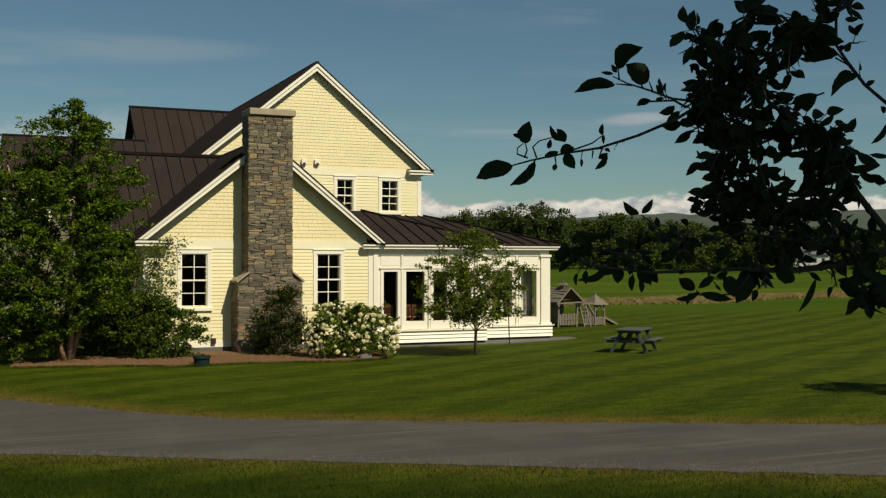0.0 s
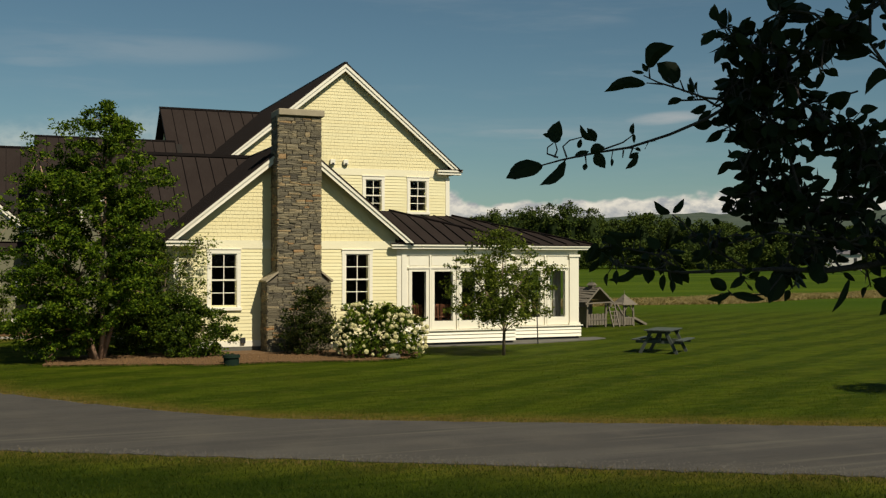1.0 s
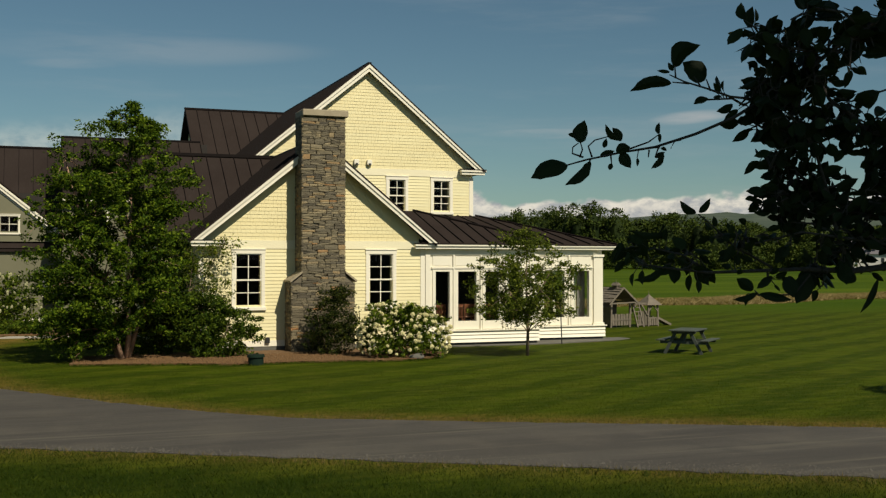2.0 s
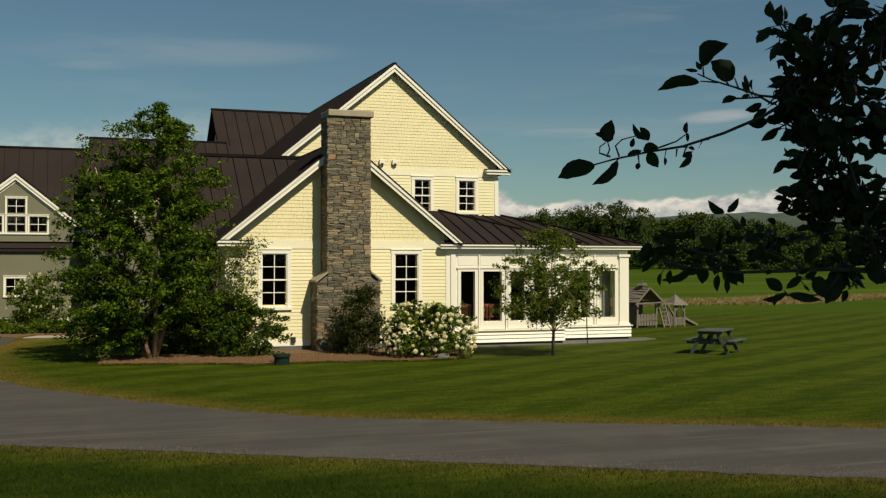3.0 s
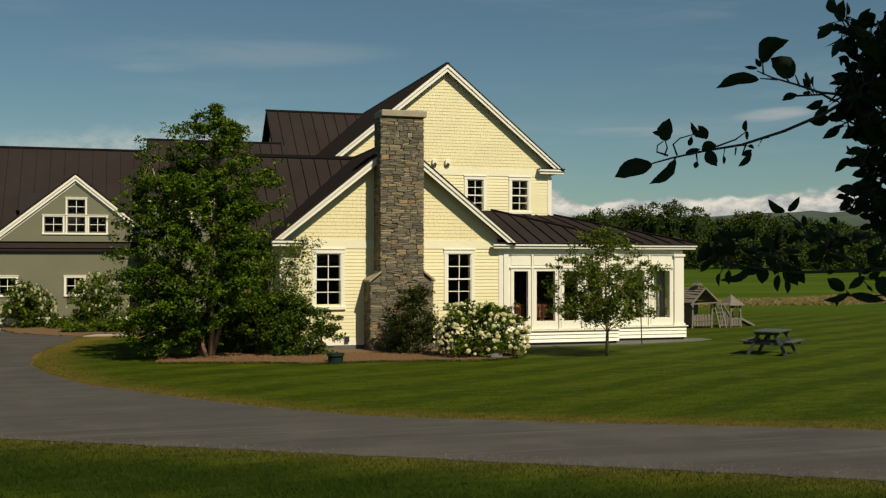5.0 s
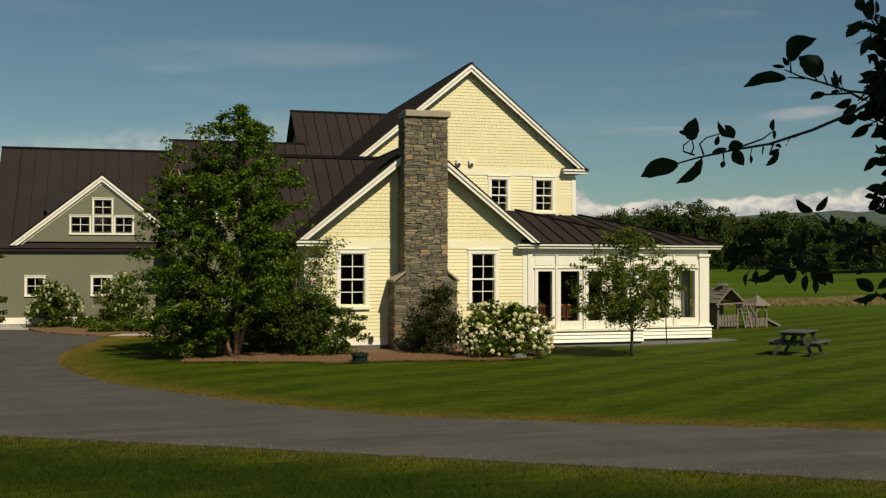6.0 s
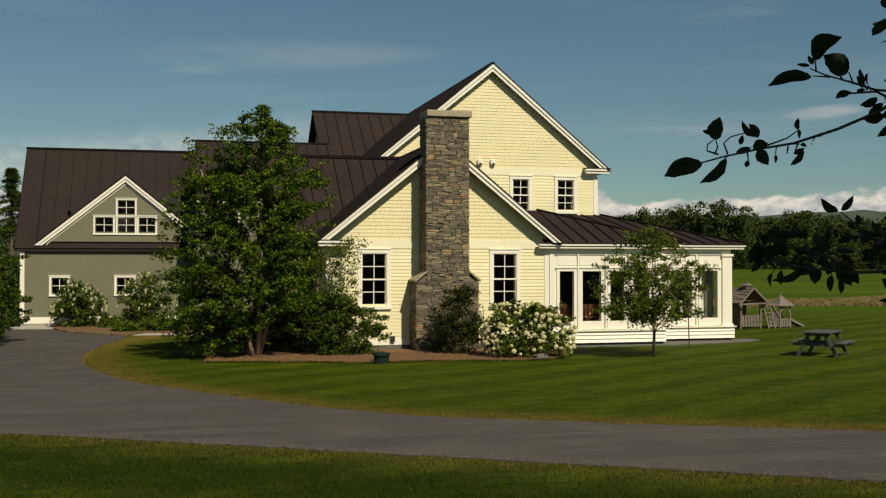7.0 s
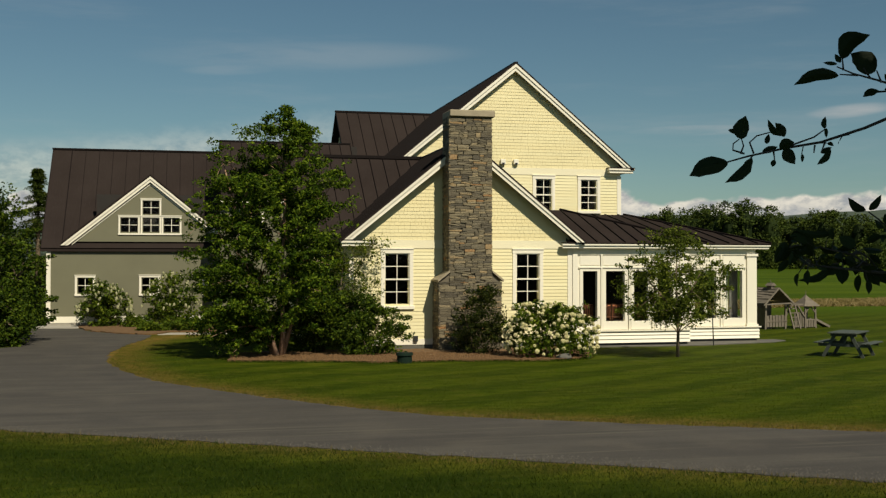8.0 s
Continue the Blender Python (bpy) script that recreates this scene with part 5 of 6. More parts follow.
# thicket left of the drive and a spruce behind the barn
for k, (x, y, w, h) in enumerate(((-6.75, 40.6, 1.75, 5.5), (-9.2, 40.5, 2.3, 6.4), (-6.5, 38.7, 1.1, 1.9), (-8.2, 44.5, 1.6, 5.6))):
    env = envelope([(0, x, w * 0.7), (h * 0.15, x, w), (h * 0.5, x, w * 0.95), (h * 0.8, x, w * 0.6), (h, x, w * 0.15)])
    woody("thicket_tree" if h > 3 else "thicket_shrub", (x, y, 0), fill_crown(env, y, 0.15, h, 260 if h > 3 else 90, 61 + k, 0.9), "dense green tree of the thicket beside the drive" if h > 3 else "low green shrub at the foot of the thicket", "tree" if h > 3 else "shrub", "bark", "shrub_leaf",
          [[(x, y, 0), (x + 0.1, y, h * 0.4), (x, y, h * 0.9)], [(x, y, 0.2), (x + w * 0.4, y - 0.2, h * 0.4), (x + w * 0.6, y, h * 0.6)], [(x, y, 0.2), (x - w * 0.4, y - 0.2, h * 0.4)]], 0.13, 48, (0.18, 0.5), 63 + k, 0.6, 0.09, 5, group="thicket by the drive", shoots=sprays(env, y, 0.6, h, 40, 64 + k, 0.5))


def spruce(x, y, h, w, seed):
    t = thing("spruce_tree", (x, y, 0), "dark spruce standing behind the barn", "tree")
    bm = bmesh.new()
    tube(bm, [(x, y, 0), (x, y, h * 0.5), (x, y, h)], [0.2, 0.12, 0.01], 8)
    part("trunk", bm, M["bark"], t, smooth=True)
    g = random.Random(seed)
    c, bm = [], bmesh.new()
    for k in range(150):
        u = g.random() ** 0.8
        z, a, L = h * (0.08 + 0.9 * u), g.uniform(0, 2 * math.pi), w * (1.02 - u) * g.uniform(0.75, 1.1)
        tip = (x + math.cos(a) * L, y + math.sin(a) * L, z - 0.22 * L + 0.1)
        if k % 3 == 0:
            limb_to(bm, (x, y, z), tip, 0.03, 0.006, g, 0.02, 3)
        for i in range(5):
            s = (i + 1) / 5
            c.append((x + math.cos(a) * L * s, y + math.sin(a) * L * s, z - 0.22 * L * s * s))
    part("branchwork", bm, M["bark"], t, kind="stuff")
    me = leaf_mesh("crown", clump_points(c, [0.3] * len(c), 26, seed, 0.35), 0.17, M["wood_leaf"], 0.3, 0.22, seed=seed)
    tagged(hang(new("crown", me), t), kind="stuff")


spruce(-8.0, 60.5, 7.9, 3.3, 71)
spruce(-10.8, 62.0, 8.0, 2.6, 73)

# stands out of view; added for the shadow it throws on the lawn
lawn_env = envelope([(2.2, 19.7, 0.8), (3.0, 19.7, 1.35), (4.0, 19.7, 1.3), (5.0, 19.7, 0.5)])
woody("lawn_tree", (19.7, 14.75, 0), fill_crown(lawn_env, 14.75, 2.3, 4.9, 120, 77, 0.9), "small unseen tree that throws its shadow on the lawn", "tree", "bark", "young_leaf",
      [[(19.7, 14.75, 0), (19.7, 14.75, 1.4), (19.7, 14.755, 2.8), (19.7, 14.75, 4.4)], [(19.7, 14.75, 1.8), (20.3, 14.85, 2.6), (20.6, 14.85, 3.2)], [(19.7, 14.75, 1.8), (19.1, 14.8, 2.7), (18.8, 14.8, 3.3)]], 0.1, 60, (0.2, 0.42), 79, 0.6, 0.06, 3)

# ---- far woods, hills and a farmhouse ----
def build_woods():
    g = random.Random(81)
    centres, radii, cores = [], [], []
    for k in range(340):
        az = g.uniform(17.0, 66.0)
        d = g.uniform(430, 520)
        hump = 5.5 * math.exp(-((az - 28.0) / 2.6) ** 2) + 2.0 * math.exp(-((az - 36.0) / 3.0) ** 2)
        h = 22.6 + hump + g.uniform(-3.0, 1.4) - max(0, 22.5 - az) * 0.7 - 5.5 * min(1.0, max(0.0, (az - 33.8) / 1.6))
        w = g.uniform(4.0, 7.0)
        x, y = d * math.sin(radians(az)), d * math.cos(radians(az))
        cores.append(((x, y, h * 0.43), w * 0.66, h * 0.38))
        for i in range(30):
            u = g.random() ** 0.8
            a, r = g.uniform(0, 6.28), w * math.sqrt(max(0.05, 1 - ((u - 0.5) / 0.52) ** 2)) * g.uniform(0.72, 1.04)
            centres.append((x + math.cos(a) * r, y + math.sin(a) * r, 1.0 + u * (h - 2.2)))
            radii.append(g.uniform(1.3, 2.6))
    for k in range(110):
        az, d, h = g.uniform(22, 64), g.uniform(385, 425), g.uniform(5.0, 12.5)
        x, y = d * math.sin(radians(az)), d * math.cos(radians(az))
        for i in range(14):
            a, r, u = g.uniform(0, 6.28), g.uniform(0.5, 4.2), g.random()
            centres.append((x + math.cos(a) * r, y + math.sin(a) * r, 0.6 + u * (h - 1.5)))
            radii.append(g.uniform(1.2, 2.3))
    me = leaf_mesh("far_woods", clump_points(centres, radii, 40, 83, 0.8), 0.80, M["wood_leaf"], 0.8, 0.8, seed=85)
    tagged(new("far_woods", me), "broadleaf woods along the far edge of the fields", "woods", kind="stuff")
    # solid cores fill the crowns; the shade inside them is in the colour
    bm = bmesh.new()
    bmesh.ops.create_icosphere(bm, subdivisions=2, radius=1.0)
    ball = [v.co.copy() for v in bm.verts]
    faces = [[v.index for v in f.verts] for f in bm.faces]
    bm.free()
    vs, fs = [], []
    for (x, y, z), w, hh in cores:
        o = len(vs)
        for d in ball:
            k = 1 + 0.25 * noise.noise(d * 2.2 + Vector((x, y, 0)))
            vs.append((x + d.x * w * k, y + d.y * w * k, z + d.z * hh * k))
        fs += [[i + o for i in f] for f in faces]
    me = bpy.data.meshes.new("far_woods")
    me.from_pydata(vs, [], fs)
    me.materials.append(M["core_shade_leaf"])
    tagged(new("far_woods", me), "dark filler cores of the far broadleaf woods, shade in their colour", "woods", kind="stuff")


build_woods()


def build_hills():
    s = Shader("hazed_forest_hill", 1.0)
    s.p.inputs["Specular IOR Level"].default_value = 0.0
    # no haze in the air, so its pale blue cast is in the colour
    s.colour(s.mix(s.span(s.noise(0.012, 6, 0.65), 0.35, 0.65), (0.050, 0.068, 0.052), (0.078, 0.095, 0.074)))
    bm = bmesh.new()
    n, rows = 140, []
    for r, (d, k) in enumerate(((2300, 0.0), (2500, 0.75), (2700, 1.0))):
        row = []
        for i in range(n + 1):
            az = radians(-40 + 125 * i / n)
            h = 92 + 34 * math.sin(az * 2.2 - 0.45) + 16 * noise.noise(Vector((az * 9, 0, 0))) + 4 * noise.noise(Vector((az * 60, 3, 0)))
            row.append(bm.verts.new((d * math.sin(az), d * math.cos(az), h * k)))
        rows.append(row)
    for a, b in zip(rows, rows[1:]):
        for i in range(n):
            bm.faces.new((a[i], a[i + 1], b[i + 1], b[i]))
    solo("hills", bm, s.m, "low wooded hills on the horizon", "hills", kind="structure", smooth=True)


build_hills()
farm = thing("farmhouse", (272.0, 294.0, 0), "small white far-off farmhouse with a grey roof", "house")
c, s_ = math.cos(radians(-42)), math.sin(radians(-42))


def far_pt(u, v, z):
    return (272.0 + u * c - v * s_, 294.0 + u * s_ + v * c, z)


bm = bmesh.new()
prism(bm, [far_pt(-6, -4, 0), far_pt(6, -4, 0), far_pt(6, 4, 0), far_pt(-6, 4, 0)], (0, 0, 5.6))
part("wall", bm, M["farm_white"], farm)
bm = bmesh.new()
prism(bm, [far_pt(-6.4, -4.6, 5.5), far_pt(-6.4, 4.6, 5.5), far_pt(-6.4, 0, 10.2)], Vector(far_pt(6.4, 0, 0)) - Vector(far_pt(-6.4, 0, 0)))
part("roof", bm, M["farm_roof"], farm)
for u in (-4, -1.3, 1.3, 4):
    bm = bmesh.new()
    prism(bm, [far_pt(u - 0.5, -4.06, 2.6), far_pt(u + 0.5, -4.06, 2.6), far_pt(u + 0.5, -4.06, 4.2), far_pt(u - 0.5, -4.06, 4.2)], Vector(far_pt(0, 0.05, 0)) - Vector(far_pt(0, 0, 0)))
    part("window", bm, M["dark"], farm)


# ---- grass ----
def blades(name, pos, height, mat, label, seed, lean=0.5, wide=0.14):
    g = np.random.default_rng(seed)
    n = len(pos)
    a = g.uniform(0, 2 * np.pi, n)
    h = height * g.uniform(0.5, 1.3, n)
    side = np.stack([np.cos(a), np.sin(a), np.zeros(n)], 1) * (h * wide)[:, None]
    tip = pos + np.stack([g.normal(0, lean, n) * h, g.normal(0, lean, n) * h, h], 1)
    v = np.stack([pos - side, pos + side, tip], 1).reshape(-1, 3)
    me = bpy.data.meshes.new(name)
    me.from_pydata(v.tolist(), [], np.arange(3 * n).reshape(-1, 3).tolist())
    me.materials.append(M[mat])
    tagged(new(name, me), label, "grass", kind="stuff")


def scatter(n, x0, x1, y0, y1, keep, seed):
    g = np.random.default_rng(seed)
    out = []
    while len(out) < n:
        p = np.stack([g.uniform(x0, x1, n), g.uniform(y0, y1, n)], 1)
        out += [q for q in p.tolist() if keep(*q)]
    a = np.array(out[:n])
    return np.concatenate([a, np.zeros((n, 1))], 1)


# foreground blades carry their shade in the leaf colour
blades("lawn_grass", scatter(70000, -7, 12, 9, 23, lambda x, y: near_edge(x) - 6.0 < y < near_edge(x) - 0.05, 91), 0.05, "shaded_blade", "short uneven grass before the road", 92, 0.8, 0.08)
blades("verge_grass", scatter(2600, -7, 12, 9, 24, lambda x, y: near_edge(x) - 0.5 < y < near_edge(x) + 0.04, 93), 0.06, "dry_grass", "dry yellow grass along the road edge", 94, 0.7, 0.08)
fade = random.Random(89)
blades("island_grass", scatter(120000, -3, 19, 12, 42, lambda x, y: x > -2.3 and 0.02 < y - far_edge(x) and fade.random() < math.exp(-(y - far_edge(x)) / 6.0) and not (x > 1 and y > 29.0), 95), 0.030, "grass_blade", "short lawn grass beyond the road", 96, 1.0, 0.10)
blades("island_verge", scatter(4500, -3, 16, 12, 36, lambda x, y: (far_edge(x) - 0.05 < y < far_edge(x) + 0.45) if x > -2.3 else False, 97), 0.05, "dry_grass", "dry brown grass along the lawn's edge", 98, 0.7, 0.10)
blades("tall_dry_grass", scatter(70000, 30, 120, 50, 125, lambda x, y: 0 < (y - 58.9) - 0.24 * (x - 36.5) + 1.2 * math.sin(x * 0.3) < 9.5, 99), 0.20, "tan_grass", "band of tall tan unmown grass across the field", 100, 1.1, 0.2)


def pebbles(name, pos, size, mat, label, seed):
    """Loose stones: small squashed octahedra."""
    g = np.random.default_rng(seed)
    n = len(pos)
    k = (size * g.uniform(0.4, 1.4, n))[:, None, None]
    v = np.array([[1, 0, 0], [0, 1, 0], [-1, 0, 0], [0, -1, 0], [0, 0, 0.7], [0, 0, -0.4]])[None] * k * g.uniform(0.6, 1.2, (n, 6, 1))
    a = g.uniform(0, 6.28, n)
    c, sn = np.cos(a)[:, None], np.sin(a)[:, None]
    v = np.stack([v[..., 0] * c - v[..., 1] * sn, v[..., 0] * sn + v[..., 1] * c, v[..., 2]], -1) + pos[:, None]
    f = np.array([[0, 1, 4], [1, 2, 4], [2, 3, 4], [3, 0, 4], [1, 0, 5], [2, 1, 5], [3, 2, 5], [0, 3, 5]])
    me = bpy.data.meshes.new(name)
    me.from_pydata(v.reshape(-1, 3).tolist(), [], (np.arange(n)[:, None, None] * 6 + f[None]).reshape(-1, 3).tolist())
    me.materials.append(M[mat])
    tagged(new(name, me), label, "gravel", kind="stuff")


grit = scatter(6500, -8, 16, 6, 24, lambda x, y: 0 < y - near_edge(x) < (0.6 + 0.04 * max(0, x)) * fade.random() ** 1.4 or (x > -2.2 and 0 < far_edge(x) - y < 0.25 * fade.random() ** 2), 101)
grit[:, 2] = 0.014
pebbles("gravel", grit, 0.013, "grit", "loose pale gravel along the edges of the drive", 102)


def bed_front(x):
    return float(np.interp(x, (1.0, 2.2, 3.6, 5.4, 7.0, 8.6, 9.4, 10.4, 11.4, 12.0), (31.2, 30.9, 30.6, 29.75, 29.9, 29.7, 29.4, 29.4, 29.9, 31.0)))


chips = scatter(9000, 1.1, 11.8, 29.3, 33.6, lambda x, y: -0.12 < y - bed_front(x) < 2.6, 103)
chips[:, 2] = 0.055
pebbles("bark_chips", chips, 0.032, "chips", "loose bark chips strewn over the mulch bed", 104)
blades("bed_edge_grass", scatter(5000, 1.0, 12.2, 29.0, 31.4, lambda x, y: -0.35 < y - bed_front(x) < 0.04, 105), 0.06, "grass_blade", "longer grass along the mulch edge", 106, 0.7, 0.10)

# ---- loose things on the lawn ----
def picnic_table():
    t = thing("picnic_table", (19.36, 28.77, 0), "weathered grey wooden picnic table on the lawn", "picnic table")
    m = Matrix.Translation((19.36, 28.77, 0)) @ Matrix.Rotation(radians(41), 4, "Z") @ Matrix.Diagonal((0.94, 0.94, 1, 1))

    def put(name, bm, label=""):
        bmesh.ops.transform(bm, matrix=m, verts=bm.verts)
        part(name, bm, M["table_wood"], t, label)

    for i in range(5):
        y = -0.36 + i * 0.18 - 0.0
        put("tabletop_plank", bevelled(0.006, (-0.80, 0.80, y - 0.083, y + 0.083, 0.71, 0.75)))
    for s in (-1, 1):
        for k in (0, 1):
            y = s * (0.66 + k * 0.145)
            put("bench_plank", bevelled(0.006, (-0.80, 0.80, y - 0.066, y + 0.066, 0.41, 0.45)))
        bm = bmesh.new()
        beam(bm, (s * 0.58, -0.78, 0.365), (s * 0.58, 0.78, 0.365), 0.045, 0.09)
        put("bench_support", bm)
        bm = bmesh.new()
        beam(bm, (s * 0.58, -0.40, 0.67), (s * 0.58, 0.40, 0.67), 0.045, 0.08)
        put("top_cleat", bm)
        for r in (-1, 1):
            bm = bmesh.new()
            beam(bm, (s * 0.63, r * 0.62, 0.0), (s * 0.63, r * 0.24, 0.70), 0.045, 0.10)
            put("leg", bm)
        bm = bmesh.new()
        beam(bm, (s * 0.55, 0, 0.37), (s * 0.15, 0, 0.70), 0.045, 0.08)
        put("brace", bm)


picnic_table()


def utility_lid():
    t = thing("septic_riser", (5.85, 29.7, 0), "round dark green plastic riser in the lawn", "septic riser")
    bm = bmesh.new()
    rod(bm, (5.85, 29.7, 0), (5.85, 29.7, 0.22), 0.22, 0.21, 28)
    part("ring", bm, M["lid"], t)
    bm = bmesh.new()
    rod(bm, (5.85, 29.7, 0.22), (5.85, 29.7, 0.29), 0.25, 0.235, 28)
    part("lid", bm, M["lid"], t, "domed green lid")
    for k in range(6):
        a = k * math.pi / 3
        bm = bmesh.new()
        rod(bm, (5.85 + 0.2 * math.cos(a), 29.7 + 0.2 * math.sin(a), 0.285), (5.85 + 0.2 * math.cos(a), 29.7 + 0.2 * math.sin(a), 0.305), 0.02)
        part("bolt", bm, M["dark"], t)


utility_lid()


def playset():
    base = (24.5, 41.5, 0)
    t = thing("playset", base, "weathered cedar playhouse with a turret and slide", "playset")
    m = Matrix.Translation(base) @ Matrix.Rotation(radians(9), 4, "Z")
    g = random.Random(3)

    def put(name, bm, mat="old_wood", label=""):
        # sagging, hand-nailed timbers: none is quite true; heights scaled to fit the camera's view
        mid = sum((v.co for v in bm.verts), Vector()) / len(bm.verts)
        tilt = Euler([radians(g.gauss(0, 1.3)) for _ in range(3)]).to_matrix().to_4x4()
        bmesh.ops.transform(bm, matrix=m @ Matrix.Diagonal((1, 1, 0.93, 1)) @ Matrix.Translation(mid) @ tilt @ Matrix.Translation(-mid), verts=bm.verts)
        return part(name, bm, M[mat], t, label)

    def timber(name, a, b, w=0.06, h=0.06):
        bm = bmesh.new()
        beam(bm, a, b, w, h)
        return put(name, bm)

    # hut: ridge along y, open gable towards -y
    for x in (-1.05, 0.0):
        for y in (-0.5, 0.5):
            timber("post", (x, y, 0), (x, y, 1.2), 0.08, 0.08)
    put("deck", boxes((-1.1, 0.05, -0.55, 0.55, 0.34, 0.40)))
    put("back_panel", boxes((-1.05, 0.0, 0.48, 0.52, 0.4, 1.2)))
    for k in range(7):
        x = -1.0 + k * 0.155
        put("picket", boxes((x, x + 0.12, -0.53, -0.50, 0.1, 0.62 + 0.02 * (k % 2))))
    for k in range(6):
        y = -0.5 + k * 0.17
        put("side_board", boxes((-1.09, -1.05, y, y + 0.15, 0.15, 0.95)))
    for s in (-1, 1):
        for k in range(7):
            u = k / 7
            x0, x1 = -0.525 + s * 0.80 * (1 - u), -0.525 + s * 0.80 * (1 - (k + 1.15) / 7)
            z0, z1 = 1.12 + 0.74 * u, 1.12 + 0.74 * (k + 1.15) / 7
            bm = bmesh.new()
            prism(bm, [(x0, -0.75, z0 + 0.03), (x0, -0.75, z0 + 0.055), (x1, -0.75, z1 + 0.02), (x1, -0.75, z1 - 0.005)], (0, 1.5, 0))
            put("roof_board", bm)
        bm = bmesh.new()
        beam(bm, (-0.525 + s * 0.82, -0.76, 1.10), (-0.525, -0.76, 1.86), 0.03, 0.07)
        put("barge_board", bm)
    timber("tie_beam", (-1.25, -0.74, 1.16), (0.2, -0.74, 1.16), 0.05, 0.06)
    put("cupola", boxes((-0.62, -0.43, -0.35, -0.05, 1.80, 1.98)))
    bm = bmesh.new()
    prism(bm, [(-0.68, -0.4, 1.97), (-0.37, -0.4, 1.97), (-0.525, -0.4, 2.11)], (0, 0.4, 0))
    put("cupola_roof", bm)
    bm = bmesh.new()
    rod(bm, (-0.525, -0.2, 2.08), (-0.525, -0.2, 2.26), 0.018, 0.006)
    put("finial", bm)
    # swing beam between hut and turret
    timber("swing_beam", (0.0, -0.5, 1.14), (1.05, -0.45, 1.08), 0.08, 0.09)
    for x in (0.1, 0.45):
        timber("ladder_rail", (x, -0.9, 0), (x + 0.05, -0.5, 1.1), 0.05, 0.06)
    for k in range(5):
        u = (k + 0.7) / 5.6
        timber("rung", (0.1 + 0.05 * u, -0.9 + 0.4 * u, 1.1 * u), (0.45 + 0.05 * u, -0.9 + 0.4 * u, 1.1 * u), 0.035, 0.035)
    for k in range(6):
        x = 0.5 + 0.09 * k
        put("picket", boxes((x, x + 0.06, -0.48, -0.45, 0.05, 0.75)))
    timber("brace", (0.0, -0.5, 0.55), (0.35, -0.5, 1.1), 0.06, 0.06)
    timber("brace", (1.0, -0.5, 0.55), (0.65, -0.5, 1.05), 0.06, 0.06)
    # turret
    for x in (1.05, 1.6):
        for y in (-0.5, 0.05):
            timber("turret_post", (x, y, 0), (x, y, 1.05), 0.065, 0.065)
    put("turret_deck", boxes((1.02, 1.63, -0.53, 0.08, 0.36, 0.41)))
    for k in range(4):
        put("picket", boxes((1.08 + 0.13 * k, 1.18 + 0.13 * k, -0.54, -0.51, 0.05, 0.36)))
    timber("turret_brace", (1.05, -0.5, 0.7), (1.3, -0.5, 1.0), 0.045, 0.05)
    timber("turret_brace", (1.6, -0.5, 0.7), (1.35, -0.5, 1.0), 0.045, 0.05)
    c = (1.325, -0.225)
    for k in range(5):
        u, v = 0.42 * (1 - k / 5), 0.42 * (1 - (k + 1.1) / 5)
        z0, z1 = 1.02 + 0.1 * k, 1.02 + 0.1 * (k + 1.1)
        bm = bmesh.new()
        lo = [bm.verts.new((c[0] + sx * u, c[1] + sy * u, z0)) for sx, sy in ((-1, -1), (1, -1), (1, 1), (-1, 1))]
        hi = [bm.verts.new((c[0] + sx * max(v, 0.005), c[1] + sy * max(v, 0.005), z1)) for sx, sy in ((-1, -1), (1, -1), (1, 1), (-1, 1))]
        bm.faces.new(lo[::-1])
        bm.faces.new(hi)
        for i in range(4):
            bm.faces.new((lo[i], lo[(i + 1) % 4], hi[(i + 1) % 4], hi[i]))
        put("turret_roof", bm)
    bm = bmesh.new()
    rod(bm, (c[0], c[1], 1.5), (c[0], c[1], 1.72), 0.018, 0.005)
    put("finial", bm)
    for y in (-0.42, -0.05):
        timber("slide_rail", (1.62, y, 0.42), (2.45, y, 0.05), 0.04, 0.10)
    bm = bmesh.new()
    beam(bm, (1.62, -0.235, 0.39), (2.45, -0.235, 0.02), 0.36, 0.02)
    put("slide_bed", bm)
    # plain dark box added under the deck
    put("under_deck_box", boxes((-0.9, -0.55, -0.3, 0.0, 0.0, 0.16)), "dark", "dark box under the deck")


playset()


def dining_chair(x, y, turn):
    t = thing("dining_chair", (0, 0, 0), "red-brown wooden chair inside the sunroom", "chair", "sunroom chairs")
    part("seat", bevelled(0.01, (-0.22, 0.22, -0.22, 0.22, 0.43, 0.47)), M["cherry"], t)
    for sx in (-0.19, 0.19):
        for sy in (-0.19, 0.19):
            part("leg", boxes((sx - 0.02, sx + 0.02, sy - 0.02, sy + 0.02, 0, 0.43)), M["cherry"], t)
        part("back_post", boxes((sx - 0.02, sx + 0.02, -0.21, -0.17, 0.47, 0.88)), M["cherry"], t)
    part("back_rail", boxes((-0.21, 0.21, -0.215, -0.165, 0.80, 0.90)), M["cherry"], t)
    for k in range(5):
        part("back_slat", boxes((-0.15 + k * 0.07, -0.12 + k * 0.07, -0.20, -0.18, 0.47, 0.80)), M["cherry"], t)
    t.matrix_basis = pose(x, y, 0.5, 0, 0, turn)
    return t


chair = dining_chair(13.1, 34.55, 0)
for x, y, a in ((13.75, 34.6, 4), (14.25, 34.6, -5), (14.95, 34.6, 3), (15.75, 34.65, 0)):
    copy_thing(chair, pose(x, y, 0.5, 0, 0, a))


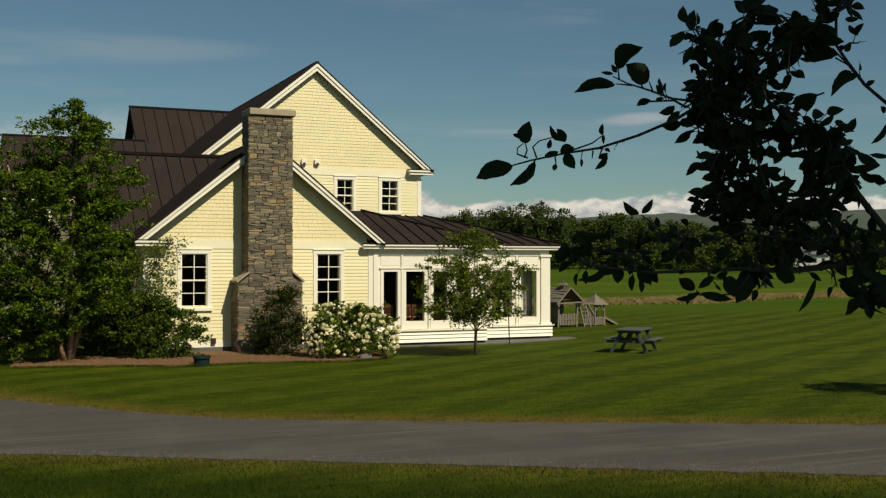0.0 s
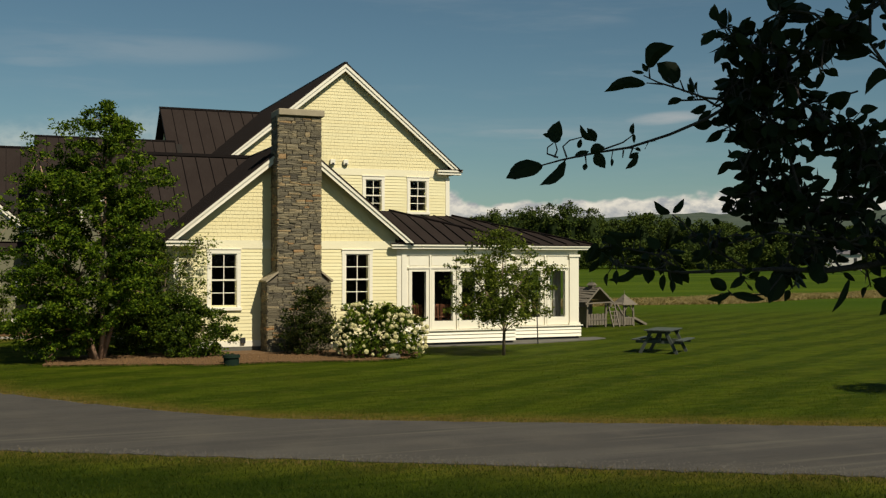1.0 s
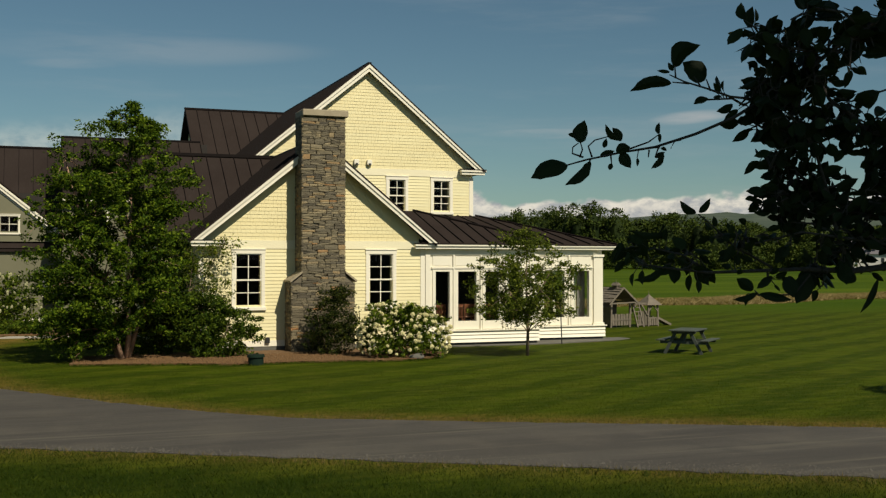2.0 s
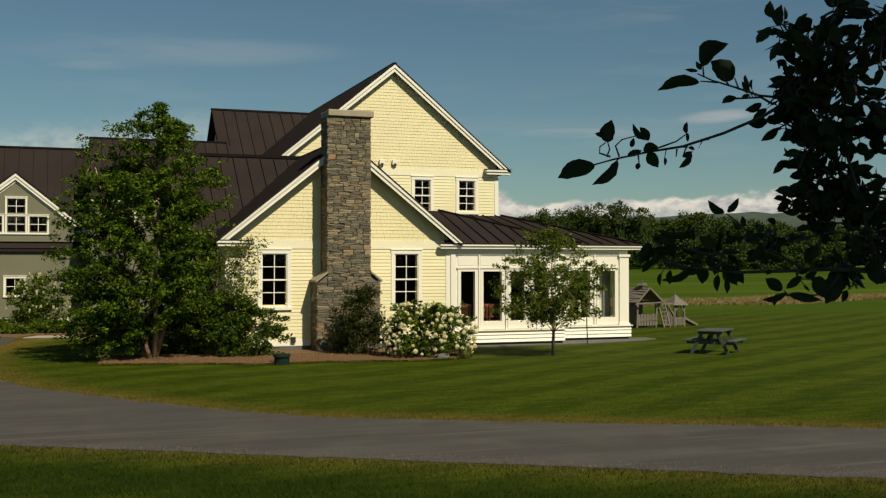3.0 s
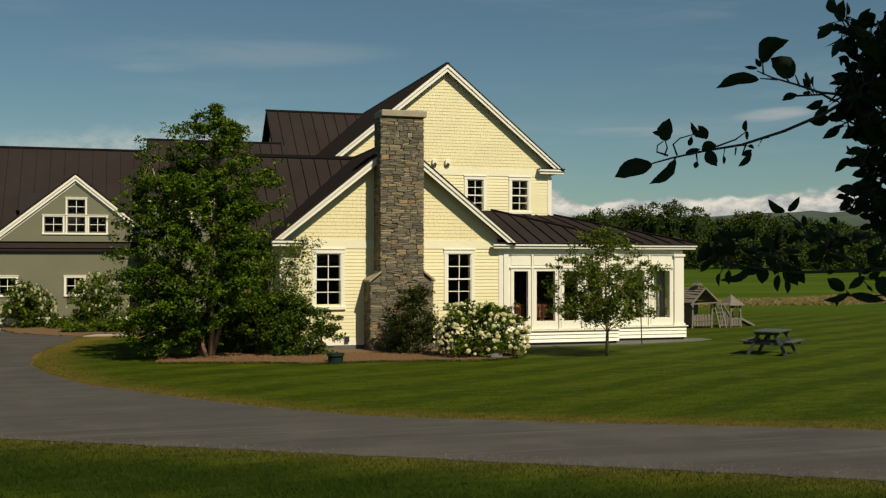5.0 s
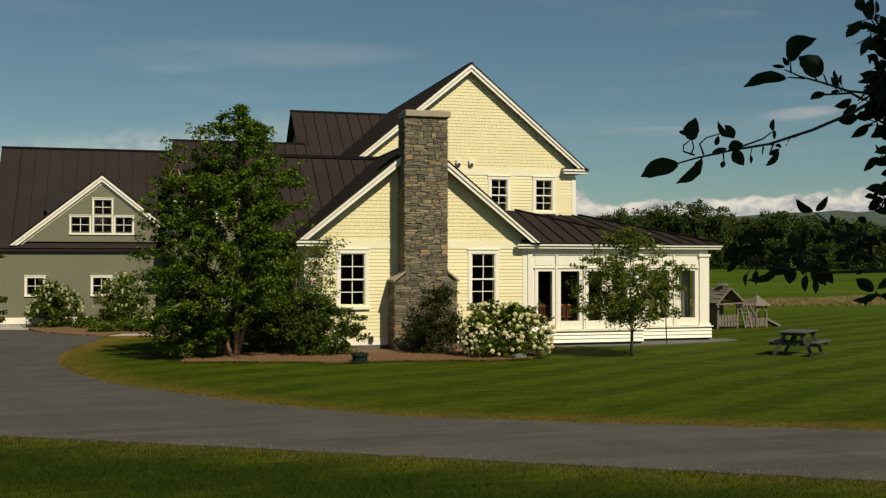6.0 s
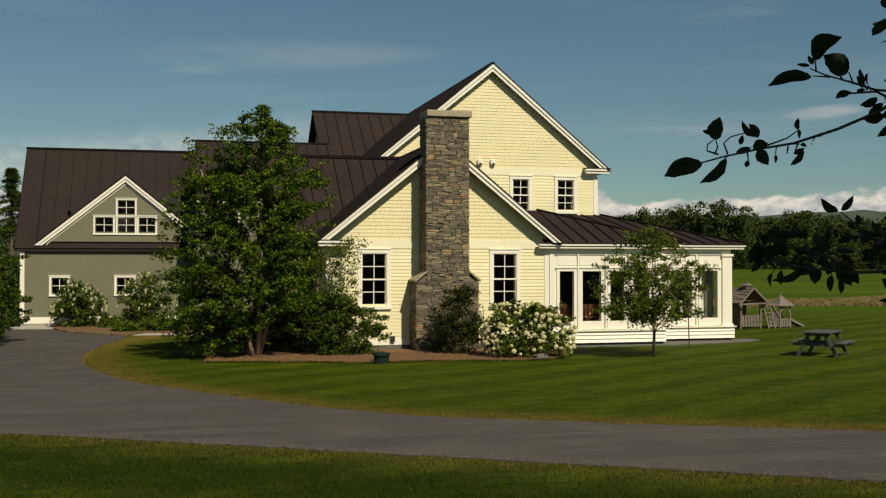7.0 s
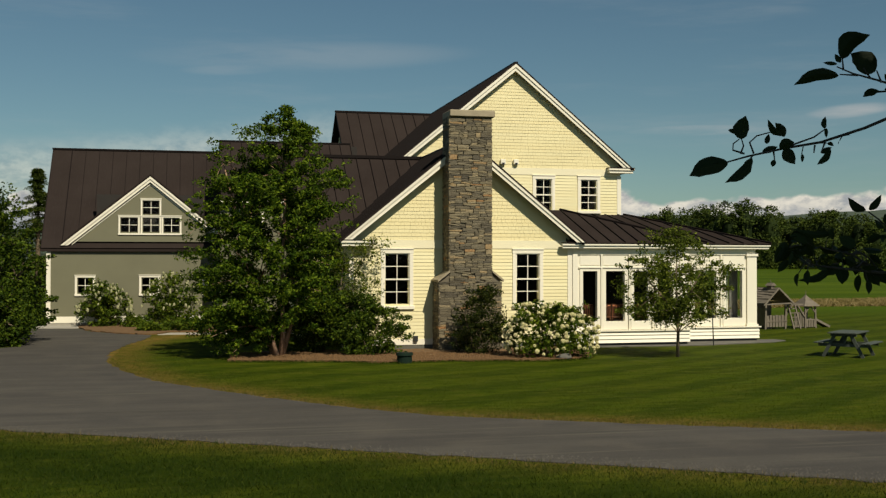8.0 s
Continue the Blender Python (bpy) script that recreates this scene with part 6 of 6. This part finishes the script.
def curtain(x0, x1):
    bm = bmesh.new()
    n = 24
    rows = []
    for z in (0.52, 2.9):
        rows.append([bm.verts.new((x0 + (x1 - x0) * i / n, 35.5 + 0.03 * math.sin(i * 1.9), z)) for i in range(n + 1)])
    for i in range(n):
        bm.faces.new((rows[0][i], rows[0][i + 1], rows[1][i + 1], rows[1][i]))
    solo("curtain", bm, M["curtain"], "grey hanging curtain inside the sunroom", "curtain")


curtain(19.0, 19.35)

# ---- the apple tree over the camera ----
apple = thing("apple_tree", (3.1, 0.9, 0), "old apple tree with a leafy bough reaching over the lawn", "apple tree")


def bough(name, pts, r0, r1, leaves, twigs, seed, reach=0.09, size=(0.03, 0.058), span=(0.1, 1.0), down=0.15):
    """A bough through pts with single leaves on stalks and short leafy twigs."""
    g = random.Random(seed)
    P = [Vector(p) for p in pts]
    bm = bmesh.new()
    tube(bm, P, [r0 + (r1 - r0) * i / (len(P) - 1) for i in range(len(P))], 7)
    limb = part(name, bm, M["apple_bark"], apple, smooth=True)

    def on(u):
        u *= len(P) - 1
        i = min(int(u), len(P) - 2)
        return P[i].lerp(P[i + 1], u - i)

    def sprig(bl, bt, at):
        d = Vector((g.gauss(0, 1), g.gauss(0, 0.7), g.gauss(-down, 0.9))).normalized()
        foot = at + d * g.uniform(0.012, 0.028)
        tube(bt, [at, foot], [0.0012, 0.0009], 4)
        d2 = (d + Vector((g.gauss(0, 0.5), g.gauss(0, 0.5), g.gauss(-0.15, 0.4)))).normalized()
        L = g.uniform(*size)
        blade(bl, foot, foot + d2 * L, L * g.uniform(0.42, 0.64), g.uniform(-0.12, 0.12), g.gauss(0, 0.7), g.uniform(0.0, 0.25), g)

    bl, bt = bmesh.new(), bmesh.new()
    for k in range(leaves):
        sprig(bl, bt, on(g.uniform(*span)))
    for k in range(twigs):
        a = on(g.uniform(*span))
        d = Vector((g.gauss(0, 1), g.gauss(0, 0.8), g.gauss(0.05, 0.9))).normalized()
        b = a + d * reach * g.uniform(0.5, 1.3)
        mid = a.lerp(b, 0.5) + Vector((0, 0, 0.008))
        tube(bt, [a, mid, b], [0.003, 0.0024, 0.0014], 5)
        for i in range(g.randint(3, 5)):
            sprig(bl, bt, mid.lerp(b, g.random()))
    if bt.verts:
        part("twig_work", bt, M["apple_bark"], limb, kind="stuff")
    else:
        bt.free()
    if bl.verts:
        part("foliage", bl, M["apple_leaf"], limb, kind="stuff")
    else:
        bl.free()
    return limb


# camera-facing plane: centimetres across and up from BO, and away through it
BO, BR, BF = Vector((0.931, 2.051, 2.897)), Vector((0.915, -0.4033, 0.0)), Vector((0.4033, 0.915, 0.0))


def on_view_plane(u, v, w=0.0):
    return BO + BR * (u / 100) + BF * (w / 100) + Vector((0, 0, v / 100))


def blade(bm, base, tip, width, bend, roll, curl, g):
    """One apple leaf: a toothed oval with a drawn-out point, bent sideways along its midrib and folded along it."""
    b, t = Vector(base), Vector(tip)
    d = t - b
    L = d.length
    d.normalize()
    # side axis across BF, so the leaf faces the camera before its roll
    s = d.cross(BF)
    s = (Matrix.Rotation(roll, 3, d) @ (s.normalized() if s.length > 0.05 else d.orthogonal().normalized()))
    n = s.cross(d)
    prof = ((0.0, 0.06), (0.07, 0.42), (0.18, 0.78), (0.32, 0.97), (0.48, 1.0), (0.64, 0.88), (0.78, 0.64), (0.89, 0.34), (0.95, 0.14), (1.0, 0.0))
    mid, lef, rig = [], [], []
    for i, (u, w) in enumerate(prof):
        m = b + d * (L * u) + s * (bend * L * math.sin(math.pi * u)) - n * (curl * L * u * u)
        mid.append(bm.verts.new(m))
        if i < len(prof) - 1:
            for side, row in ((1, lef), (-1, rig)):
                k = width * 0.5 * w * (1 + g.uniform(-0.09, 0.07))
                row.append(bm.verts.new(m + s * (side * k) + n * (0.22 * k) - d * (0.02 * L * (i % 2))))
    for i in range(len(prof) - 2):
        bm.faces.new((mid[i], mid[i + 1], lef[i + 1], lef[i]))
        bm.faces.new((mid[i + 1], mid[i], rig[i], rig[i + 1]))
    bm.faces.new((mid[-2], mid[-1], lef[-1]))
    bm.faces.new((mid[-1], mid[-2], rig[-1]))


def set_leaves(limb, rows, seed, stalk=()):
    """Single leaves placed to fit the camera's view: foot, point, width and sideways bend; stalks are thin polylines.
    """
    g = random.Random(seed)
    for u0, v0, u1, v1, width, bend in rows:
        w = g.uniform(-1.5, 1.5)
        bm = bmesh.new()
        blade(bm, on_view_plane(u0, v0, w), on_view_plane(u1, v1, w + g.uniform(-1.0, 1.0)), width / 100, bend, g.uniform(-0.25, 0.25), g.uniform(0.0, 0.12), g)
        part("leaf", bm, M["apple_leaf"], limb)
    for pts in stalk:
        bm = bmesh.new()
        tube(bm, [on_view_plane(*p) for p in pts], [0.0022 - 0.001 * i / (len(pts) - 1) for i in range(len(pts))], 5)
        part("twig", bm, M["apple_bark"], limb)


def planar(pts, w=0.0):
    return [tuple(on_view_plane(u, v, w)) for u, v in pts]


bm = bmesh.new()
tube(bm, [(3.1, 0.9, -0.1), (3.08, 0.88, 0.6), (3.0, 0.85, 1.4), (2.95, 0.9, 2.2)], [0.17, 0.14, 0.12, 0.11], 12)
part("trunk", bm, M["apple_bark"], apple, smooth=True)
for k, (pts, r) in enumerate((([(2.95, 0.9, 2.15), (2.6, 1.3, 2.6), (2.25, 1.6, 2.85), (1.96, 1.73, 2.912)], 0.05), ([(2.95, 0.9, 2.2), (2.75, 1.2, 2.9), (2.3, 1.45, 3.35), (1.95, 1.6, 3.52), (1.769, 1.67, 3.491)], 0.045),
                              ([(2.95, 0.9, 2.2), (2.8, 0.3, 3.4), (2.5, -0.2, 4.6), (2.2, -0.5, 5.6)], 0.07), ([(2.95, 0.9, 2.2), (3.3, 0.6, 3.4), (3.4, 0.0, 4.8)], 0.06), ([(2.8, 0.3, 3.4), (2.0, -0.5, 4.3), (1.2, -0.9, 5.0)], 0.045),
                              ([(2.6, 1.3, 2.6), (2.3, 1.6, 2.8), (1.928, 1.762, 2.881)], 0.03), ([(2.3, 1.45, 3.35), (2.1, 1.6, 3.25), (1.931, 1.731, 3.181)], 0.012))):
    bm = bmesh.new()
    end = (0.011, 0.007, 0.02, 0.02, 0.015, 0.009, 0.004)[k]
    tube(bm, pts, [r + (end - r) * i / (len(pts) - 1) for i in range(len(pts))], 8)
    part("limb", bm, M["apple_bark"], apple, smooth=True)
# unseen crown, added towards the sun to keep the bough in shade
g = random.Random(5)
cc = []
while len(cc) < 330:
    v = Vector((g.gauss(0, 1), g.gauss(0, 1), g.gauss(0, 1))).normalized() * g.random() ** 0.4
    p = Vector((2.0 + v.x * 2.1, -0.35 + v.y * 1.9, 5.3 + v.z * 1.35))
    if p.z > 3.5 + 0.42 * max(0.0, p.y + 0.6):
        cc.append(tuple(p))
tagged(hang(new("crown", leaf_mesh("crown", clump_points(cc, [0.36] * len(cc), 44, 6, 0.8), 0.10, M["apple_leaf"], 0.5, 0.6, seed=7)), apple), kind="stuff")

UPPER = [(1.769, 1.67, 3.491), (1.70, 1.695, 3.409), (1.609, 1.729, 3.347), (1.555, 1.761, 3.306), (1.486, 1.794, 3.242), (1.423, 1.826, 3.201), (1.372, 1.844, 3.168), (1.306, 1.883, 3.136), (1.233, 1.922, 3.110), (1.168, 1.951, 3.099), (1.102, 1.978, 3.084), (1.061, 1.99, 3.072)]
up = bough("bough", UPPER[:6], 0.0055, 0.004, 28, 14, 101, 0.06, (0.024, 0.052), span=(0.45, 1.0))
tipward = bough("bough", UPPER[5:], 0.0038, 0.0016, 4, 0, 102, 0.03, (0.012, 0.022), span=(0.35, 0.8))
set_leaves(tipward, [(14.7, 17.6, 6.9, 14.7, 4, -0.1), (19.4, 18.4, 14, 13.2, 2.3, 0.12), (17.2, 22.3, 18.3, 27, 3.2, 0.1), (16.9, 23.9, 14.6, 24.1, 1.1, 0), (25.3, 22.6, 22.3, 26, 1.4, 0.15), (25.7, 22.5, 23.8, 25.3, 1.8, -0.1), (25.7, 20.1, 27.8, 16.9, 2.6, 0), (24.7, 20.3, 27.6, 21.3, 2.3, 0.1), (21.5, 19.6, 24.5, 20.6, 1.4, 0), (33.7, 24.1, 33.9, 26.6, 1.1, 0.1), (33.6, 23.9, 33.6, 22, 0.8, 0), (32.8, 19.2, 34.9, 20.2, 1.1, 0), (34.5, 19.6, 31.6, 16.6, 1.4, 0.1), (23.8, 17.9, 23.2, 16.4, 1.1, 0), (22.3, 21.3, 22.9, 23.3, 1.1, 0)], 111,
           [[(17.9, 19.2), (15.6, 20), (15.7, 21.3), (16.9, 22.2)], [(17.1, 19.2), (17.7, 20.8), (17.3, 22.3)], [(19.7, 19.2), (18.9, 21.5), (20.3, 22.8), (23, 23.5)], [(26.6, 20.6), (31.4, 22.3), (33.6, 23.9)], [(31.6, 20.7), (31.4, 19.1)], [(23.6, 19.7), (23.8, 17.8)], [(33.6, 21.3), (32.8, 19.2)], [(19.5, 18.8), (19.1, 18.3)]])
fork = bough("bough", [(1.422, 1.825, 3.206), (1.358, 1.835, 3.21), (1.307, 1.843, 3.225), (1.262, 1.858, 3.239), (1.231, 1.864, 3.252)], 0.003, 0.0012, 2, 0, 103, size=(0.015, 0.025), span=(0.0, 0.3))
set_leaves(fork, [(36.4, 34.8, 27.6, 33, 2.6, -0.12), (36.8, 38.3, 42.4, 42.8, 3.9, 0.22), (43.4, 35.4, 38.7, 39.1, 4.8, -0.12), (35.8, 36.8, 33.3, 37.3, 0.8, 0), (36.8, 37.4, 35.8, 39.2, 1.1, 0), (43.5, 31.1, 40.2, 29.7, 1.5, -0.1), (49.1, 30.3, 45.5, 28.6, 1.8, 0.1)], 115,
           [[(44.3, 32.9), (43.4, 35.4)], [(42.3, 33.7), (40.9, 36)], [(37.1, 35.6), (36.9, 38.3)], [(39.9, 34.5), (36.4, 34.8)], [(43.5, 31.1), (48.8, 31.2)]])
top = bough("bough", [(1.555, 1.761, 3.306), (1.50, 1.765, 3.30), (1.43, 1.77, 3.31), (1.385, 1.77, 3.325), (1.366, 1.773, 3.346)], 0.004, 0.0015, 24, 11, 104, 0.05, (0.022, 0.048))
set_leaves(top, [(52.6, 46.2, 53.3, 50.8, 2.4, 0.08), (55, 44.1, 59, 47.3, 1.5, -0.12), (54.5, 43.8, 50.8, 45.6, 1.8, 0.1), (50.8, 44.9, 48, 45.1, 1.3, 0), (54.2, 43.1, 55.6, 38.1, 3.1, 0), (54.4, 40.7, 49.9, 40.9, 1.1, 0.1), (66.3, 49.8, 59.8, 45.4, 2.9, 0.12), (71, 50.5, 63.4, 51.7, 2.9, 0.1), (71.4, 47.9, 66.1, 47.4, 2.6, -0.1), (65.1, 43.6, 58, 41.5, 1.4, -0.15), (67.2, 42.4, 68.7, 45.7, 1.5, 0), (75.9, 45.5, 70.1, 37.2, 3.6, 0.1), (77.7, 44.3, 72.2, 45, 3, 0), (76.5, 40.9, 84.1, 41.3, 4, 0.1), (78.9, 46.7, 83.4, 45, 3.3, 0)], 116,
           [[(54.2, 43.1), (52.7, 46.2)], [(54.5, 42.9), (55.1, 44.3)], [(64.9, 43.5), (59.5, 41.7), (56.8, 39.6)], [(61.3, 38.4), (68.4, 41), (73.2, 41.5)], [(69.6, 44.1), (73.2, 47), (77.9, 47.9)], [(82.1, 42.3), (85.1, 39.1), (88.6, 34.6)], [(82.7, 40.3), (86, 38.4)]])
LOWER = [(1.959, 1.728, 2.912), (1.83, 1.72, 2.89), (1.704, 1.734, 2.863), (1.61, 1.766, 2.851), (1.506, 1.803, 2.855), (1.415, 1.836, 2.851), (1.322, 1.866, 2.848), (1.253, 1.888, 2.856), (1.183, 1.908, 2.865)]
low = bough("bough", LOWER[:5], 0.010, 0.005, 22, 12, 105, 0.05, (0.02, 0.045), down=-0.2)
low2 = bough("bough", LOWER[4:], 0.0045, 0.0018, 8, 2, 106, 0.035, (0.015, 0.03), down=-0.2)
set_leaves(low2, [(34.9, -3.3, 27.9, -6.5, 1.7, 0.16), (35.9, -3.2, 34, -5.6, 2.1, 0), (42.1, -3.9, 43.1, -5.3, 1.4, 0), (26.4, -2.5, 24.4, -4.9, 1.5, 0), (26.1, 1.3, 23.9, -3, 2.6, 0.1), (35.4, 3, 27.2, 4, 1.5, 0.1), (31.6, 0.1, 27.1, -1.3, 1.8, 0), (53.2, -8.6, 49.9, -6.1, 2.5, 0), (53.7, -9.1, 48.4, -10.5, 1.4, 0.1), (52, -9.4, 51.7, -11.9, 1, 0), (64.6, -5.1, 61.8, -11.4, 4.3, 0.05), (59.9, -5.6, 60.4, -10.1, 3.3, 0), (56.8, -5.7, 53.5, -8.3, 1.7, 0)], 117, [[(64.6, -5.3), (61.3, -9.5), (54.2, -9.7), (51.8, -9.3)], [(54.2, -9.7), (53.2, -8.6)], [(35.9, -3.1), (34.9, -3.3)]])
set_leaves(low, [(78.6, -6.3, 74.5, -13.3, 1.5, 0.08), (85.5, -5.6, 86.5, -9.1, 3, 0), (92.2, -4.6, 87.9, -12.5, 2.4, 0.1), (73.2, -5.1, 71.8, -7.2, 2.6, 0), (54.2, -9.4, 60.7, -10.6, 1.9, 0), (92.2, -7, 91, -12.7, 3.6, 0), (50.4, -4.4, 49.5, -5.3, 1.1, 0)], 118)
riser = bough("bough", planar([(56.8, -3.9), (52.4, -1.3), (49.4, 0.1), (46.1, 3.4), (43.5, 5.8), (41.7, 7.2)]), 0.003, 0.0013, 5, 1, 107, 0.035, (0.018, 0.035), span=(0.0, 0.55))
set_leaves(riser, [(41.5, 7.5, 37.9, 10.1, 1.8, 0.12), (41.6, 7.5, 44, 10.5, 1.5, -0.08), (45.4, 4.6, 44.7, 6.8, 1.3, 0), (48.2, -0.6, 45.6, -1.1, 1.4, 0), (53, 10.6, 56.8, 13.2, 1.2, 0), (52.7, 9.9, 53.7, 11.6, 1, 0), (56.8, 8.2, 53.2, 7.5, 1.7, 0.1)], 119)
bough("bough", [(1.928, 1.762, 2.881), (1.866, 1.754, 2.939), (1.798, 1.748, 2.997), (1.744, 1.742, 3.044), (1.688, 1.733, 3.102), (1.63, 1.753, 3.149), (1.561, 1.777, 3.208), (1.533, 1.789, 3.268)], 0.009, 0.003, 28, 18, 109, 0.06, (0.024, 0.05), span=(0.35, 1.0))
bough("bough", [(1.61, 1.766, 2.851), (1.575, 1.769, 2.922), (1.554, 1.77, 3.005), (1.526, 1.773, 3.087), (1.495, 1.788, 3.158), (1.473, 1.796, 3.217)], 0.005, 0.002, 30, 21, 110, 0.08, (0.024, 0.052))
bough("bough", [(1.744, 1.742, 3.044), (1.685, 1.747, 2.995), (1.622, 1.779, 2.983), (1.534, 1.80, 3.012), (1.453, 1.827, 3.006)], 0.004, 0.002, 23, 15, 120, 0.07, (0.024, 0.05))
bough("bough", [(1.63, 1.753, 3.149), (1.57, 1.78, 3.13), (1.50, 1.80, 3.10), (1.44, 1.82, 3.06)], 0.004, 0.0015, 16, 10, 121, 0.065, (0.024, 0.05))
bough("bough", [(1.609, 1.729, 3.347), (1.56, 1.735, 3.38), (1.50, 1.745, 3.385), (1.45, 1.76, 3.36)], 0.004, 0.0015, 8, 3, 125, 0.045, (0.028, 0.05))
bough("bough", planar([(95.8, 1.9), (85.1, 5.3), (76.7, 7.2), (66.1, 8.9), (56.8, 10.6)], 2.0), 0.004, 0.0015, 30, 18, 126, 0.055, (0.022, 0.046))
bough("bough", planar([(96.9, -1.1), (83.9, 0.1), (73.2, 1.9), (62.5, 3.4), (53, 1.1), (48.2, -0.5)], -2.0), 0.004, 0.0015, 30, 16, 127, 0.05, (0.02, 0.042))
bough("bough", planar([(43.5, -4.4), (38.7, -1.3), (32.8, 0.1), (26.8, 0.1)], 1.0), 0.0025, 0.0012, 16, 5, 128, 0.04, (0.022, 0.045))
bough("bough", planar([(62.5, 16.8), (60.1, 13.2), (57.7, 10.8), (54.2, 9.4)], 1.0), 0.0025, 0.0012, 16, 8, 129, 0.045, (0.02, 0.045))
bough("bough", planar([(92.2, -9.4), (90.4, -7), (88.6, -9.4), (87.4, -12.4)], 1.0), 0.0025, 0.0012, 14, 4, 124, 0.03, (0.025, 0.045))
bough("bough", planar([(66.6, 39.9), (61.3, 37.5), (56.8, 34.6), (54.2, 32), (51.2, 29.8)]), 0.004, 0.0018, 26, 10, 130, 0.05, (0.024, 0.048))
bough("bough", planar([(69.6, 26.8), (63.7, 28.6), (57.7, 26.8), (55.4, 24.5)], 1.5), 0.0035, 0.0015, 24, 10, 131, 0.05, (0.024, 0.048))
bough("bough", planar([(87.4, 55.4), (81.5, 49.4), (76.2, 45.3), (71.4, 41.1)], -1.0), 0.0035, 0.0015, 22, 6, 132, 0.045, (0.028, 0.052))
bough("bough", planar([(87.4, 12.6), (82.1, 19.7), (76.7, 25.3), (71.4, 28)], -1.5), 0.0035, 0.0015, 36, 18, 133, 0.05, (0.022, 0.046))
side = bough("bough", [(1.679, 1.706, 3.395), (1.675, 1.702, 3.323), (1.702, 1.698, 3.289), (1.745, 1.694, 3.244), (1.814, 1.703, 3.211), (1.931, 1.731, 3.181)], 0.003, 0.004, 4, 2, 122, 0.05, (0.02, 0.035))
set_leaves(side, [(87, 36.5, 80.9, 31.7, 2.5, -0.18), (85.1, 46.9, 87.2, 44.8, 1.4, 0), (84.8, 48.4, 87.8, 48.6, 1.3, 0), (92.4, 29.1, 93.6, 29.8, 1.7, 0), (93.4, 26.6, 89.2, 21.9, 1.4, 0.12), (93.4, 19.4, 89, 19.7, 1.2, 0), (85.8, 16.5, 92.4, 17.5, 1.9, 0), (69.9, 32.6, 73.8, 32.4, 1.7, -0.12), (73.7, 30.8, 78.6, 32.4, 3.8, -0.12), (88.6, 34.3, 90.4, 35.3, 1.1, 0), (53.2, 28, 49.9, 26, 2.3, 0.1), (58, 23.2, 53.3, 22.9, 1.2, 0.1), (62.3, 22.2, 57, 17.7, 1.9, 0.12), (56.8, 17.9, 59.4, 16.6, 1.4, 0), (82.7, 27, 85.1, 26, 1.4, 0), (81.5, 24.5, 84.9, 23.9, 1.9, 0)], 123, [[(80.3, 32.9), (73.2, 30.5), (67.2, 32)], [(66.1, 22.1), (69, 20.1), (70.2, 21.3)], [(58, 24.8), (62.5, 23.6), (63.7, 22.7)], [(86.8, 36.2), (85.7, 36.9)], [(82.7, 19.1), (86, 17.1), (92.2, 13.2)]])
